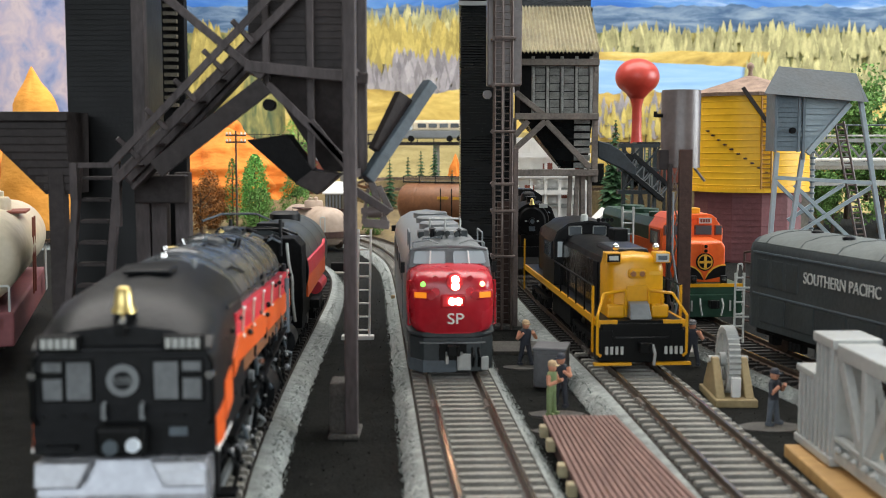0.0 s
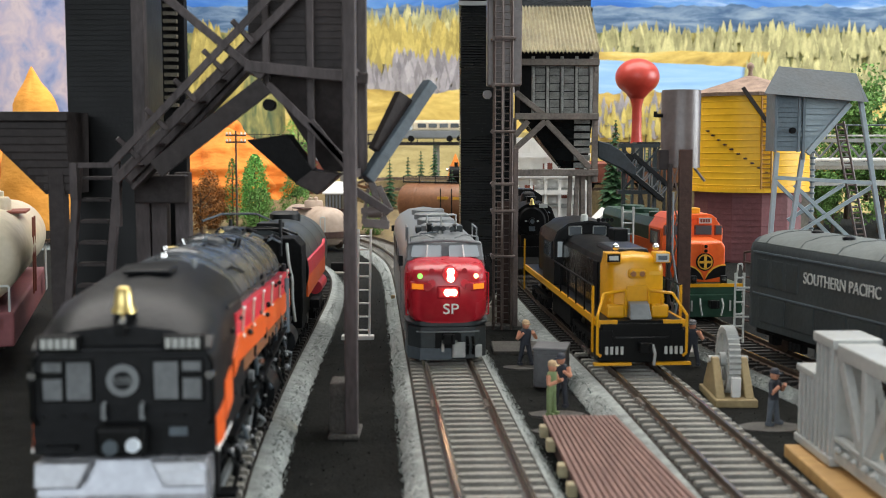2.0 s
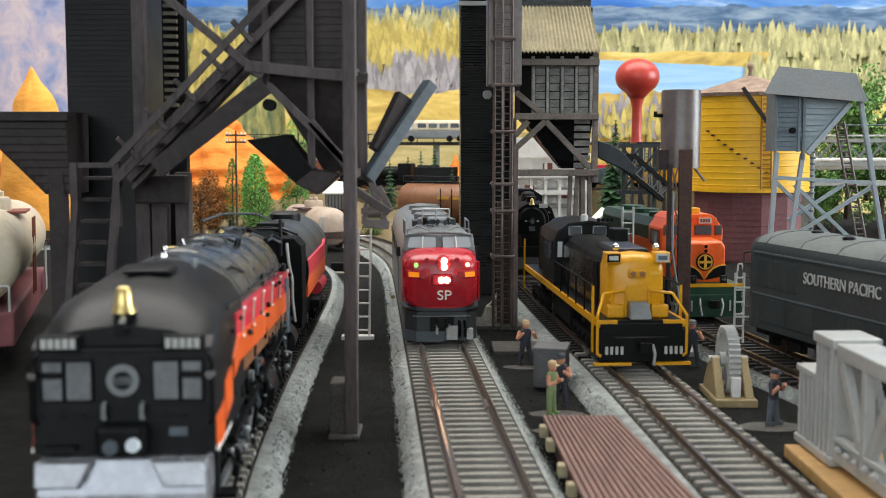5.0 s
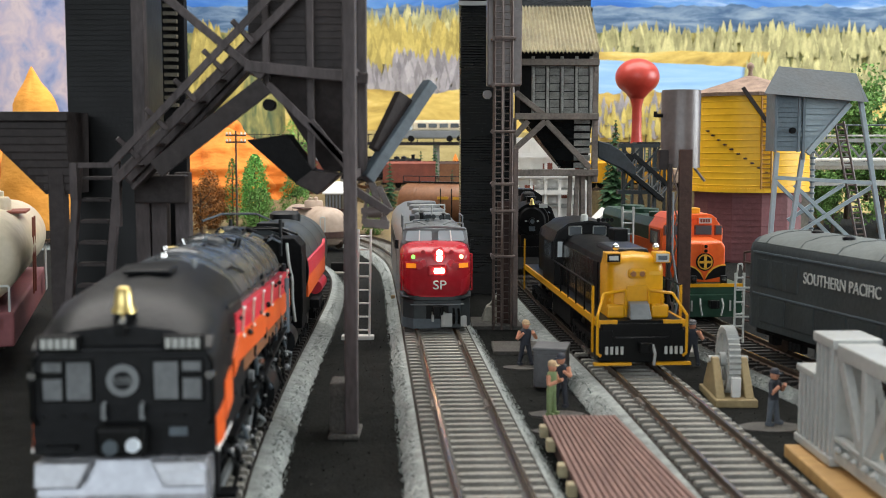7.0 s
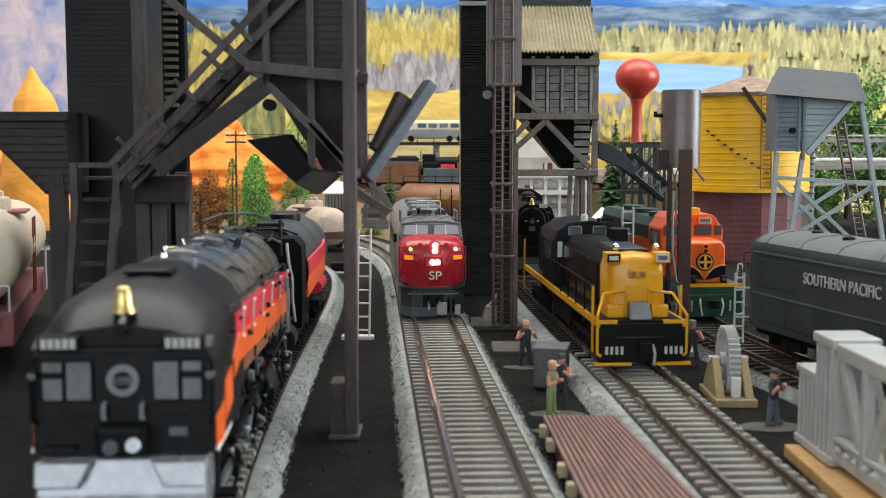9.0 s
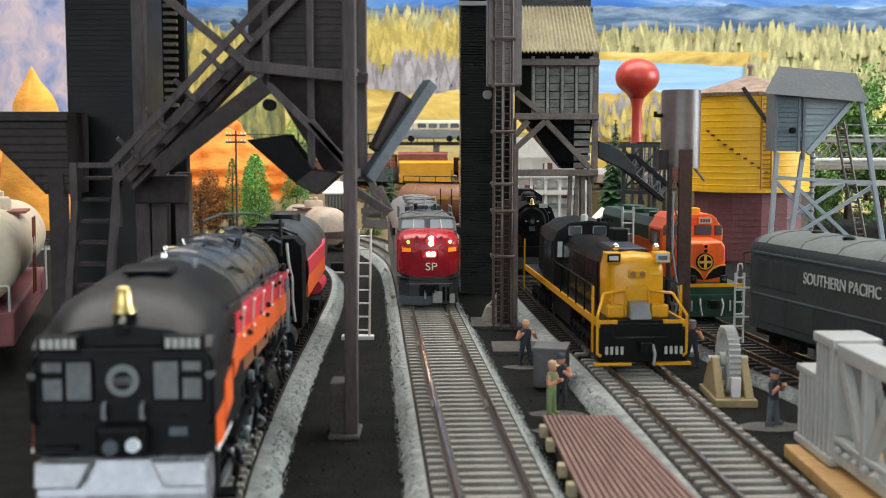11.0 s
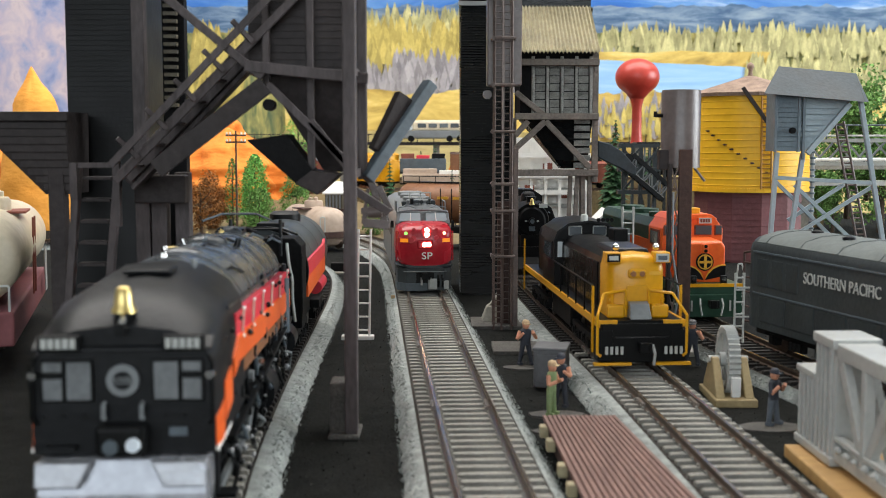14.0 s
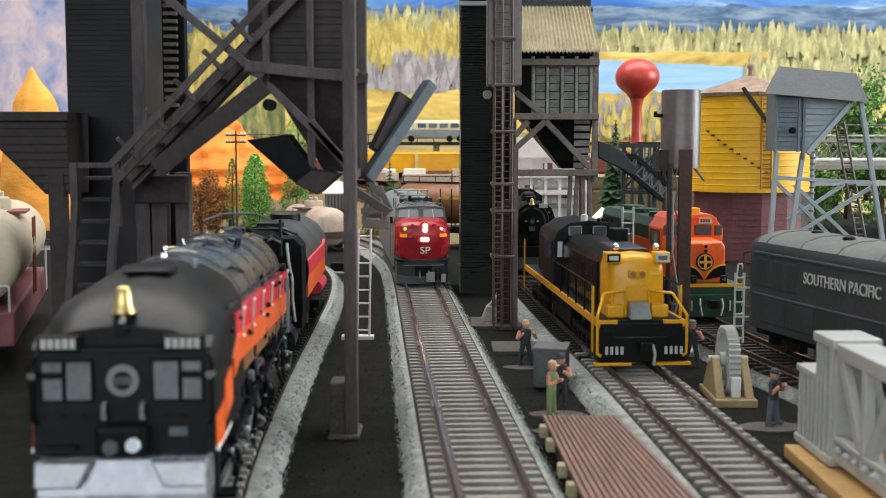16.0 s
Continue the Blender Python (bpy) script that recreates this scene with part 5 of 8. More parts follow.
def hood_unit():
    """Orange and green hood diesel, short nose to -y."""
    t = thing("diesel_locomotive", "orange and dark green hood diesel with round emblem", "locomotive")
    part("frame", M().box(-16, 16, -96, 96, 13, 17.4), GREEN, t, "dark green frame and walkway")
    part("frame_stripe", M().box(-16.4, 16.4, -96.6, -95.9, 16.4, 18.0), YELLOW, t, "yellow line")
    part("nose", M().loft([[(x * k, y, z) for x, z in ((-10.5, 17.4), (-10.5, h - 2.4), (-8.6, h), (8.6, h), (10.5, h - 2.4), (10.5, 17.4))] for y, k, h in ((-86, 0.96, 36.4), (-84, 1.0, 37.4), (-64, 1, 38))]), ORANGE, t, "orange low nose", bevel=0.6)
    c = part("cab", M().prof([(-15.5, 17.4), (-15.5, 42), (-11.5, 47.4), (11.5, 47.4), (15.5, 42), (15.5, 17.4)], -66, -40), ORANGE, t, "orange cab", bevel=0.5)
    for x, w in ((-13.0, 1.9), (-5.2, 4.5), (5.2, 4.5), (13.0, 1.9)):
        wf = part("cab_window", M().box(x - w, x + w, -66.8, -65.8, 38.6, 43.8), OXIDE, c, bevel=0.4)
        part("pane", M().box(x - w + 0.5, x + w - 0.5, -67.2, -66.6, 39.2, 43.2), DARKGLASS, wf)
    for s in (-1, 1):
        wf = part("cab_window", M().box(s * 15.6 - 0.5, s * 15.6 + 0.5, -62, -45, 33, 41), OXIDE, c)
        part("pane", M().box(s * 15.9 - 0.5, s * 15.9 + 0.5, -60, -47, 34, 40), DARKGLASS, wf)
    for s in (-1, 1):
        nb = part("number_board", M().box(s * 5.8 - 3.7, s * 5.8 + 3.7, -67.6, -66, 44.2, 47.8), ORANGE, c, bevel=0.3)
        part("board_face", M().box(s * 5.8 - 3.2, s * 5.8 + 3.2, -68, -67.5, 44.6, 47.4), LETTER, nb, "pale number board")
        for k in range(4):
            part("number_bar", M().box(s * 5.8 - 2.5 + k * 1.3, s * 5.8 - 1.6 + k * 1.3, -68.2, -67.9, 45.2, 46.8), OXIDE, nb)
    part("cab_roof", M().prof([(-12.5, 46.6), (-9, 49.2), (9, 49.2), (12.5, 46.6)], -67, -38), ORANGE, c, bevel=0.4)
    part("roof_beacon", M().box(-5, 5, -62, -56, 49, 52), YELLOW, t, "yellow roof box", bevel=0.5)
    part("long_hood", M().prof([(-10.4, 17.4), (-10.4, 40), (-8, 44), (8, 44), (10.4, 40), (10.4, 17.4)], -40, 88), GREEN, t, "dark green long hood", bevel=0.5)
    for s in (-1, 1):
        part("hood_band", M().box(s * 10.6 - 0.3, s * 10.6 + 0.3, -39, 88, 19, 33), ORANGE, t, "orange hood band")
    part("hood_top", M().prof([(-10.6, 40.2), (-8.2, 44.6), (8.2, 44.6), (10.6, 40.2)], -39, 88), GREEN, t, "dark green hood top")
    for y in (-10, 22, 54):
        part("roof_fan", M().turn(0, y, [(7, 44), (7, 47), (1, 47.4)], 20), GREEN, t, smooth=40)
    em = part("round_emblem", M().rod((0, -86.0, 27.4), (0, -86.8, 27.4), 4.3, n=26), PITCH, t, "round black and gold emblem", smooth=30)
    part("emblem_ring", M().rod((0, -86.6, 27.4), (0, -87.1, 27.4), 3.7, n=26), GOLD, em)
    part("emblem_core", M().rod((0, -87.0, 27.4), (0, -87.4, 27.4), 3.1, n=26), PITCH, em)
    part("emblem_cross", M().box(-3.0, 3.0, -87.7, -87.3, 26.8, 28.0).box(-0.6, 0.6, -87.8, -87.35, 24.4, 30.4), GOLD, em)
    lh = part("headlight", M().box(-1.7, 1.7, -87.6, -85, 31.6, 36.2), ORANGE, t, "orange twin headlight housing", bevel=0.4)
    for z in (32.8, 35.0):
        part("lens", M().rod((0, -87.4, z), (0, -88.0, z), 0.8, n=12), PITCH, lh)
    for s in (-1, 1):
        wing = [(s * x, z) for x, z in ((0.5, 18.6), (10.3, 20.6), (10.3, 25.4), (7.4, 25.2), (4.4, 23.9), (2.2, 21.8))]
        part("nose_wing", M().prof(wing if s > 0 else wing[::-1], -86.6, -85.6), PITCH, t, "black swept nose panel")
        edge = [(s * x, z) for x, z in ((0.4, 19.4), (2.2, 21.9), (4.4, 24.0), (7.4, 25.3), (10.3, 25.5), (10.3, 26.1), (7.2, 25.9), (4.1, 24.6), (1.8, 22.4))]
        part("wing_edge", M().prof(edge if s > 0 else edge[::-1], -86.7, -85.6), GOLD, t)
        dl = part("ditch_light", M().box(s * 7.4 - 1.5, s * 7.4 + 1.5, -93.4, -91, 17.4, 21.4), SATIN, t, "low ditch light", bevel=0.3)
        part("lens", M().rod((s * 7.4, -93.2, 19.8), (s * 7.4, -93.9, 19.8), 1.0, n=12), CHROME, dl)
        part("air_hose", M().pipe([(s * 5.2, -97, 11), (s * 5.6, -98.6, 8), (s * 4.6, -98.4, 3)], 0.45), LETTER, t, "silver air hose")
        part("end_grab", M().box(s * 9.4 - 0.4, s * 9.4 + 0.4, -97.5, -96.8, 5, 10), LETTER, t)
        rail_pipe(t, [(s * 15.4, -96, 4), (s * 15.8, -96.4, 24), (s * 15.0, -96, 27.5), (s * 13.6, -95, 27), (s * 13.2, -94, 18)], LETTER, 0.4, "end_rail", "white end railing")
        part("step_well", M().box(s * 13 - 3, s * 13 + 3, -97, -88, 3, 13), GREEN, t)
        for z in (4, 8, 12):
            part("step_edge", M().box(s * 15.6 - 0.8, s * 15.6 + 0.8, -97.4, -88, z - 0.4, z + 0.4), LETTER, t)
    part("pilot", M().box(-14, 14, -97, -94, 2, 13), GREEN, t, bevel=0.5)
    coupler(t, -96, -1)
    part("fuel_tank", M().box(-13, 13, -26, 26, 3.5, 13), PITCH, t, bevel=1)
    truck(t, -58, 2, 30)
    truck(t, 58, 2, 30)
    return t


def small_steam():
    t = thing("steam_locomotive", "black steam locomotive facing the yard beside the coaling tower", "locomotive")
    part("boiler", M().loft([[(r * math.cos(a), y, 33 + r * math.sin(a)) for a in [2 * math.pi * i / 26 for i in range(26)]] for y, r in ((0, 12.6), (3, 13.2), (110, 13.2))]), PITCH, t, "black boiler", smooth=50)
    d = part("smokebox_door", M().rod((0, 0, 33), (0, -2.4, 33), 10.6, 9.2, 26), PITCH, t, "round smokebox door", smooth=40)
    part("headlight", M().rod((0, -2, 33.5), (0, -6, 33.5), 2.6, 2.4, 18), BLACK, d, smooth=40)
    part("lens", M().rod((0, -5.8, 33.5), (0, -6.2, 33.5), 1.6, n=16), SLATE, d)
    part("number_plate", M().box(-2.2, 2.2, -3.4, -2, 26.6, 30.0), SLATE, d)
    part("number_board", M().box(5.4, 11.6, -1.0, 1.0, 42.6, 45.4), LETTER, t, "lit pale number board")
    part("firebox_hood", M().prof([(2, 20), (2, 44), (8, 46), (16, 42), (19, 34), (19, 20)], 14, 40), PITCH, t, "black shroud beside the boiler", bevel=1.0)
    part("smokestack", M().turn(0, 10, [(3.6, 44), (3.2, 48), (4.0, 50), (3.4, 50.2)], 18), SATIN, t, smooth=40)
    part("dome", M().turn(0, 40, [(6, 44), (5.4, 50), (3.6, 52), (0.4, 52.6)], 20), BLACK, t, smooth=60)
    part("bell", M().turn(0, -1, [(2.3, 44.6), (1.5, 46.6), (1.2, 48.6), (0.3, 49.4)], 12), BRASS, t, smooth=60)
    part("cab", M().prof([(-17, 18), (-17, 46), (-9, 51), (9, 51), (17, 46), (17, 18)], 110, 136), BLACK, t)
    for s in (-1, 1):
        part("cylinder", M().rod((s * 13.6, 4, 12), (s * 13.6, 22, 12), 5.5, n=18), BLACK, t, smooth=40)
        part("running_board", M().box(s * 13 - 4, s * 13 + 4, 6, 110, 24, 25.2), SATIN, t)
        part("handrail", M().pipe([(s * 13.6, 2, 39), (s * 13.6, 108, 39)], 0.4), SLATE, t)
        part("class_lamp", M().box(s * 4.4 - 0.8, s * 4.4 + 0.8, -3, -2.2, 33.0, 34.2), LETTER, d)
        for y in (34, 54, 74, 94):
            part("driving_wheel", M().rod((s * 8.8, y, 9), (s * 11, y, 9), 9, n=24), PITCH, t, smooth=40)
    part("pilot", M().loft([[(-14, -8, 9), (14, -8, 9), (14, 4, 9), (-14, 4, 9)], [(-11, -14, 1.6), (11, -14, 1.6), (12, 0, 1.6), (-12, 0, 1.6)]]), BLACK, t)
    part("pilot_beam", M().box(-16, 16, -8, -4, 9, 16), BLACK, t)
    part("engine_frame", M().box(-8, 8, -4, 130, 4, 24), PITCH, t)
    return t


def tank_car(mat_, under, label, L=150.0, r=16.5, dome=True, cz=31.0, lettered=False):
    t = thing("tank_car", label, "tank car", group="tank cars")
    rings = []
    for y, k in ((-L / 2, 0.25), (-L / 2 + 0.8, 0.6), (-L / 2 + 3, 0.85), (-L / 2 + 7, 1), (L / 2 - 7, 1), (L / 2 - 3, 0.85), (L / 2 - 0.8, 0.6), (L / 2, 0.25)):
        rings.append([(r * k * math.cos(a), y, cz + r * k * math.sin(a)) for a in [2 * math.pi * i / 32 for i in range(32)]])
    tk = part("tank", M().loft(rings), mat_, t, "cylindrical tank", smooth=40)
    for y in (-L * 0.3, 0, L * 0.3):
        part("tank_band", M().loft([[((r + 0.35) * math.cos(a), yy, cz + (r + 0.35) * math.sin(a)) for a in [2 * math.pi * i / 32 for i in range(32)]] for yy in (y, y + 1.6)], caps=False), mat_, tk, smooth=40)
    if dome:
        dm = part("dome", M().turn(0, 0, [(8, cz + r - 3), (8, cz + r + 3), (7, cz + r + 4.6), (0.5, cz + r + 5)], 24), mat_, t, "filling dome", smooth=40)
        for x, y in ((-3, 0), (3, 2), (0, -4)):
            part("valve", M().turn(x, y, [(1.8, cz + r + 4.5), (1.8, cz + r + 7), (0.4, cz + r + 7.6)], 12), mat_, dm, smooth=40)
        part("walkway", M().box(-15, 15, -12, 12, cz + r - 2.4, cz + r - 1.4), under, t)
    part("underframe", M().box(-12, 12, -L / 2 - 4, L / 2 + 4, 9.5, 14.6), under, t, "underframe", bevel=0.4)
    for s in (-1, 1):
        part("ladder", M().pipe([(s * 17, -5, 14), (s * 17.4, -5, cz + 13)], 0.5).pipe([(s * 17, 5, 14), (s * 17.4, 5, cz + 13)], 0.5), under, t)
        part("end_rail", M().pipe([(s * 14, -L / 2 - 3, 12), (s * 14, -L / 2 - 3, 27), (s * 10, -L / 2 - 3, 27), (s * 10, -L / 2 - 3, 12)], 0.5), LETTER, t)
        if lettered:
            for k in range(2):
                part("lettering_bar", M().box(s * (r + 0.1) - 0.3, s * (r + 0.1) + 0.3, -16 + k * 14, -6 + k * 14, cz + 4.2, cz + 6.4), GOLD, tk)
    truck(t, -L / 2 + 20, 2, 20)
    truck(t, L / 2 - 20, 2, 20)
    return t


GLASSGREY = paint("grey_pane", "66696c", 0.15, hexb="8c9092", scale=60, amount=0.35, bump=0.1)


def lay(ob, line, s, z=RAILTOP_Z, turn=0.0):
    """Set a vehicle on a track, its -y end towards the line's start."""
    p, d = line.at(s)
    ob.matrix_basis = pose(p.x / 1000, p.y / 1000, z / 1000, 0, 0, math.degrees(math.atan2(d.y, d.x)) - 90 + turn)
    return ob


def along(line, y):
    """The way along a line where it crosses that y."""
    return float(np.interp(y, [p.y for p in line.p], line.s))


eng = cab_forward()
lay(eng, left_line, along(left_line, 217), turn=0)
p0 = left_line.at(along(left_line, 235))[0]
eng.matrix_basis = pose((p0.x - 1.2) / 1000, 0.217, 0.008, 0, 0, 3.3)
ten = tender()
ten.matrix_basis = pose(-0.0712, 0.438, 0.008, 0, 0, 0.6)
rs = road_switcher()
lay(rs, right_line, along(right_line, 516))
rs.location.x += 0.0016
bst = booster()
bst.matrix_basis = pose(0.1510, 0.432, 0.008, 0, 0, 15)
hud = hood_unit()
hud.matrix_basis = pose(0.1188, 0.6400, 0.006, 0, 0, 5)
stm = small_steam()
stm.matrix_basis = pose(0.0578, 0.75, 0.008, 0, 0, 0)
stm.scale = (0.88, 0.88, 0.94)
diesel = cab_unit()

# ---- yard structures ----


def ladder(parent, p, q, w, rungs, mat, r=0.4, name="ladder", across=(1, 0, 0), label=""):
    p, q, a = Vector(p), Vector(q), Vector(across) * w / 2
    b = M().rod(p - a, q - a, r, n=6).rod(p + a, q + a, r, n=6)
    for k in range(rungs):
        c = p.lerp(q, (k + 0.5) / rungs)
        b.rod(c - a, c + a, r * 0.75, n=5)
    return part(name, b, mat, parent, label)


def clapboard(b, x0, x1, y, z0, z1, pitch, depth=0.6):
    """Lapped boards on a face that looks to -y."""
    z = z0
    while z < z1 - 0.05:
        t = min(z + pitch, z1)
        b.loft([[(x, y, z), (x, y - depth, z), (x, y - 0.1, t), (x, y, t)] for x in (x0, x1)])
        z = t
    return b


def clapboard_x(b, x, y0, y1, z0, z1, pitch, depth=0.6, s=-1):
    z = z0
    while z < z1 - 0.05:
        t = min(z + pitch, z1)
        b.loft([[(x, y, z), (x + s * depth, y, z), (x + s * 0.1, y, t), (x, y, t)] for y in (y0, y1)])
        z = t
    return b


# the coaling tower between the tracks
ct = thing("coaling_tower", "black and brown coaling tower with tin-roofed bin", "coaling tower", 0, 640, 0, group="coaling towers")
b = M().box(11, 40, 44, 96, 0, 240)
part("elevator_shaft", b, SHEET, ct, "black corrugated elevator shaft")
b = M()
clapboard(b, 10.6, 40.6, 44, 1, 240, 1.55, 0.85)
part("shaft_siding", b, SHEET, ct, "fine black horizontal siding")
b = M()
clapboard_x(b, 11, 44, 96, 1, 240, 1.55, 0.85, -1)
part("shaft_siding", b, SHEET, ct)
part("shaft_cap", M().box(9, 42, 42, 46, 170, 172.5), LETTER, ct)
# ladder cage in front of the shaft
cage = M()
Y = -84.0
for x, yy, top_ in ((24.6, Y, 176), (28.4, Y - 1, 176), (33.2, Y, 176), (24.6, Y + 8, 176), (33.2, Y + 8, 176)):
    cage.rod((x, yy, 0), (x, yy, top_), 0.6, n=6)
part("lattice_mast", cage, MAST, ct, "rust-brown pipe mast")
ladder(ct, (26.5, Y - 2, 2), (26.5, Y - 2, 176), 3.4, 62, MAST, 0.4, label="rust-brown ladder")
ladder(ct, (31.0, Y + 7, 2), (31.0, Y + 7, 176), 3.0, 50, MAST, 0.35)
for z in (36, 58, 71, 96, 118, 140, 160):
    part("mast_collar", M().pipe([(23.6, Y + 9, z), (23.6, Y - 3, z), (34.2, Y - 3, z), (34.2, Y + 9, z)], 0.7).box(23.2, 24.6, Y - 3.6, Y - 2.2, z - 1.2, z + 1.2), MAST, ct, "pipe hoop round the mast")
part("mast_post", M().box(34.0, 36.4, Y + 2, Y + 5, 0, 88), MAST, ct, bevel=0.2)
part("mast_channel", M().box(26.6, 34.0, Y + 9, Y + 10.4, 0, 62).box(26.6, 27.6, Y + 6, Y + 10, 0, 62).box(33.0, 34.0, Y + 6, Y + 10, 0, 62), RUSTY, ct, "dark rust-brown steel channel")
part("weight_box", M().box(21.4, 38.1, -76, -62, 118.2, 158.5 + 30), UMBER, ct, "brown sheet-metal counterweight box", bevel=0.6)
part("pulley", M().rod((21.8, -70, 114.2), (21.8, -64, 114.2), 2.2, n=14), UMBER, ct)
# bin
part("bin", M().box(40.7, 79.0, -26, 22, 104.7, 138.0), PITCH, ct, "black panelled coal bin")
b = M()
for k in range(5):
    x = 47.4 + k * 7.6
    part("bin_rib", M().box(x - 0.8, x + 0.8, -29, -26, 104.7, 135.7), RIBGREY, ct, "weathered grey rib", bevel=0.2)
for k in range(4):
    x = 47.4 + k * 7.6
    for j in range(7):
        z = 105.3 + j * 4.1
        b.box(x + 1.3, x + 6.4, -26.8 + 0.4 * (j % 2), -25.9, z, z + 3.7)
part("bin_panel", b, BINPANEL, ct, "weathered dark panelling")
b = M()
clapboard_x(b, 79.0 + 0.5, -26, 22, 104.7, 138.0, 2.0, 0.6, 1)
part("bin_side", b, SHEET, ct)
for z in (132.3, 104.2, 74.7):
    part("tie_beam", M().box(37.9, 81.6, -33, -28, z - 1.6, z + 1.8), TIMBERL, ct, "weathered timber beam", bevel=0.3)
    part("tie_beam", M().box(79.3, 81.6, -30, 30, z - 5.0, z - 2.0), TIMBERL, ct, bevel=0.3)
for p, q in (((38.0, 116.8), (53.8, 104.2)), ((53.8, 101.9), (35.9, 85.4)), ((53.8, 101.9), (77.5, 77.1)), ((38.0, 94.4), (44.8, 101.9))):
    part("brace", M().beam((p[0], -31, p[1]), (q[0], -31, q[1]), 2.0, 3.0), TIMBERL, ct, "timber diagonal brace", bevel=0.3)
part("hopper", M().loft([[(42.0, -24, 104.2), (79.2, -24, 104.2), (79.2, 20, 104.2), (42.0, 20, 104.2)], [(64.6, -10, 76.5), (78.4, -10, 76.5), (78.4, 8, 76.5), (64.6, 8, 76.5)]]), SHEET, ct, "tapering black hopper bottom")
b = M()
for j in range(7):
    z = 77.2 + j * 3.9
    b.box(69.6, 77.9, -26, -23, z, z + 2.8)
part("side_panel", b, BINPANEL, ct)
for x in (67.7, 71.3, 74.2, 77.8):
    part("leg", M().beam((x, -26, 75.0), (x + (1.5 if x > 73 else -1.5), -20, 0), 2.2), TIMBERL, ct, "timber leg", bevel=0.2)
for x, y in ((79.6, 24), (40.7, 24)):
    part("leg", M().box(x - 1.3, x + 1.3, y - 1.3, y + 1.3, 0, 104.7), TIMBERL, ct)
part("post", M().box(79.2 - 0.5, 79.2 + 2.5, -29, -26, 70.5, 138.0), TIMBERL, ct)
# corrugated roof
rf = M()
x0, x1, n = 38.8, 80.6, 168
top, low = [], []
for i in range(n + 1):
    x = x0 + (x1 - x0) * i / n
    w = 0.55 * math.cos(2 * math.pi * i / 8)
    top.append((x - 1.5 * (i / n), -10, 163.5 + w))
    low.append((x, -42, 137.1 + w))
for i in range(n):
    rf.quad([low[i], low[i + 1], top[i + 1], top[i]])
for i in range(n):
    a, c = low[i], low[i + 1]
    rf.quad([(a[0], -41.6, a[2] - 0.5), (c[0], -41.6, c[2] - 0.5), (top[i + 1][0], -10, top[i + 1][2] - 0.5), (top[i][0], -10, top[i][2] - 0.5)])
part("roof", rf, TIN, ct, "pale corrugated tin roof", smooth=60)
part("roof_back", M().loft([[(x0, -10, 163.5 - 0.6), (x1, -10, 163.5 - 0.6), (x1, -10, 163.5 - 1.4), (x0, -10, 163.5 - 1.4)], [(x0, 26, 137.1), (x1, 26, 137.1), (x1, 26, 137.1 - 1), (x0, 26, 137.1 - 1)]]), TINDARK, ct)
part("head_house", M().box(40.4, 80.5, -2, 34, 140.1, 163.5 + 60), SHEET, ct, "black head house above the roof")
# delivery chute to the side
chn = []
for x_, z_, h_ in ((85.0, 91.6, 9.0), (92.0, 89.6, 10.4), (98.0, 85.8, 9.4), (103.0, 80.4, 7.0), (106.0, 77.0, 4.6)):
    chn.append([(x_, y, z) for y, z in ((-6, z_), (6, z_), (6, z_ - h_), (-6, z_ - h_))])
part("chute", M().loft(chn), ROOFGREY, ct, "dark grey curved delivery chute", bevel=0.5)
for fx0, fx1, fy0, fy1 in ((13.9, 39.5, 557.1, 587.3), (21.7, 43.5, 490.1, 514.9)):
    single("footing", M().box(fx0, fx1, fy0, fy1, -0.4, 1.6), STONE, "dark weathered footing slab beside the mast", "footing", bevel=0.5, group="footings")
single("machine_base", M().loft([[(-7, -6, 0), (7, -6, 0), (7, 6, 0), (-7, 6, 0)], [(-4.5, -4, 7), (4, -4, 7), (4, 4, 7), (-4.5, 4, 7)], [(-3, -3, 8), (2, -3, 14), (2, 3, 14), (-3, 3, 8)]]), CONCRETE, "tapered concrete machine block by the mast", "machine base", bevel=0.4, x=26.4, y=577, z=1.6)

# the coaling tower close by, on the west side
Y = 372.0
wt = thing("coaling_tower", "large dark brown coaling tower with chutes and stairs", "coaling tower", 0, Y, 0, group="coaling towers")
b = M().box(-148.1, -121.1, 88, 150, 0, 220)
part("elevator_shaft", b, BLACK, wt, "black ribbed elevator shaft")
b = M()
clapboard(b, -148.4, -120.8, 88, 1, 220, 2.0, 0.4)
part("shaft_siding", b, BLACK, wt, "fine black horizontal siding")
part("corner_post", M().box(-119.6, -114.8, 76, 82, 0, 210), TIMBER, wt, "dark timber corner post", bevel=0.4)
part("louvre_frame", M().box(-112.6, -103.6, 96, 102, 0, 210), PITCH, wt, "black louvre frame", bevel=0.4)
lt = M()
for k in range(24):
    z = 105.1 + k * 3.0
    lt.box(-110.6, -105.4, 90, 93, z, z + 1.4)
part("louvre", lt, TINDARK, wt, "dull slatted panel")
# bin
bx0, bx1 = -63.7, -25.0
part("bin", M().box(bx0, -29.8, 10, 84, 113.3, 220), TOWER, wt, "dark brown coal bin")
part("bin_bottom", M().loft([[(-58.6, 10, 112.9), (-30.6, 10, 112.9), (-30.6, 84, 112.9), (-58.6, 84, 112.9)], [(-39.9, 18, 81.3), (-31.6, 18, 81.3), (-31.6, 60, 81.3), (-39.9, 60, 81.3)]]), TOWER, wt, "tapering bin bottom")
for x, z in ((-57.5, 110.0), (-43.2, 82.4)):
    part("bin_rib", M().box(x - 1.1, x + 1.1, 6, 10, z, 215), TIMBER, wt, "upright bin rib", bevel=0.3)
part("corner_post", M().box(-30.3, -26.4, -22, -17, 1.2, 215), TIMBER, wt, "dark upright corner post", bevel=0.4)
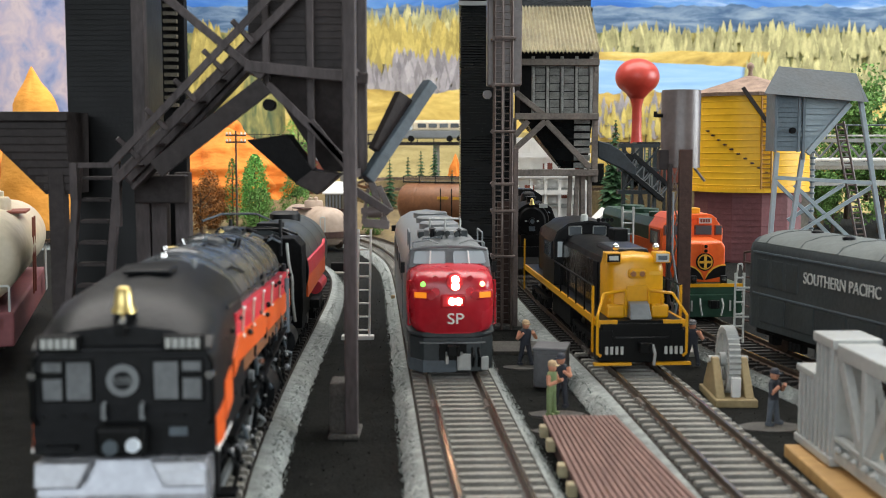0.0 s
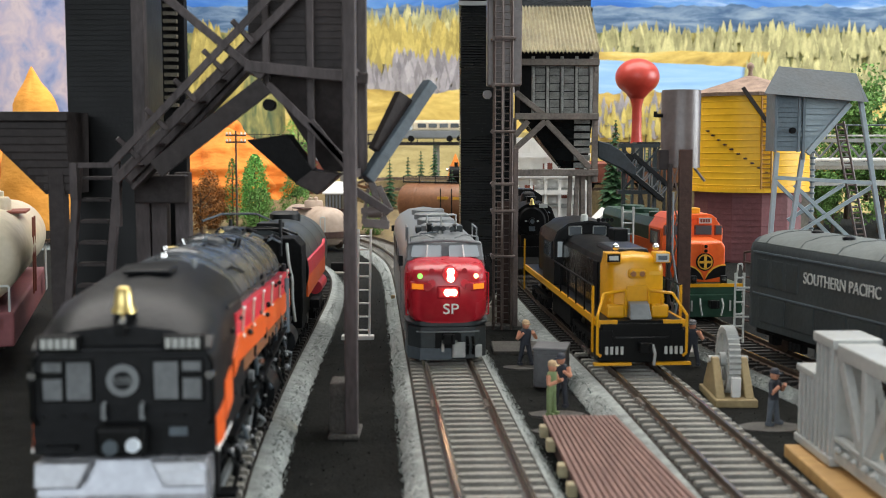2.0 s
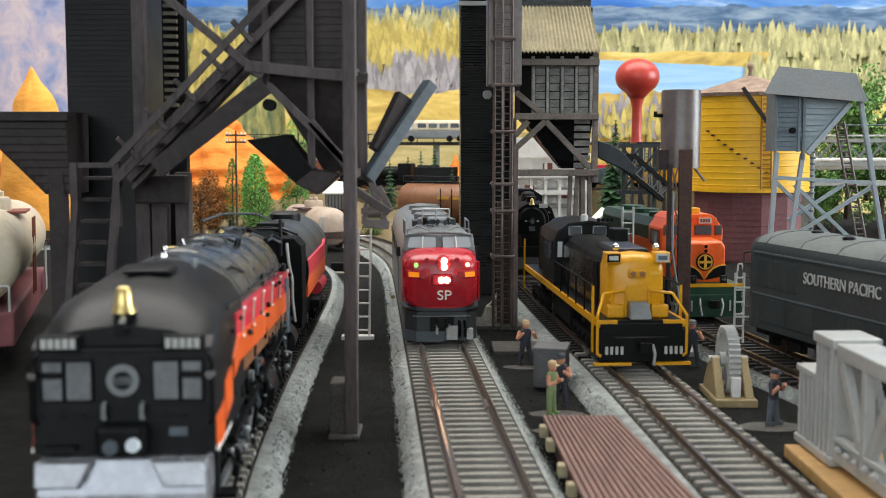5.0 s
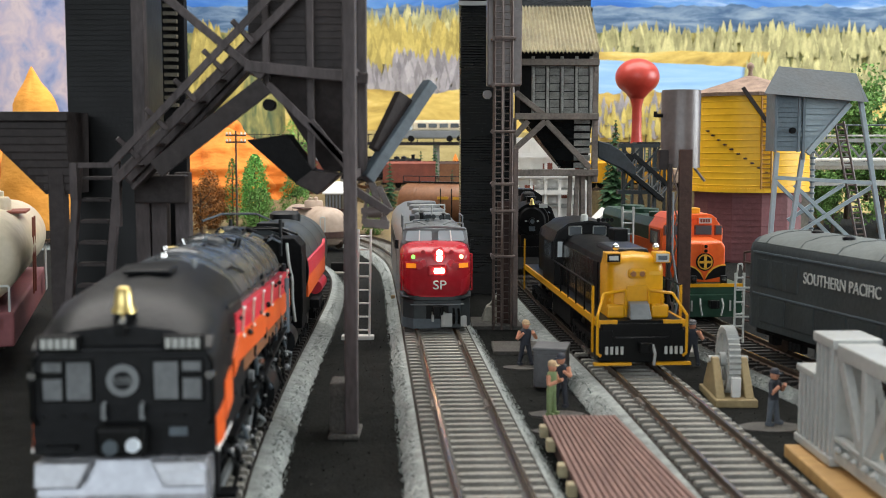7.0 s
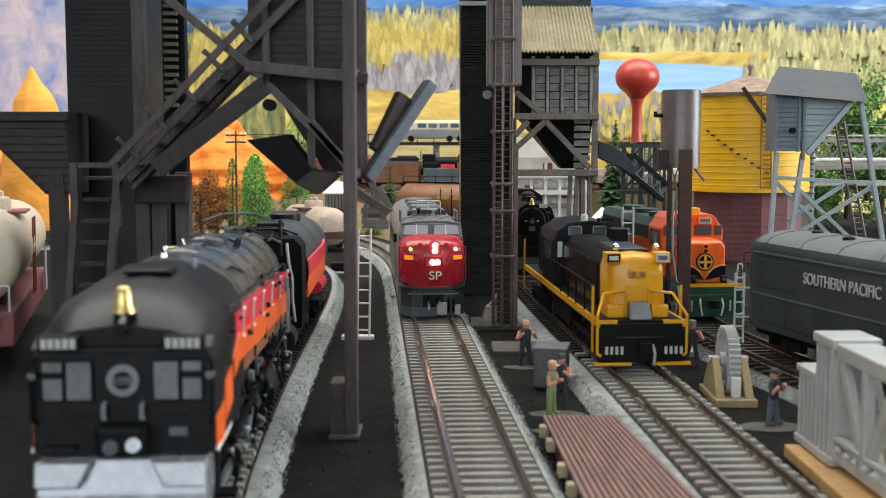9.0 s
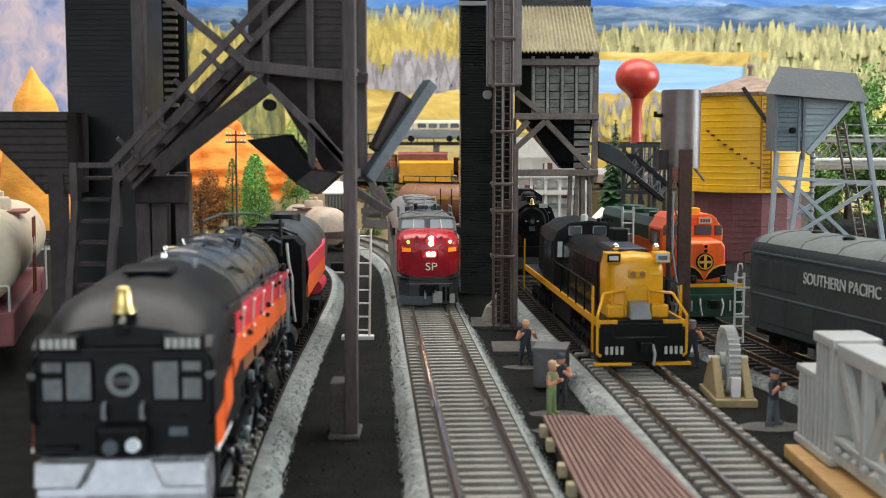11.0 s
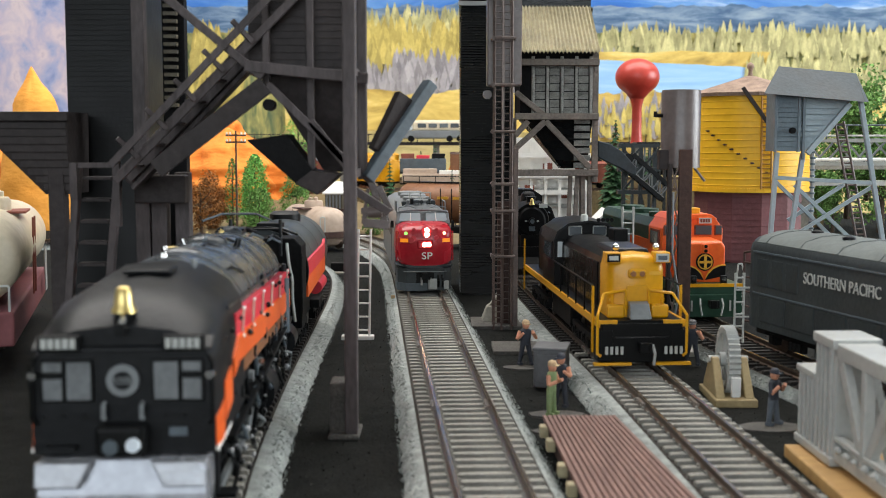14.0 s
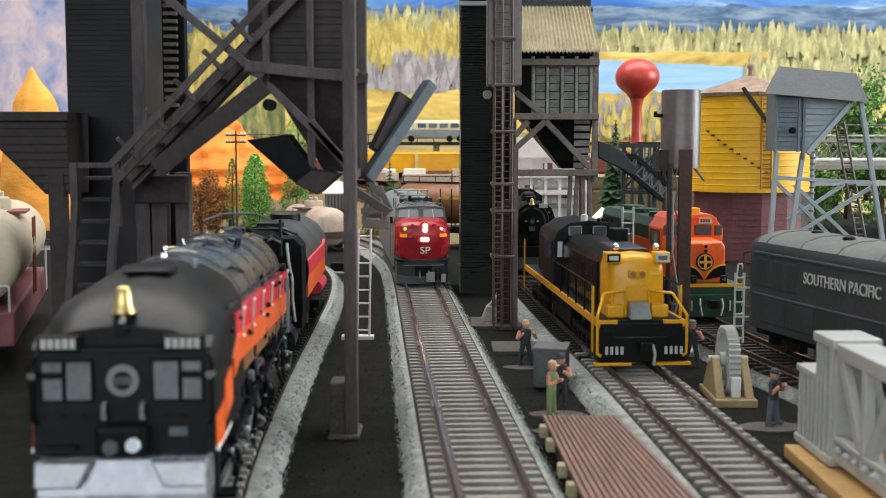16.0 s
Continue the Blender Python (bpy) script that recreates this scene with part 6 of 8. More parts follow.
part("corner_post", M().box(-28.3, -25.3, 12, 17, 78.9, 215), TIMBER, wt, bevel=0.4)
part("tie_beam", M().beam((-63.6, 2, 115.6), (-24.1, 2, 111.6), 3, 3.6), TIMBER, wt, "timber tie beam", bevel=0.3)
for p, q in (((-56.4, 109.8), (-30.2, 83.9)), ((-42.8, 98.1), (-30.2, 82.4)), ((-89.2, 137.9), (-57.9, 112.0)), ((-30.2, 76.8), (-17.3, 68.5))):
    part("brace", M().beam((p[0], 2, p[1]), (q[0], 2, q[1]), 2.2, 2.6), TIMBER, wt, "diagonal brace", bevel=0.3)
b = M()
clapboard(b, -63.5, -30.0, 10, 113.6, 215, 2.3, 0.55)
part("bin_siding", b, TOWER, wt, "fine dark horizontal siding")
# inclined conveyor gallery with stair rails
part("conveyor_gallery", M().beam((-108.6, 30, 77.9), (-42.0, 30, 144.9), 12, 6.5), TOWER, wt, "inclined conveyor gallery", bevel=0.4)
for dx_, dz_ in ((-2.4, 2.4), (2.4, -2.4)):
    part("gallery_flange", M().beam((-108.6 + dx_, 23, 77.9 + dz_), (-42.0 + dx_, 23, 144.9 + dz_), 2.2, 1.5), TIMBER, wt, "grey gallery flange", bevel=0.2)
for k in range(9):
    u = (k + 0.5) / 9
    part("stair_tread", M().box(-107 + 64 * u - 2, -107 + 64 * u + 2, 7, 21, 79.4 + 64 * u, 80.2 + 64 * u), TIMBER, wt)
for off in (0, 16):
    part("stair_rail", M().beam((-107.0, 6 + off, 78.6), (-42.3, 6 + off, 143.3), 1.8, 2.6), TIMBER, wt, "inclined handrail beam", bevel=0.2)
part("stair_rail", M().beam((-106.8, 0, 84.0), (-50.9, 0, 141.6), 1.6, 2.2), TIMBER, wt)
part("gallery_beam", M().beam((-92.6, 2, 82.6), (-57.0, 2, 109.6), 2.5, 6), TOWER, wt, "inclined gallery beam")
for k in range(5):
    u = k / 5
    x, z = -101.4 + u * (-54.5 - -101.4), 88.0 + u * (134.5 - 88.0)
    part("rail_stanchion", M().beam((x - 3.2, 0, z + 4.6), (x + 2.6, 3, z - 1.8), 1.3, 1.5), TIMBER, wt)
# chutes over the tracks
ch = M().loft([[(-63.8, y, 92.0) for y in (4, 20)] + [(-50.6, y, 93.8) for y in (20, 4)], [(-48.0, y, 78.0) for y in (4, 20)] + [(-42.2, y, 81.7) for y in (20, 4)]])
part("coal_chute", ch, PITCH, wt, "black folded coal chute", bevel=0.4)
ch = M().loft([[(-48.1, y, 78.0) for y in (2, 22)] + [(-42.5, y, 82.2) for y in (22, 2)], [(-40.8, y, 74.2) for y in (2, 22)] + [(-33.5, y, 80.8) for y in (22, 2)]])
part("coal_chute", ch, TOWER, wt, "dark chute elbow", bevel=0.4)
part("chute_arm", M().beam((-25.5, 12, 78.9), (-4.3, 26, 111.3), 5, 4), SLATE, wt, "raised grey chute arm", bevel=0.4)
part("chute_arm", M().beam((-22.0, 16, 87.9), (-13.2, 22, 106.9), 3.5, 6), TOWER, wt, bevel=0.3)
for pa, pb, w in (((-24.6, 14, 80.0), (-19.0, 14, 63.0), 1.8), ((-27.4, 14, 68.4), (-17.8, 14, 68.8), 1.6), ((-21.6, 14, 76.6), (-17.4, 14, 68.0), 1.6), ((-26.6, 14, 64.4), (-18.0, 14, 63.6), 2.2), ((-25.0, 14, 76.0), (-26.8, 14, 64.0), 1.2), ((-22.2, 14, 72.8), (-26.4, 14, 66.0), 1.2)):
    part("weight_arm", M().beam(pa, pb, w, w * 1.3), UMBER, wt, "hinged counterweight linkage", bevel=0.2)
part("counterweight", M().rod((-25.0, 12, 68.0), (-20.4, 12, 68.2), 1.9, n=14), UMBER, wt, "small counterweight roller", smooth=40)
part("pulley", M().rod((-55.9, 0, 103.2), (-55.9, 6, 103.2), 1.9, n=14), PITCH, wt)
single("post_footing", M().box(-35.4, -27.8, 353, 364, -0.4, 16.8).box(-35.6, -25.8, 348.4, 364.4, -0.4, 1.4), STONE, "dark stone footing block under the tower post", "footing", bevel=0.8, group="footings")
for z in (80.0, 112.0, 150.0, 196.0):
    part("post_bracket", M().box(-29.6, -27.2, -18, 12, z, z + 2.6), TIMBER, wt, "short timber bracket", bevel=0.2)
# receiving hopper and stairs
hx0, hx1 = -176.6, -139.3
part("receiving_hopper", M().loft([[(hx0, 58, 102.4), (hx1, 58, 102.4), (hx1, 84, 102.4), (hx0, 84, 102.4)], [(-167.3, 58, 91.2), (hx1, 58, 91.2), (hx1, 84, 91.2), (-167.3, 84, 91.2)], [(-149.3, 62, 71.7), (hx1, 62, 71.7), (hx1, 82, 71.7), (-149.3, 82, 71.7)]]), TOWER, wt, "dark receiving hopper")
for k in range(9):
    z = 73.0 + k * 2.9
    xl = -149.3 - (z - 71.7) * 0.925
    yf = 62.0 - 4.0 * min(1.0, (z - 71.7) / 19.5)
    part("hopper_board", M().box(xl + 0.6, -139.6, yf - 0.5, yf + 0.6, z, z + 2.5), TOWER, wt, bevel=0.2)
part("hopper_rim", M().box(hx0, hx1 + 1, 55.5, 58, 98.9, 102.4), TOWER, wt, bevel=0.3)
part("hopper_leg", M().box(-147.8, -141.9, 60, 66, 0, 91.6), TOWER, wt, "dark hopper leg", bevel=0.4)
sl = thing("stair", "grey-brown steep stair beside the tower", "stair", 0, 400, 0)
for xa, xb in ((-126.2, -133.1), (-112.1, -120.0)):
    part("stringer", M().beam((xa, 0, 82.5), (xb, -2, 0), 2.6, 3.6), TIMBER, sl, "stair stringer", bevel=0.3)
for k in range(11):
    u = (k + 0.5) / 11
    z = 82.5 * (1 - u)
    xa, xb = -126.2 - 6.9 * u, -112.1 - 7.8 * u
    part("tread", M().box(xa + 2, xb - 2, -1, 5, z - 0.5, z + 0.6), TOWER, sl, bevel=0.2)
part("post", M().box(-113.3, -111.0, -4, -1, 62.3, 84.8), TIMBER, sl)
part("post", M().box(-128.0, -125.5, -4, -1, 72.1, 84.2), TIMBER, sl)
part("top_rail", M().box(-125.9, -111.2, -3, -1, 82.5, 84.2), TIMBER, sl)
for xa, xb in ((-111.5, -106.4), (-105.8, -100.2), (-97.2, -92.0)):
    part("tower_leg", M().box(xa, xb, 46, 52, 0, 80.3), TIMBER, wt, "dark tower leg", bevel=0.4)
part("pump_box", M().box(-109.3, -91.2, 36, 44, 69.6, 79.6), TOWER, wt, bevel=0.6)

# white ladder by the near track
ll = thing("ladder", "white metal ladder on a pale base plate", "ladder", -39.6, 529.8, 0)
part("base_plate", M().box(-7.5, 7.5, -2, 3.5, -0.4, 1.6), WHITE, ll, bevel=0.3)
ladder(ll, (2.6, 0, 1), (3.6, 0, 51), 5.6, 8, WHITE, 0.6, "ladder_frame")

# ---- tanks and towers on the right ----
bl = thing("water_tower", "round red water tower on a slim stem", "water tower", 183.5, 1100, 0, group="water towers")
R = 20.8
part("stem", M().turn(0, 0, [(6.2, 88.8), (5.2, 93.1), (4.6, 101.6), (4.6, 122.9), (7.0, 132.4)], 24), BALLRED, bl, "red stem", smooth=60)
prof = [(6.2, 130.3), (11, 136.1)] + [(R * math.cos(a), 151.0 + 17.5 * math.sin(a)) for a in [radians(d) for d in range(-35, 86, 10)]] + [(0.6, 151.0 + 17.6)]
part("bulb", M().turn(0, 0, prof, 40), BALLRED, bl, "glossy red tank bulb", smooth=70)

dkk = thing("loading_dock", "dark steel loading dock under the red water tower", "loading dock", 186.0, 1100, 0)
part("deck", M().box(-24, 24, -16, 20, 86.7, 88.8), SATIN, dkk, "dark deck")
for x in (-22, -8, 8, 22):
    part("post", M().box(x - 1.3, x + 1.3, -15, -12, -1, 86.7), DARKGREY, dkk)
for x0_, x1_ in ((-22, -8), (8, -8), (8, 22)):
    part("brace", M().beam((x0_, -13.5, 4), (x1_, -13.5, 85.6), 1.4), DARKGREY, dkk)

sp = thing("standpipe", "brown metal standpipe tank on a steel column", "standpipe", 102.4, 500, 0)
part("tank", M().turn(0, 0, [(8.4, 80.1), (8.4, 112.3), (8.0, 113.3), (0.5, 113.5)], 36), UMBER, sp, "brown cylindrical tank", smooth=40)
part("column", M().box(-2.4, 3.2, -11, -8.5, 0, 88.0), RUSTY, sp, "rust-brown column", bevel=0.3)
part("column", M().box(-6.6, -5.2, -10, -6, 0, 82), TOWER, sp, "dark channel column", bevel=0.2)
for k in range(7):
    z = 4 + k * 11.0
    part("lacing", M().beam((-5.6, -9.6, z), (-2.6, -9.6, z + 11.0), 0.6).beam((-2.6, -9.2, z), (-5.6, -9.2, z + 11.0), 0.6), MAST, sp, "crossed lacing bars")

part("bracket", M().box(-10, -6, -6, 0, 79.3, 87.9), TOWER, sp, bevel=0.4)
part("tap", M().rod((-8.4, -2, 102.4), (-11.5, -3, 102.4), 0.9, n=8).rod((-11.5, -3, 101.7), (-11.5, -3, 104.1), 0.8, n=8), BLACK, sp)
part("pipe", M().pipe([(5, -6, 80.1), (9, -8, 74.5)], 0.6), UMBER, sp)
part("pipe", M().pipe([(-6, -12, 4), (-2, -12.4, 26), (-5, -12, 44), (-5, -12, 70)], 0.5), MIDGREY, sp)
part("base", M().box(-9, 10, -14, 8, -0.4, 2), CONCRETE, sp, bevel=0.4)

yt = thing("water_tank", "yellow board water tank with brown shingle roof", "water tank", 237.4, 900, 0, group="water towers")
r0 = 45.0
part("tank", M().turn(0, 0, [(r0 * 1.03, 56.0), (r0 * 0.97, 126.0)], 48), TANKYELLOW, yt, "yellow board tank wall", smooth=30)
for k in range(15):
    z = 57.8 + k * 4.8
    rr_ = r0 * (1.03 - 0.06 * (k * 4.8 + 2) / 71.0)
    part("hoop", M().turn(0, 0, [(rr_, z), (rr_ + 0.35, z + 0.2), (rr_ + 0.35, z + 0.6), (rr_, z + 0.8)], 48, caps=False), TANKYELLOW, yt)
part("tank_rim", M().turn(0, 0, [(r0 * 1.05, 53.0), (r0 * 1.05, 56.0), (1, 56.0)], 48), TANKYELLOW, yt)
n = 10
part("roof", M().loft([[(r * math.cos(2 * math.pi * (i + 0.3) / n), r * math.sin(2 * math.pi * (i + 0.3) / n), z) for i in range(n)] for r, z in ((r0 * 1.06, 124.7), (r0 * 1.08, 127.3), (6, 140.2), (3.0, 141.1))]), SHINGLE, yt, "brown shingle conical roof")
part("finial", M().turn(0, 0, [(2.6, 139.8), (1.5, 144.1), (1.6, 145.9), (3.0, 148.0), (2.4, 150.2), (0.3, 151.5)], 14), SHINGLE, yt, smooth=60)
for k in range(11):
    a = radians(-146 + k * 6.4)
    part("dark_mark", M().ball((r0 * 1.015 * math.cos(a), r0 * 1.015 * math.sin(a), 98.7 - k * 3.4), 1.7, 8, 0.42), RUSTY, yt)
ladder(yt, (238.7 - 237.4, -47, 55.7), (238.7 - 237.4 - 1, -47, 123.5), 7.5, 20, AMBER, 0.8, label="amber-brown tank ladder")
sp_ = M().beam((219.5 - 237.4, -48, 130.2), (247.0 - 237.4, -50, 92.0), 2.6)
part("spout", sp_, TOWER, yt, "dark swinging spout")
rb = 41.0
part("base_house", M().turn(0, 0, [(rb, 0), (rb, 53.0)], 12), MAROON, yt, "maroon base house")
for k in range(12):
    z = 2 + k * 4.3
    part("base_board", M().turn(0, 0, [(rb, z), (rb + 0.7, z), (rb + 0.1, z + 4.0)], 12, caps=False), MAROON, yt)

sh = thing("sand_tower", "grey sand house on pale blue-grey steel legs", "sand tower", 0, 620, 0)
part("house", M().box(177.0, 191.2, 0, 16, 86.0, 116.9), HOUSEGREY, sh, "slate grey board house")
for k in range(12):
    z = 86.2 + k * 2.55
    part("house_board", M().loft([[(177.2, 0, z), (177.2, -0.9, z), (177.2, -0.2, z + 2.4), (177.2, 0, z + 2.4)], [(189.4, 0, z), (189.4, -0.9, z), (189.4, -0.2, z + 2.4), (189.4, 0, z + 2.4)]]), HOUSEGREY, sh)
for x in (176.8, 189.2, 191.8):
    part("corner_board", M().box(x, x + 1.5, -1.4, 0.4, 85.6 - (4 if x > 190 else 0), 116.8), HOUSEGREY, sh, bevel=0.2)
part("spout_socket", M().rod((186.0, -1, 97.0), (186.0, -4, 97.0), 1.6, n=12), PITCH, sh, smooth=40)
b = M().loft([[(x, 4, z) for x, z in ((192.6, 116.7), (220.8, 114.9), (194.9, 85.9), (193.4, 85.9))], [(x, 34, z) for x, z in ((192.6, 116.7), (220.8, 114.9), (194.9, 85.9), (193.4, 85.9))]])
part("bin", b, PALEBLUE, sh, "pale blue-grey sloping bin")
for k in range(10):
    z = 87.8 + k * 3.0
    w = (k * 3.0 + 3) / 32.0
    part("bin_board", M().box(191.8, 193.0 + 27.5 * w, 2.8, 4, z, z + 2.2), PALEBLUE, sh)
part("roof", M().loft([[(168.8, -8, 116.3), (181.9, 12, 131.9), (195.1, 32, 117.9)], [(222.5, -8, 111.8), (224.0, 12, 128.0), (238.9, 32, 113.1)]]), ROOFGREY, sh, "dark grey gable roof", bevel=0.3)
legs = [((193.3, 84.7), (182.3, 0)), ((179.4, 85.3), (174.3, 0)), ((223.1, 114.2), (244.3, 0)), ((217.7, 111.2), (194.9, 84.7))]
for p, q in legs:
    part("leg", M().beam((p[0], 2, p[1]), (q[0], 0, q[1]), 2.4, 2.8), PALEBLUE, sh, "pale steel leg", bevel=0.3)
for k, (p, q) in enumerate((((177.5, 71.9), (230.4, 68.9)), ((192.7, 42.1), (231.3, 66.7)), ((190.3, 67.6), (226.2, 34.1)), ((180.0, 70.1), (212.8, 38.4)), ((188.5, 48.2), (218.3, 67.6)))):
    part("brace", M().beam((p[0], 1 + 2.2 * k, p[1]), (q[0], 1 + 2.2 * k, q[1]), 1.7, 2.0), PALEBLUE, sh, "pale cross brace", bevel=0.2)
ladder(sh, (233.2, 20, 35.0), (218.4, 20, 102.2), 5.0, 22, MAST, 0.7)
part("sand_hose", M().pipe([(201.4, 12, 92), (202.0, 12, 70), (202.0, 12, 38)], 1.1, 8), LIGHTGREY, sh, "pale ringed sand hose")
for k in range(16):
    part("hose_ring", M().rod((202.0, 12, 40 + k * 3.2), (202.0, 12, 41 + k * 3.2), 1.5, n=8), HOUSEGREY, sh)

# ---- small things in the yard ----


def figure(label, x, y, rz, cloth, shirt, arm=0.4, cap=DENIM, bare=False):
    b = M()
    b.m = 0
    for s in (-1, 1):
        b.rod((s * (1.9 + 0.8 * arm), -0.6 * s * arm, 0.5), (s * 1.2, 0.2, 9.8), 0.95, 1.35, 8)
        b.box(s * (1.9 + 0.8 * arm) - 0.9, s * (1.9 + 0.8 * arm) + 0.9, -2.0 - 0.6 * s * arm, 1.1 - 0.6 * s * arm, 0, 1.1)
    b.m = 1
    b.loft([[(w * math.cos(a), d * math.sin(a), z) for a in [2 * math.pi * i / 10 for i in range(10)]] for w, d, z in ((2.7, 1.7, 9.2), (2.6, 1.7, 11), (3.0, 1.9, 14), (3.1, 1.7, 15.6), (1.2, 1.0, 16.6))])
    for s in (-1, 1):
        e = (s * (4.3 + 0.6 * arm), -0.6 - arm * 0.6, 12.0)
        b.m = 2 if bare else 1
        b.rod((s * 3.1, 0, 15.2), e, 0.95, 0.85, 8)
        b.m = 2
        b.rod(e, (s * 2.6, -3.4, 12.6 + arm * 2), 0.75, 0.7, 8)
        b.m = 1
    b.m = 2
    b.ball((0, -0.2, 18.0), 1.75, 10, 1.2)
    b.m = 3
    b.turn(0, -0.2, [(1.9, 18.6), (1.85, 19.6), (1.2, 20.4), (0.2, 20.6)], 10)
    b.box(-1.5, 1.5, -2.9, -1.2, 18.5, 18.9)
    b.v = [(0.84 * v[0], 0.84 * v[1], 0.9 * v[2]) for v in b.v]
    return single("figurine", b, [cloth, shirt, SKIN, cap], label, "figurine", group="yard figurines", smooth=45, x=x, y=y, z=0.7, rz=rz)


for label, x, y, rz, c, s, arm, cap, bare in (
        ("small painted worker figurine in green overalls", 36.2, 378.1, 60, OVERALL, OVERALL, 0.3, SHIRT, True),
        ("small painted worker figurine in dark clothes", 40.6, 391.2, -30, DENIM, DENIM, 0.8, DENIM, True),
        ("small painted figurine in dark clothes on a pale base", 33.7, 465.2, 20, DENIM, DENIM, 1.2, SHIRT, True),
        ("small painted figurine in dark overalls with raised hand", 101.7, 465.2, -20, DENIM, DENIM, 1.6, BOXGREY, True),
        ("small painted walking figurine in dark clothes on a clear base", 106.4, 365.2, 50, GREYCLOTH, DENIM, 1.0, DENIM, False)):
    figure(label, x, y, rz, c, s, arm, cap, bare)
for k, (x, y, r) in enumerate(((32.4, 460.5, 8), (38.1, 380.5, 9), (105.8, 363.0, 11), (34.1, 357.9, 6))):
    single("ground_plate", M().loft([[(r * math.cos(a + k) * 1.1, r * 0.6 * math.sin(a + k), z) for a in [2 * math.pi * i / 7 for i in range(7)]] for z in (-0.3, 0.5)]), STONE, "thin dark grey plate lying on the ground", "plate", x=x, y=y, group="ground plates")

bx = thing("relay_box", "grey metal equipment box on the ground", "equipment box", 39.3, 420.1, 0, -12)
part("case", M().box(-6, 6, 0, 14, 0.6, 14.5), BOXGREY, bx, bevel=0.6)
part("lid", M().box(-6.4, 6.4, -0.4, 14.4, 14.4, 15.6), BOXGREY, bx, bevel=0.4)
part("door", M().box(-4.8, 4.8, -0.5, 0.1, 2.4, 13), BOXGREY, bx, bevel=0.2)
part("foot", M().box(-5, 5, 1, 13, -0.4, 0.8), BLACK, bx)

dk = thing("plank_platform", "red-brown plank loading platform on cream blocks", "platform", 0, 0, 0)
n = 16
for k in range(n):
    u0, u1 = k / n, (k + 0.68) / n
    xa0, xa1 = 30.5 + 22.5 * u0, 30.5 + 22.5 * u1
    xb0, xb1 = 35.5 + 31.0 * u0, 35.5 + 31.0 * u1
    part("plank", M().loft([[(xa0, 346, 7.2), (xa1, 346, 7.2), (xa1, 346, 8.4), (xa0, 346, 8.4)], [(xb0, 190, 7.2), (xb1, 190, 7.2), (xb1, 190, 8.4), (xb0, 190, 8.4)]]), DECK, dk)
part("underframe", M().loft([[(31.5, 344, 2), (51, 344, 2), (51, 344, 7), (31.5, 344, 7)], [(36.5, 190, 2), (65, 190, 2), (65, 190, 7), (36.5, 190, 7)]]), DECKDARK, dk, "dark underframe")
for y in (338, 322, 297, 280):
    x = 30.2 + (346 - y) * 0.032
    part("stake_pocket", M().box(x - 1.6, x + 1.0, y - 2, y + 2, 3.8, 7.2), OLDCREAM, dk, "cream stake pocket", bevel=0.4)
for y in (330, 210):
    part("block", M().box(36, 54, y - 3, y + 3, -0.4, 2.2), DECKDARK, dk)

wn = thing("gear_wheel", "grey gear wheel standing in a sandy cast frame", "winch", 101.7, 396.3, 0, -1)
part("base", M().box(-7.4, 7.4, -4, 24, -0.4, 2.4), SANDY, wn, bevel=0.4)
for x in (-5.0, 5.0):
    part("side_frame", M().loft([[(x - 1.6, -2, 2.4), (x + 1.6, -2, 2.4), (x + 1.6, 22, 2.4), (x - 1.6, 22, 2.4)], [(x - 1.3, 8, 15), (x + 1.3, 8, 15), (x + 1.3, 13, 15), (x - 1.3, 13, 15)]]), SANDY, wn, bevel=0.4)
g = M()
N = 36
for rr0, rr1 in ((9.4, 11.2),):
    ring = []
    for i in range(N * 2):
        a = 2 * math.pi * i / (N * 2)
        ro = rr1 + (0.9 if i % 2 else 0)
        ring.append([(xx, 11 + rad * math.cos(a), 14 + rad * math.sin(a)) for xx, rad in ((-2, rr0), (2, rr0), (2, ro), (-2, ro))])
    ring.append(ring[0])
    g.loft(ring, caps=False)
gr = part("gear", g, LIGHTGREY, wn, "pale grey toothed wheel")
for i in range(6):
    a = math.pi * i / 3
    part("spoke", M().beam((0, 11, 14), (0, 11 + 9.8 * math.cos(a), 14 + 9.8 * math.sin(a)), 2.0, 1.6), LIGHTGREY, gr)
part("hub", M().rod((-3, 11, 14), (3, 11, 14), 2.6, n=14), LIGHTGREY, gr, smooth=40)
part("axle", M().rod((-7, 11, 14), (7, 11, 14), 1.3, n=10), LIGHTGREY, wn)
part("brake_shoe", M().box(-1.6, 1.6, -3, -1.6, 3, 10), WHITE, wn, bevel=0.3)

gf = thing("bridge_end_frame", "pale grey plastic bridge portal on a tan wooden base", "bridge frame", 0, 0, 0)
part("base", M().box(99.8, 126, 236, 331, -0.4, 3.4), TAN, gf, "tan wooden base", bevel=0.5)
A, B = Vector((104.6, 333, 0)), Vector((107.4, 239, 0))
dirv = (B - A).normalized()
nrm = Vector((-dirv.y, dirv.x, 0))


def gpost(u, w, z0, z1, d, name="upright", lift=0.0):
    c = A + dirv * u
    e = c + dirv * w
    ring = [c - nrm * lift, e - nrm * lift, e + nrm * d, c + nrm * d]
    return part(name, M().loft([[(v.x, v.y, z) for v in ring] for z in (z0, z1)]), LIGHTGREY, gf, "pale grey moulded " + name, bevel=0.4)


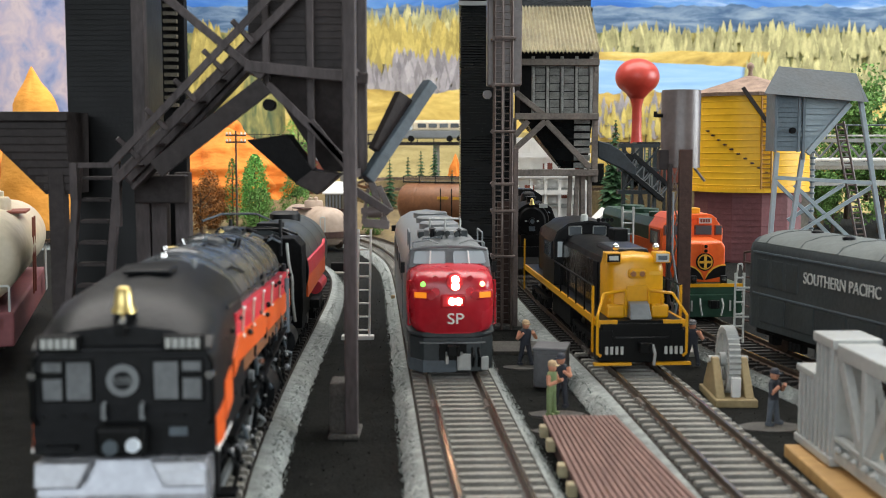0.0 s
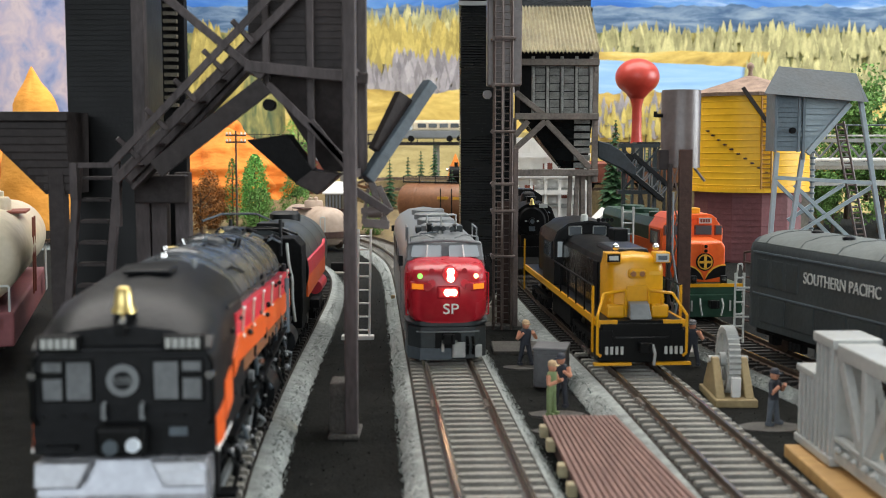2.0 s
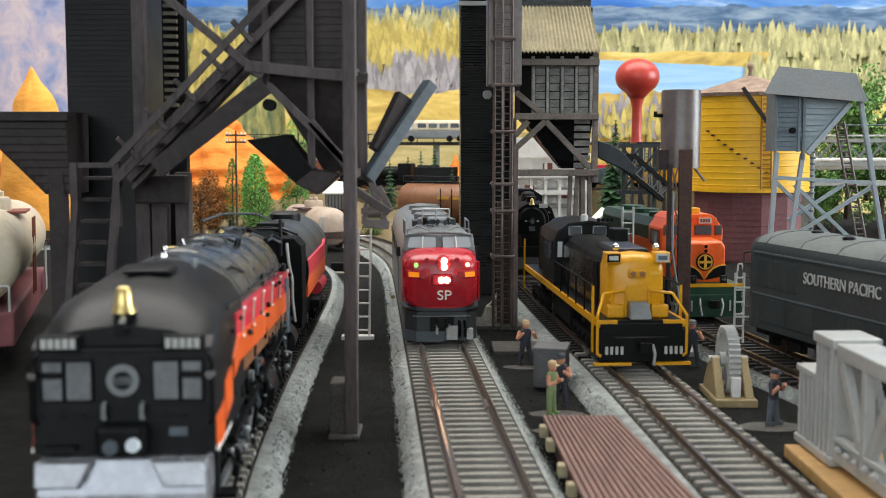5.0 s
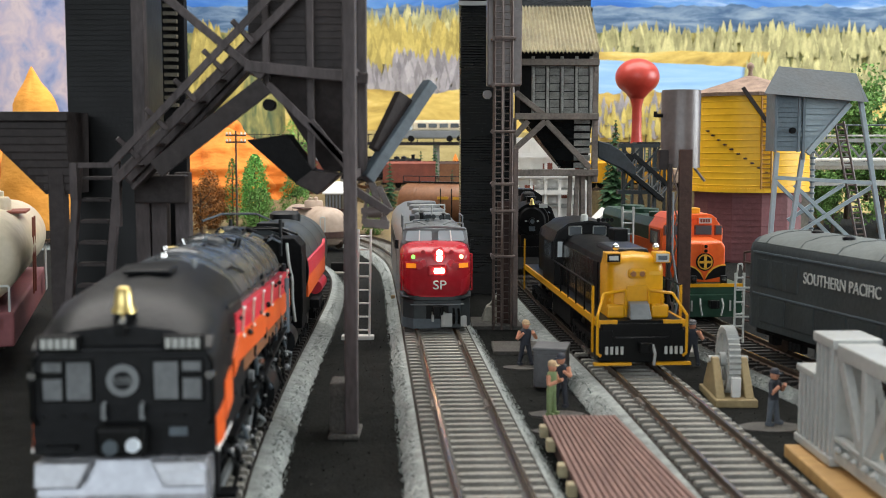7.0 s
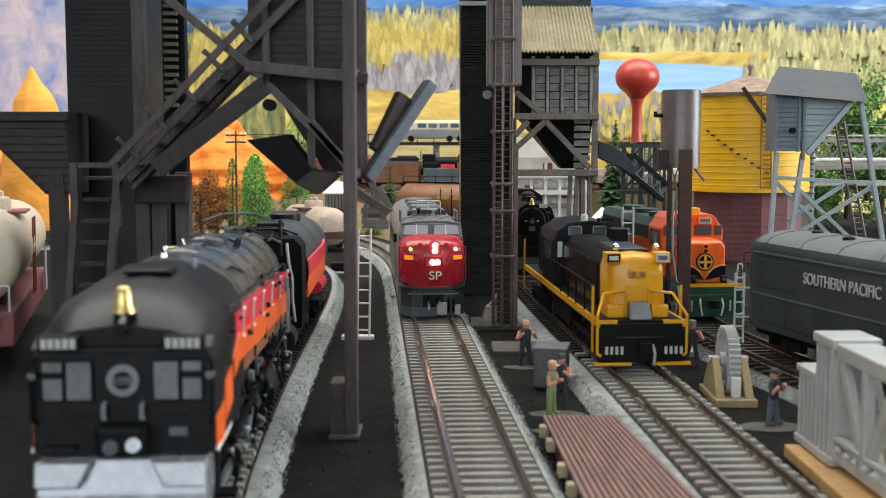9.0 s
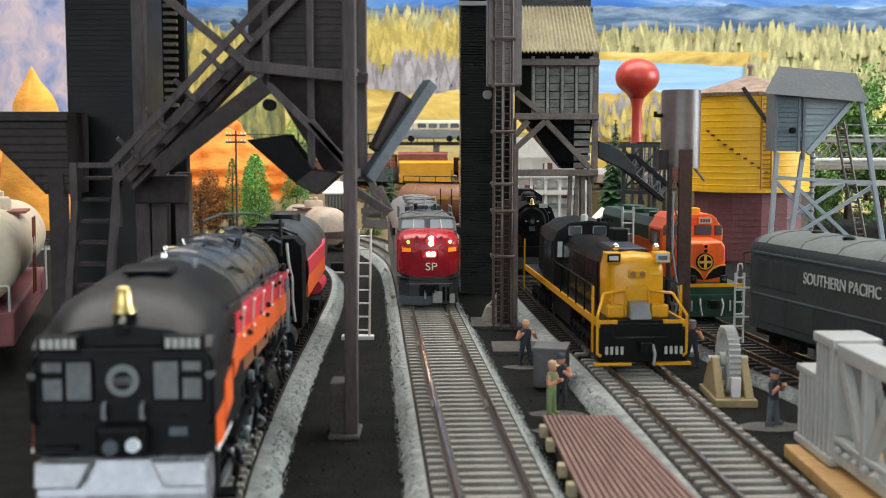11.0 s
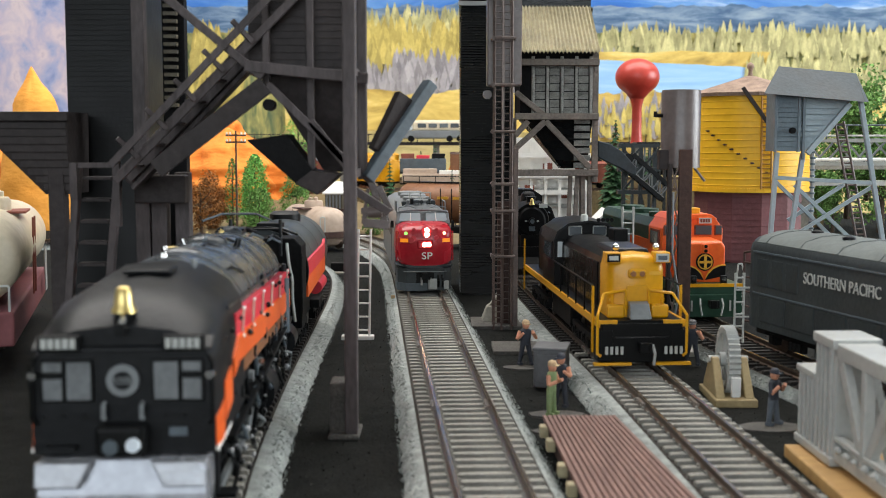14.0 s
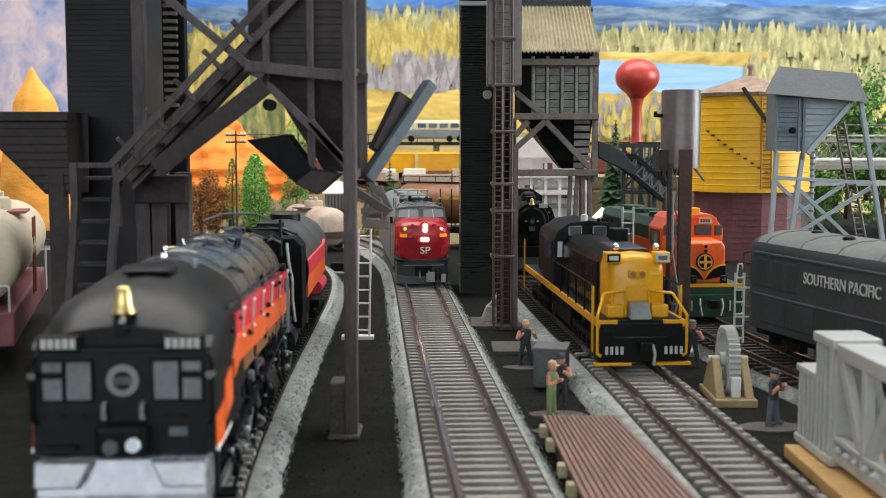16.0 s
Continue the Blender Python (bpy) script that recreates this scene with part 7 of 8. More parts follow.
gpost(0, 13.6, 4, 26, 10)
gpost(13.6, 14.0, 4, 37.4, 11)
gpost(-1.0, 15.0, 25.0, 27.0, 11.4, "capital", 1.0)
gpost(12.8, 15.6, 36.0, 38.8, 12.4, "capital", 1.2)
gpost(-1.0, 29, 4, 6.4, 11, "plinth", 1.2)
for u in (1.0, 4.4, 7.8, 11.2):
    gpost(u, 1.2, 6, 25, 1, "flute", 0.8)
for u in (14.6, 17.8, 21.0, 24.6):
    gpost(u, 1.4, 6, 36, 1, "flute", 0.8)
gpost(27.6, 64, 33.6, 37.8, 11, "top_chord")
gpost(27.6, 64, 5.6, 9.0, 9, "bottom_chord")
gpost(27.6, 64, 11.0, 12.4, 3, "lower_rail")
for dd in (1.6, 8.4):
    for ua, ub in ((29, 46), (64, 47), (65, 82)):
        a, c = A + dirv * ua + nrm * dd, A + dirv * ub + nrm * dd
        part("diagonal", M().beam((a.x, a.y, 34), (c.x, c.y, 9), 2.4, 3.6), LIGHTGREY, gf, "pale sloping brace", bevel=0.4)
for u in (45, 63, 81):
    gpost(u, 2.6, 9, 34, 3)
for u in (32, 38, 44, 50, 56):
    c = A + dirv * u
    part("knob", M().ball((c.x - 0.4, c.y, 9.6), 1.0, 8), LIGHTGREY, gf, smooth=60)

for x_, y_ in ((-29.5, 640),):
    sw = thing("switch_stand", "small pale switch stand beside the main track", "switch stand", x_, y_, 0, group="switch stands")
    part("base", M().box(-2.2, 2.2, -1.6, 1.6, -0.4, 1.2), STONE, sw, bevel=0.3)
    part("lever", M().rod((0, 0, 1), (1.4, 0, 4.6), 0.5, n=8), OLDCREAM, sw)
    part("target", M().box(0.4, 2.6, -0.4, 0.4, 4.0, 5.6), SHIRT, sw, bevel=0.2)

sm = thing("switch_machine", "small black switch machine on a grey pad", "switch machine", -73, 800, 0)
part("pad", M().box(-14, 12, -9, 9, -0.4, 1.0), CONCRETE, sm, bevel=0.3)
part("motor_case", M().box(-5, 5, -4, 4, 1.0, 7.0), PITCH, sm, "black motor case", bevel=0.8)
part("motor", M().rod((5, 0, 4), (10, 0, 4), 2.6, n=14), BLACK, sm, smooth=40)

# ---- behind the yard ----
tc1 = tank_car(CREAM, OXIDE, "cream tank car with maroon underframe beside the rocks", 160, 17.5, True, 36)
tc1.matrix_basis = pose(-0.205, 0.525, 0.008, 0, 0, 15)
part("side_skirt", M().box(-15.6, 15.6, -84, 84, 3.0, 17), MAROON, tc1, "maroon lower body", bevel=1.0)
ladder(tc1, (17.8, 58, 8), (17.8, 58, 30), 6, 6, LETTER, 0.5, "side_ladder", (0, 1, 0), "pale side ladder")
tc2 = tank_car(PINKISH, RUSTY, "pale pinkish tank car with filling dome", 84, 16, True, 18)
tc2.matrix_basis = pose(-0.1104, 0.985, 0.002, 0, 0, 30)
tc3 = tank_car(TANKBROWN, BLACK, "rust-brown tank car with worn lettering", 98, 17, False, 34, True)
tc3.matrix_basis = pose(0.009, 0.985, 0.004, 0, 0, 68)
rwk = M().box(-3, 3, -46, 46, 51.4, 52.4)
for k in range(7):
    rwk.rod((-4, -45 + k * 15, 51), (-4, -45 + k * 15, 57), 0.4, n=5)
rwk.rod((-4, -45, 57), (-4, 45, 57), 0.4, n=5)
part("roof_walk", rwk, SATIN, tc3, "dark roof walk with railing")

br = thing("road_bridge", "dark road bridge deck across the valley", "bridge", 0, 1400, 0)
part("deck", M().box(-270, 250, -14, 14, 85.5, 89.5), TOWER, br, "dark bridge deck")
for x in (-250, -120, -8, 110, 235):
    part("pier", M().box(x - 4, x + 4, -8, 8, -2, 86), CONCRETE, br)
rl = M()
for k in range(27):
    rl.box(-265 + k * 19.5, -264 + k * 19.5, -14, -13, 89, 99)
rl.box(-270, -46, -14, -13, 98, 99)
part("railing", rl, TOWER, br)

cv = thing("coach", "cream and grey highway coach on the bridge", "bus", -6.1, 1392, 89.5)
part("body", M().loft([[(x, y, z) for y, z in ((-11, 4), (-11, 14), (11, 14), (11, 4))] for x in (-42, 42)]), MIDGREY, cv, "pale grey lower body", bevel=1.5)
part("roof", M().loft([[(x, y, z) for y, z in ((-11, 14), (-10.4, 23), (-8.5, 26), (8.5, 26), (10.4, 23), (11, 14))] for x in (-30, 42)]), CREAM, cv, "cream upper deck", bevel=1.2)
part("front_roof", M().loft([[(x, y, z) for y, z in ((-10.8, 14), (-10, 20), (10, 20), (10.8, 14))] for x in (-41, -30)]), PALEGLASS, cv, bevel=1)
for k in range(5):
    part("window", M().box(-24 + k * 13, -14 + k * 13, -11.4, -10.4, 17, 22), DARKGLASS, cv, bevel=0.5)
for x in (-32, 14, 26, 36):
    part("wheel", M().rod((x, -11.5, 4.0), (x, 11.5, 4.0), 3.8, n=18), PITCH, cv, smooth=40)

tb = thing("truss_bridge", "grey steel truss bridge on the layout's far side", "bridge", 0, 1000, 0)
z0, z1 = 71.6, 91.6
xs = [312.5 + k * 17.5 for k in range(14)]
for y in (0, 28):
    part("chord", M().box(xs[0], xs[-1], y - 1.2, y + 1.2, z0 - 1.6, z0 + 1.6), LIGHTGREY, tb)
    part("chord", M().box(xs[0], xs[-1], y - 1.2, y + 1.2, z1 - 1.6, z1 + 1.6), LIGHTGREY, tb)
    for k in range(13):
        part("diagonal", M().beam((xs[k], y, z0 if k % 2 else z1), (xs[k + 1], y, z1 if k % 2 else z0), 1.6, 1.6), MIDGREY, tb)
part("deck", M().box(xs[0], xs[-1], -2, 30, z0 - 5, z0 - 1.6), CONCRETE, tb)
part("walkway", M().box(xs[0] - 30, xs[-1], -10, 14, 53.0, 57.0), LIGHTGREY, tb, "pale lower walkway")
for x in (xs[0] + 4, xs[5], xs[10]):
    part("pier", M().box(x - 5, x + 5, 4, 24, -2, z0 - 4), CONCRETE, tb)

for y in (-2, 30):
    part("top_pipe", M().rod((xs[0], y, z1 + 4), (xs[-1], y, z1 + 4), 0.9, n=8), LIGHTGREY, tb, "pale pipe")
    part("low_pipe", M().rod((xs[0], y, z0 + 3.4), (xs[-1], y, z0 + 3.4), 1.3, n=8), WHITE, tb, "white pipe")
for k in range(14):
    part("rail_post", M().rod((xs[k], -2, z1 + 1), (xs[k], -2, z1 + 13), 0.6, n=6), SLATE, tb)
part("hand_rail", M().rod((xs[0], -2, z1 + 13), (xs[-1], -2, z1 + 13), 0.7, n=6), SLATE, tb)

fw = thing("works_building", "white steel-framed works building behind the tower", "building", 0, 1150, 0)
for x in (74.0, 88.1, 102.3, 116.4, 127.7, 141.8):
    part("column", M().box(x - 1.4, x + 1.4, 0, 4, -2, 93.7), WHITE, fw)
for z in (92.0, 76.7, 56.9, 39.9):
    part("floor_beam", M().box(68.0, 146.7, -2, 5, z - 2.2, z + 2.2), WHITE, fw)
part("rear_wall", M().box(68.0, 146.7, 12, 18, -2, 93.7), WHITE, fw, "cream-white rear wall")
for x_, z_ in ((82, 40), (100, 62), (118, 34), (132, 58)):
    part("duct", M().box(x_, x_ + 9, 2, 10, z_, z_ + 7), OXIDE, fw, "rust-red duct", bevel=0.6)
for k in range(4):
    part("pipe_run", M().rod((70.8, 8, 10 + k * 16), (143.9, 8, 10 + k * 16), 2.2, n=10), LIGHTGREY, fw)

cr = thing("conveyor", "dark steel inclined conveyor with lattice supports", "conveyor", 0, 800, 0)
def conveyor_side(y):
    """One latticed side of the sloping conveyor."""
    hi0, hi1 = Vector((130.4, y, 82.4)), Vector((155.6, y, 60.6))
    lo0, lo1 = Vector((126.0, y, 72.0)), Vector((152.2, y, 50.4))
    part("side_rail", M().beam(hi0, hi1, 1.8, 3.0), SATIN, cr, "dark upper side rail", bevel=0.2)
    part("side_rail", M().beam(lo0, lo1, 1.8, 3.0), SATIN, cr, bevel=0.2)
    for k in range(9):
        u, w = k / 9, (k + 1) / 9
        a_, b_ = (hi0.lerp(hi1, u), lo0.lerp(lo1, w)) if k % 2 else (lo0.lerp(lo1, u), hi0.lerp(hi1, w))
        part("lattice_bar", M().beam(a_, b_, 0.8), MIDGREY, cr)


conveyor_side(-4)
conveyor_side(5)
for k in range(16):
    u = (k + 0.5) / 16
    part("roller", M().rod((126.4 + 26 * u, -4, 73.6 - 21.6 * u), (126.4 + 26 * u, 5, 73.6 - 21.6 * u), 0.7, n=6), LIGHTGREY, cr)
part("drive_head", M().rod((127.0, -6, 79.0), (127.0, 7, 79.0), 3.6, n=16), SATIN, cr, "dark drive drum", smooth=40)
part("platform", M().box(135.0, 152.0, 8, 26, 88.0, 90.4), SATIN, cr, "dark platform deck")
for x_ in (137.6, 140.8, 144.4, 148.4):
    part("pale_post", M().box(x_ - 0.5, x_ + 0.5, 8.4, 9.6, 74.0, 88.0), PALEBLUE, cr)
for x in (125.8, 137.6, 147.4):
    part("column", M().box(x - 1.3, x + 1.3, 4, 8, 0, 89.3), DARKGREY, cr)
for z in (88.1, 71.5, 55.8):
    part("floor_beam", M().box(121.6, 150.1, 2, 10, z - 1.4, z + 1.4), DARKGREY, cr)
for pa, pb in (((123.9, 87.3), (137.6, 71.5)), ((137.6, 87.3), (123.9, 71.5)), ((137.6, 71.5), (150.5, 87.3)), ((123.9, 55.8), (137.6, 71.5))):
    part("brace", M().beam((pa[0], 3, pa[1]), (pb[0], 3, pb[1]), 1.4), DARKGREY, cr)

sd = thing("shed", "small pale shed with gable roof", "shed", 122.8, 860, 0)
part("wall", M().prof([(-8, 0), (-8, 30), (0, 38), (8, 30), (8, 0)], 0, 30), PALEBLUE, sd)
part("roof", M().prof([(-9.5, 29), (0, 38.6), (9.5, 29), (9.5, 30.6), (0, 40.4), (-9.5, 30.6)], -2, 32), WHITE, sd)


gp = thing("ladder", "grey steel ladder standing between the tracks", "ladder", 91.8, 572, 0, group="ladders")
ladder(gp, (0, 0, -0.4), (0, 0, 59), 5.4, 11, LIGHTGREY, 0.6, "ladder_frame")
part("back_plate", M().box(-1.4, 1.4, 1.0, 2.4, -0.4, 48), MIDGREY, gp, bevel=0.3)

# ---- trees ----
def conifer(x, y, z, h, mat, label, seed, wide=0.2):
    r = random.Random(seed)
    t = thing("tree", label, "tree", x, y, z, group="model trees")
    part("trunk", M().rod((0, 0, 0), (0, 0, h * 0.95), h * 0.022, h * 0.006, 7), BARK, t)
    b = M()
    tiers = max(9, int(h / 4))
    for k in range(tiers):
        u = 0.1 + 0.9 * k / tiers
        rad = h * wide * (1 - u) ** 0.85 + 0.8
        m = 11
        for j in range(m):
            a = 2 * math.pi * (j + r.random()) / m
            q = rad * r.uniform(0.65, 1.15)
            zz = h * u + r.uniform(-0.01, 0.01) * h
            w = q * 0.34
            tip = (q * math.cos(a), q * math.sin(a), zz - q * r.uniform(0.15, 0.5))
            for s in (-1, 1):
                n_ = (-math.sin(a) * w * s, math.cos(a) * w * s)
                mid = (0.55 * q * math.cos(a) + n_[0], 0.55 * q * math.sin(a) + n_[1], zz - q * 0.16)
                b.quad([(0, 0, zz + q * 0.14), mid, tip])
    part("crown", b, mat, t, "needled crown")
    return t


def leafy(x, y, z, h, mat, label, seed, wide=0.36):
    r = random.Random(seed)
    t = thing("tree", label, "tree", x, y, z, group="model trees")
    b = M().rod((0, 0, 0), (0, 0, h * 0.7), h * 0.03, h * 0.012, 7)
    for k in range(7):
        a = 2.4 * k
        b.rod((0, 0, h * (0.25 + 0.06 * k)), (h * 0.22 * math.cos(a), h * 0.22 * math.sin(a), h * (0.45 + 0.06 * k)), h * 0.012, h * 0.004, 5)
    part("trunk", b, BARK, t)
    b = M()
    blobs = [(r.gauss(0, wide * 0.36) * h, r.gauss(0, wide * 0.36) * h, h * (0.22 + 0.7 * (q_ + r.random()) / 14), h * r.uniform(0.09, 0.17)) for q_ in range(14)]
    for cx, cy, cz, rad in blobs:
        for _ in range(300):
            d = Vector((r.gauss(0, 1), r.gauss(0, 1), r.gauss(0, 1))).normalized() * rad * r.uniform(0.6, 1.05)
            s = h * r.uniform(0.007, 0.017)
            u = Vector((r.gauss(0, 1), r.gauss(0, 1), r.gauss(0, 1))).normalized()
            w = u.cross(d).normalized()
            c = Vector((cx, cy, cz)) + d
            b.quad([c + u * s, c + w * s, c - u * s, c - w * s])
    part("crown", b, mat, t, "leafy crown")
    return t


def columnar(x, y, h, w, count, mat, label, seed):
    """A slim upright tree: leaves thick about a column, ragged at the rim."""
    r = random.Random(seed)
    t = thing("tree", label, "tree", x, y, 0, group="model trees")
    part("trunk", M().rod((0, 0, -1), (0, 0, h * 0.9), h * 0.016, h * 0.005, 7), BARK, t)
    b = M()
    for _ in range(count):
        u = r.random() ** 0.9
        a = r.uniform(0, 2 * math.pi)
        rim = w / 2 * (1 - u ** 4) ** 0.6 * (0.45 + 0.55 * min(1, u * 5)) * (1 + 0.55 * noise.noise(Vector((2.2 * math.cos(a), 2.2 * math.sin(a), u * h * 0.16 + seed))))
        q = rim * (0.35 + 0.65 * r.random() ** 0.5)
        c = Vector((q * math.cos(a), q * math.sin(a), h * (0.08 + 0.9 * u)))
        s = r.uniform(0.5, 1.15)
        d, e = [Vector((r.gauss(0, 1), r.gauss(0, 1), r.gauss(0, 1))).normalized() for _ in range(2)]
        b.quad([c + d * s, c + e * s, c - d * s, c - e * s])
    part("crown", b, mat, t, "leafy crown")
    return t


for x_, y_, h_, w_, n_, m_, lb in ((-200.5, 1100, 76, 15, 1300, LEAFM, "slender sparse green model tree by the rocks"),
                                   (-180.5, 1110, 80, 26, 5200, LEAFG, "bright green columnar model tree by the rocks"),
                                   (-172.0, 1080, 48, 30, 3600, LEAFM, "low bushy green model tree by the rocks"),
                                   (-191.0, 1140, 66, 20, 2400, LEAFG, "bright green columnar model tree by the rocks"),
                                   (-150.0, 1180, 62, 34, 3600, LEAFM, "broad green model tree on the bank"),
                                   (-166.0, 1330, 124, 44, 4200, LEAFG, "tall green model tree on the slope"),
                                   (-64.0, 1060, 46, 20, 2000, LEAFM, "small green model tree behind the tower post")):
    columnar(x_, y_, h_, w_, n_, m_, lb, int(h_ + w_))
for k, (x, y, z, h) in enumerate(((-222.7, 1060, 0, 62), (-219.9, 1090, 0, 48), (-217.2, 1140, 0, 40))):
    leafy(x, y, z, h, LEAFO, "rust-brown autumn model tree", 30 + k)
for k, (x, y, z, h) in enumerate(((-54.8, 1190, 20, 55), (9.2, 1180, 12, 52), (-25.4, 1330, 20, 62), (-9.2, 1340, 20, 70), (-40.7, 1340, 20, 55), (148.9, 1000, 0, 112), (230.5, 1300, 30, 62), (171.0, 1200, 0, 80), (-177.1, 1320, 20, 80), (-161.7, 1300, 20, 70), (-26.9, 1120, 20, 26))):
    conifer(x, y, z, h, LEAFD, "dark green model conifer", 50 + k)
for k, (x, y, z, h) in enumerate(((434.0, 1180, 30, 130), (420.8, 1200, 10, 120), (437.0, 1150, 0, 130), (434.2, 1100, 0, 110), (397.9, 1220, 0, 70), (389.2, 1150, 0, 60))):
    leafy(x, y, z, h, LEAFM, "dense green model tree", 80 + k, 0.4)
rr2 = random.Random(3)
for k in range(10):
    yy = rr2.uniform(1010, 1250)
    b = M().ball((0, 0, 0), rr2.uniform(5, 11), 10, 0.8)
    b.v = [tuple(Vector(v) * (1 + 0.35 * noise.noise(Vector(v) * 0.15 + Vector((k, 0, 0))))) for v in b.v]
    single("boulder", b, ROCKPALE, "grey-brown weathered boulder on the bank", "boulder", group="boulders", smooth=40, x=rr2.uniform(-0.154, -0.08) * yy, y=yy, z=14)
st = thing("station_shed", "small wooden shed with white roof by the bank", "shed", -99.4, 1050, 0)
part("wall", M().box(-8, 8, 0, 20, -1, 44), TINDARK, st, "weathered board wall")
part("roof", M().profx([(-4, 43), (10, 52), (24, 43), (24, 44.6), (10, 54), (-4, 44.6)], -10, 11), WHITE, st, "white gable roof")
part("siding", M().ribs_v(-8, 8, 0, 30, 42, 3, 0.8), MIDGREY, st)
part("sill_beam", M().box(-10, 10, -2, 0, 27, 29.4), RUSTY, st)


tp = thing("telegraph_pole", "brown telegraph pole with two white crossarms", "telegraph pole", -182.3, 1020, 0)
part("pole", M().rod((0, 0, -1), (0, 0, 99.9), 1.1, 0.8, 8), BARK, tp)
for z in (96.0, 90.0):
    ar = part("crossarm", M().box(-9, 9, -0.8, 0.8, z - 0.8, z + 0.8), BARK, tp)
    for x in (-8, -5, 5, 8):
        part("insulator", M().rod((x, 0, z + 0.6), (x, 0, z + 2.8), 0.8, n=8), WHITE, ar)

hs = thing("house", "small red-brown wooden house on the slope", "house", -150.7, 1330, 0)
part("wall", M().box(-14, 14, 0, 24, -2, 79.1), OXIDE, hs)
part("roof", M().profx([(-3, 79.1), (12, 85.5), (27, 79.1), (27, 80.4), (12, 87.5), (-3, 80.4)], -16, 16), RUSTY, hs)
for x in (-9, -2, 5):
    part("window", M().box(x, x + 4, -0.6, 0.1, 68.7, 73.9), PALEGLASS, hs)

# ---- the far freight train: a smaller train on a return loop ----
FAR_Y, FAR_R, FAR_X, FAR_TOP, FAR_RISE = 1235.0, 38.0, -52.0, 41.0, 9.0
SMALL = 0.62


def loop_point(s):
    """A place on the loop, s millimetres past x = -17 on the near leg, which runs to the left."""
    a = -17 - FAR_X
    if s < a:
        return Vector((-17 - s, FAR_Y))
    turn = (s - a) / FAR_R
    if turn < math.pi:
        return Vector((FAR_X - FAR_R * math.sin(turn), FAR_Y + FAR_R * (1 - math.cos(turn))))
    return Vector((FAR_X + (s - a - math.pi * FAR_R), FAR_Y + 2 * FAR_R))


def loop_height(s):
    """Rail height on the loop: it climbs round the bend to the far leg."""
    u = min(1.0, max(0.0, (s + 17 + FAR_X) / (math.pi * FAR_R)))
    return FAR_TOP + FAR_RISE * u * u * (3 - 2 * u)


def wheels(t, xs, r=5.0):
    for x in xs:
        part("wheelset", M().rod((x, -9, r), (x, 9, r), r, n=16), PITCH, t, smooth=40)


def freight_loco(L):
    """Nose to -x, origin in the middle."""
    t = thing("freight_locomotive", "black steam locomotive with tender on the far line", "locomotive")
    h = L / 2
    part("boiler", M().rod((-h + 4, 0, 25), (h - 100, 0, 25), 12, n=22), BLACK, t, smooth=40)
    part("cab", M().box(h - 104, h - 80, -14, 14, 12, 42), BLACK, t, bevel=1)
    part("tender_body", M().box(h - 74, h - 4, -14, 14, 10, 36), SATIN, t, bevel=1)
    part("coal_load", M().loft([[(x, y, z) for y, z in ((-11, 35), (-5, 39), (5, 39), (11, 35))] for x in (h - 70, h - 34)]), PITCH, t)
    part("smokestack", M().turn(-h + 16, 0, [(3, 34), (3.4, 44), (1, 44.4)], 14), BLACK, t)
    for x in (-h + 44, -h + 66):
        part("dome", M().turn(x, 0, [(6, 34), (5, 40), (0.5, 42)], 14), SATIN, t, smooth=50)
    part("headlight", M().rod((-h + 3, 0, 31), (-h - 1, 0, 31), 2.6, n=12), CHROME, t, smooth=40)
    part("frame", M().box(-h, h - 4, -9, 9, 4, 14), PITCH, t)
    wheels(t, [-h + 22 + k * 19 for k in range(5)], 8)
    wheels(t, [h - 64, h - 50, h - 28, h - 14])
    return t


def freight_car(mat_, label, L, h0, h1, category, top=None, load=()):
    t = thing("freight_car", label, category, group="freight train cars")
    h = L / 2 - 3
    bd = part("body", M().box(-h, h, -14, 14, h0, h1), mat_, t, bevel=0.8)
    for k in range(int(2 * h / 11)):
        part("side_rib", M().box(-h + 5 + k * 11, -h + 6.2 + k * 11, -14.8, -13.9, h0 + 1, h1 - 2), mat_, bd)
    if top:
        part("roof", M().profx([(-14.6, h1 - 0.4), (-8, h1 + 3), (8, h1 + 3), (14.6, h1 - 0.4)], -h - 0.5, h + 0.5), top, t, "car roof")
        part("roof_walk", M().box(-h, h, -2, 2, h1 + 3, h1 + 4), top, t)
    for k, m in enumerate(load):
        w = 2 * h / len(load)
        part("load_crate", M().box(-h + k * w + 2, -h + (k + 1) * w - 2, -9, 9, h1 - 1, h1 + 9 - 3 * (k % 2)), m, t, "coloured load", bevel=0.8)
    part("underframe", M().box(-h - 3, h + 3, -9, 9, 6, max(h0, 8) + 0.5), BLACK, t)
    wheels(t, (-h + 12, -h + 26, h - 26, h - 12))
    return t


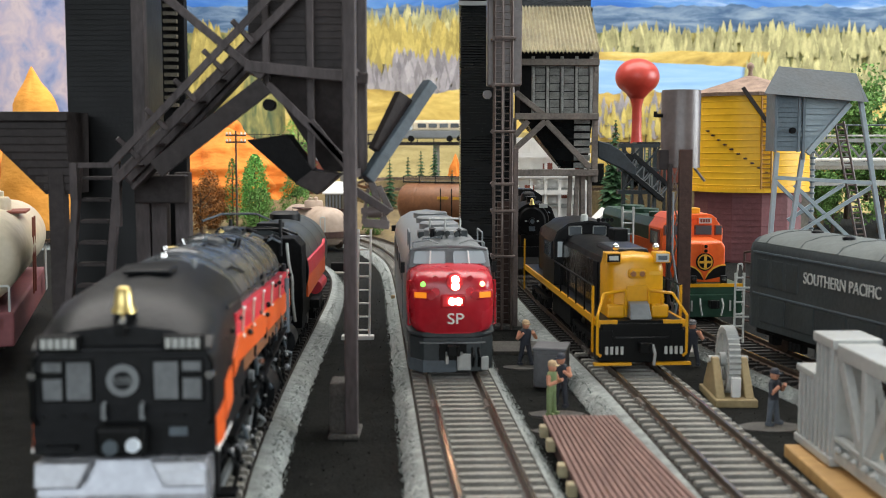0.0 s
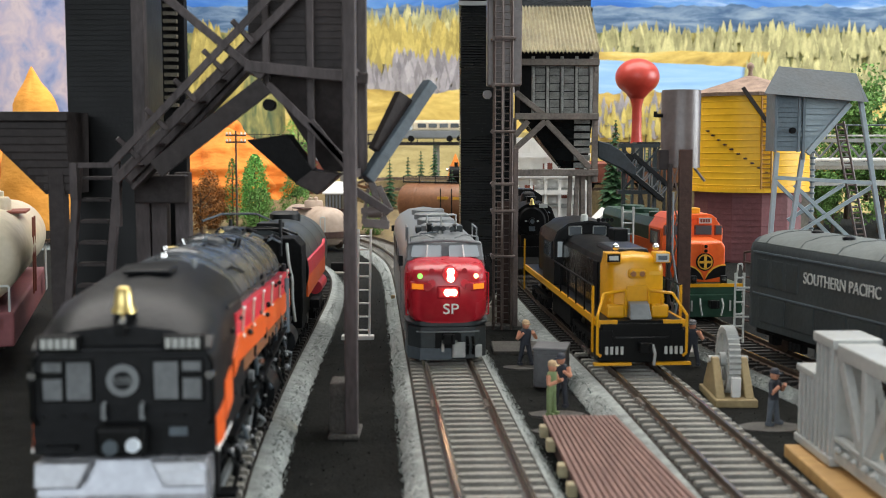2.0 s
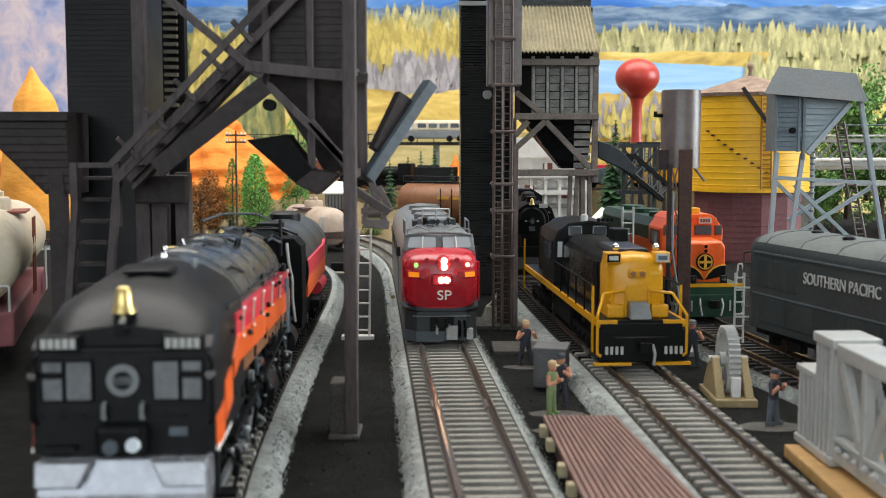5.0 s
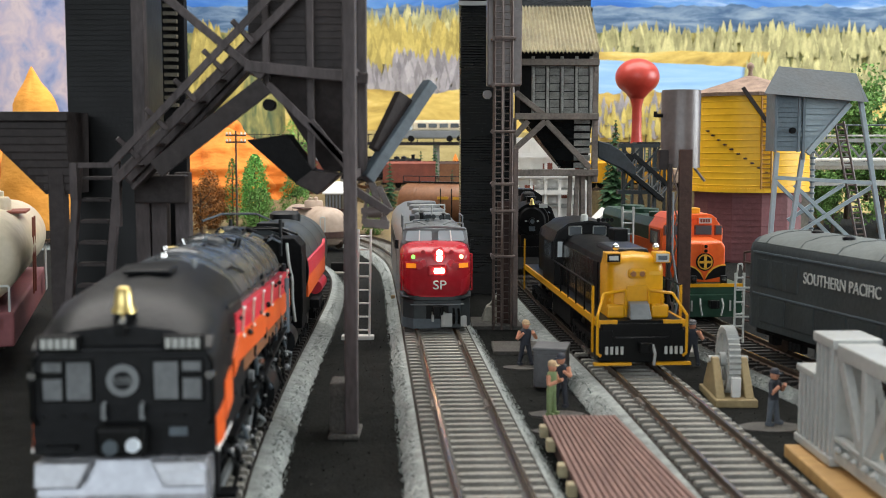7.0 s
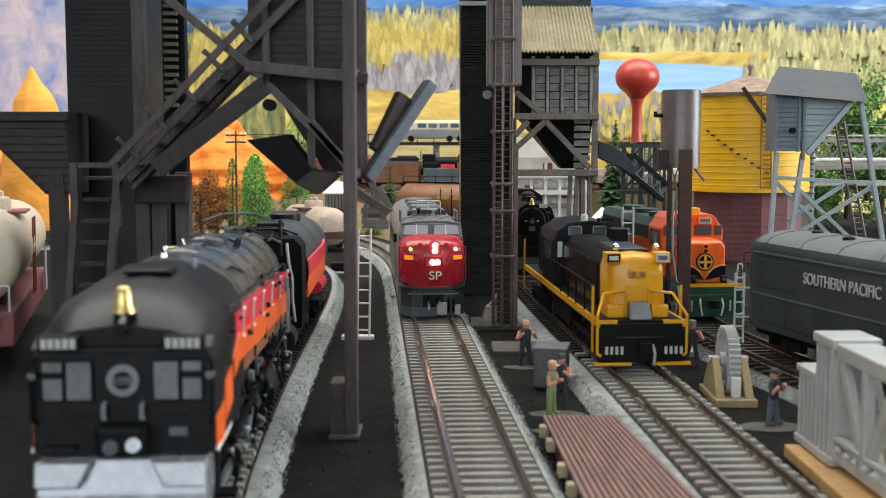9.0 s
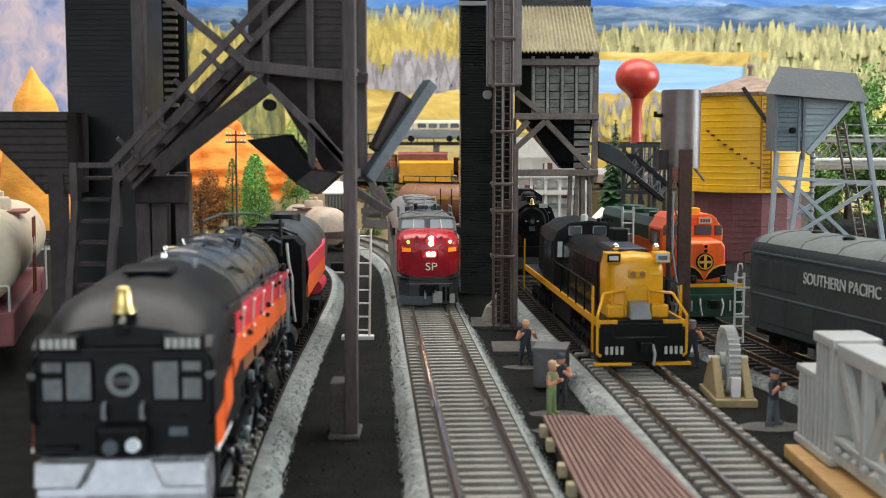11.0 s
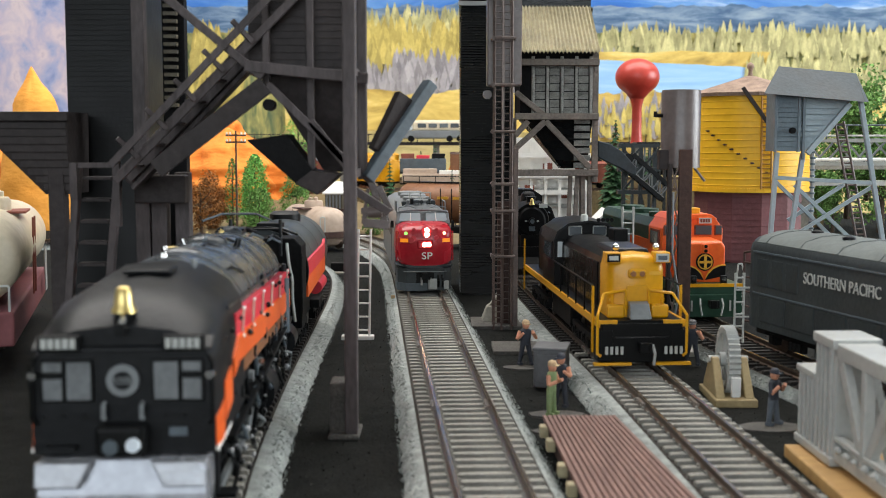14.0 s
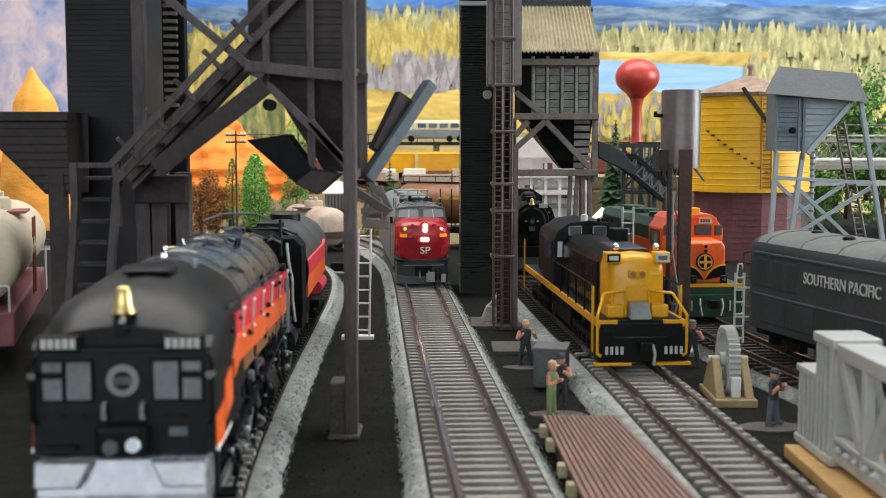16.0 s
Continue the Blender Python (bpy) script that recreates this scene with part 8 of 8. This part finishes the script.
HOP = "orange-yellow covered hopper car with dark roof on the far line"
CARS = [(freight_loco(216), 0, 135),
        (freight_car(OXIDE, "red-brown boxcar with ribbed sides on the far line", 96, 9, 42, "boxcar", OXIDE), 137, 196),
        (freight_car(TANKBROWN, "tan-brown boxcar on the far line", 104, 9, 42, "boxcar", RUSTY), 197, 261),
        (freight_car(SLATE, "grey gondola with red load on the far line", 90, 9, 34, "gondola", None, (BLACK, REDBAND, OXIDE)), 262, 318),
        (freight_car(YELLOW, HOP, 98, 9, 43, "hopper car", YELLOW), 319, 380),
        (freight_car(YELLOW, HOP, 98, 9, 43, "hopper car", YELLOW), 382, 443),
        (freight_car(PINKISH, "pale pink flat car with low sides on the far line", 130, 9, 24, "flat car", None, (PINKISH, WHITE)), 445, 526),
        (freight_car(PINKISH, "pale pink flat car with red load on the far line", 130, 9, 24, "flat car", None, (WHITE, OXIDE, PINKISH)), 528, 609),
        (freight_car(OXIDE, "red-brown boxcar with ribbed sides on the far line", 104, 9, 42, "boxcar", OXIDE), 611, 676)]
for car, _, _ in CARS:
    car.scale = (SMALL, SMALL, SMALL)

# the bed and the rails of the loop
bed, rails = M(), [M(), M()]
stops = [-420 + 8 * k for k in range(125)]
ring, rr_l, rr_r = [], [], []
for s in stops:
    p, q = loop_point(s), loop_point(s + 1)
    n_ = Vector(((q - p).y, -(q - p).x)).normalized()
    zt = loop_height(s)
    ring.append([(*(p - n_ * 16), -2), (*(p - n_ * 13), zt - 3), (*(p + n_ * 13), zt - 3), (*(p + n_ * 16), -2)])
    for k, o in ((0, -4.5), (1, 4.5)):
        (rr_l, rr_r)[k].append([(*(p + n_ * (o + w)), z) for w, z in ((-0.5, zt - 3), (0.5, zt - 3), (0.4, zt), (-0.4, zt))])
lp = thing("track", "raised earth-brown return loop of the far line", "railway track", kind="structure")
part("bed", bed.loft(ring), SCRUB, lp)
part("rail", M().loft(rr_l), RAIL, lp)
part("rail", M().loft(rr_r), RAIL, lp)


# ---- what moves ----
def motions():
    # the red-nosed diesel backs away along the main track
    ts = [0, 1, 2, 3, 4, 5.2, 6.5, 7, 7.5, 8, 8.5, 9, 10.2, 11.5, 12, 12.5, 13, 13.5, 14, 14.5, 15, 15.5, 16]
    ys = [410.5, 422.3, 434.8, 446.1, 458.1, 477.5, 500.3, 508.0, 516.8, 525.4, 534.3, 543.6, 567.5, 591.6, 600.4, 609.6, 618.8, 628.2, 637.2, 645.9, 654.3, 662.4, 670.0]
    rows = []
    for t, y in zip(ts, ys):
        lo, hi = 0.0, 900.0
        for _ in range(40):
            s = (lo + hi) / 2
            a, b = main_line.at(s)[0], main_line.at(s + 128)[0]
            c, d = (a + b) / 2, (b - a).normalized()
            if c.y - 106.9 * d.y < y:
                lo = s
            else:
                hi = s
        rows.append((t, pose(c.x / 1000, c.y / 1000, RAILTOP_Z / 1000, 0, 0, math.degrees(math.atan2(d.y, d.x)) - 90)))
    walk(diesel, rows)
    # the far train runs to the left, round the loop and back
    for car, o0, o1 in CARS:
        rows, k = [], (o1 - o0) * 0.3
        for i in range(41):
            t = i * 0.4
            s = 41.2 * (t - 2.5) - (o0 + o1) / 2
            a, b = loop_point(s + k), loop_point(s - k)
            c, d = (a + b) / 2, b - a
            rows.append((t, pose(c.x / 1000, c.y / 1000, loop_height(s) / 1000, 0, 0, math.degrees(math.atan2(d.y, d.x)))))
        walk(car, rows)


motions()
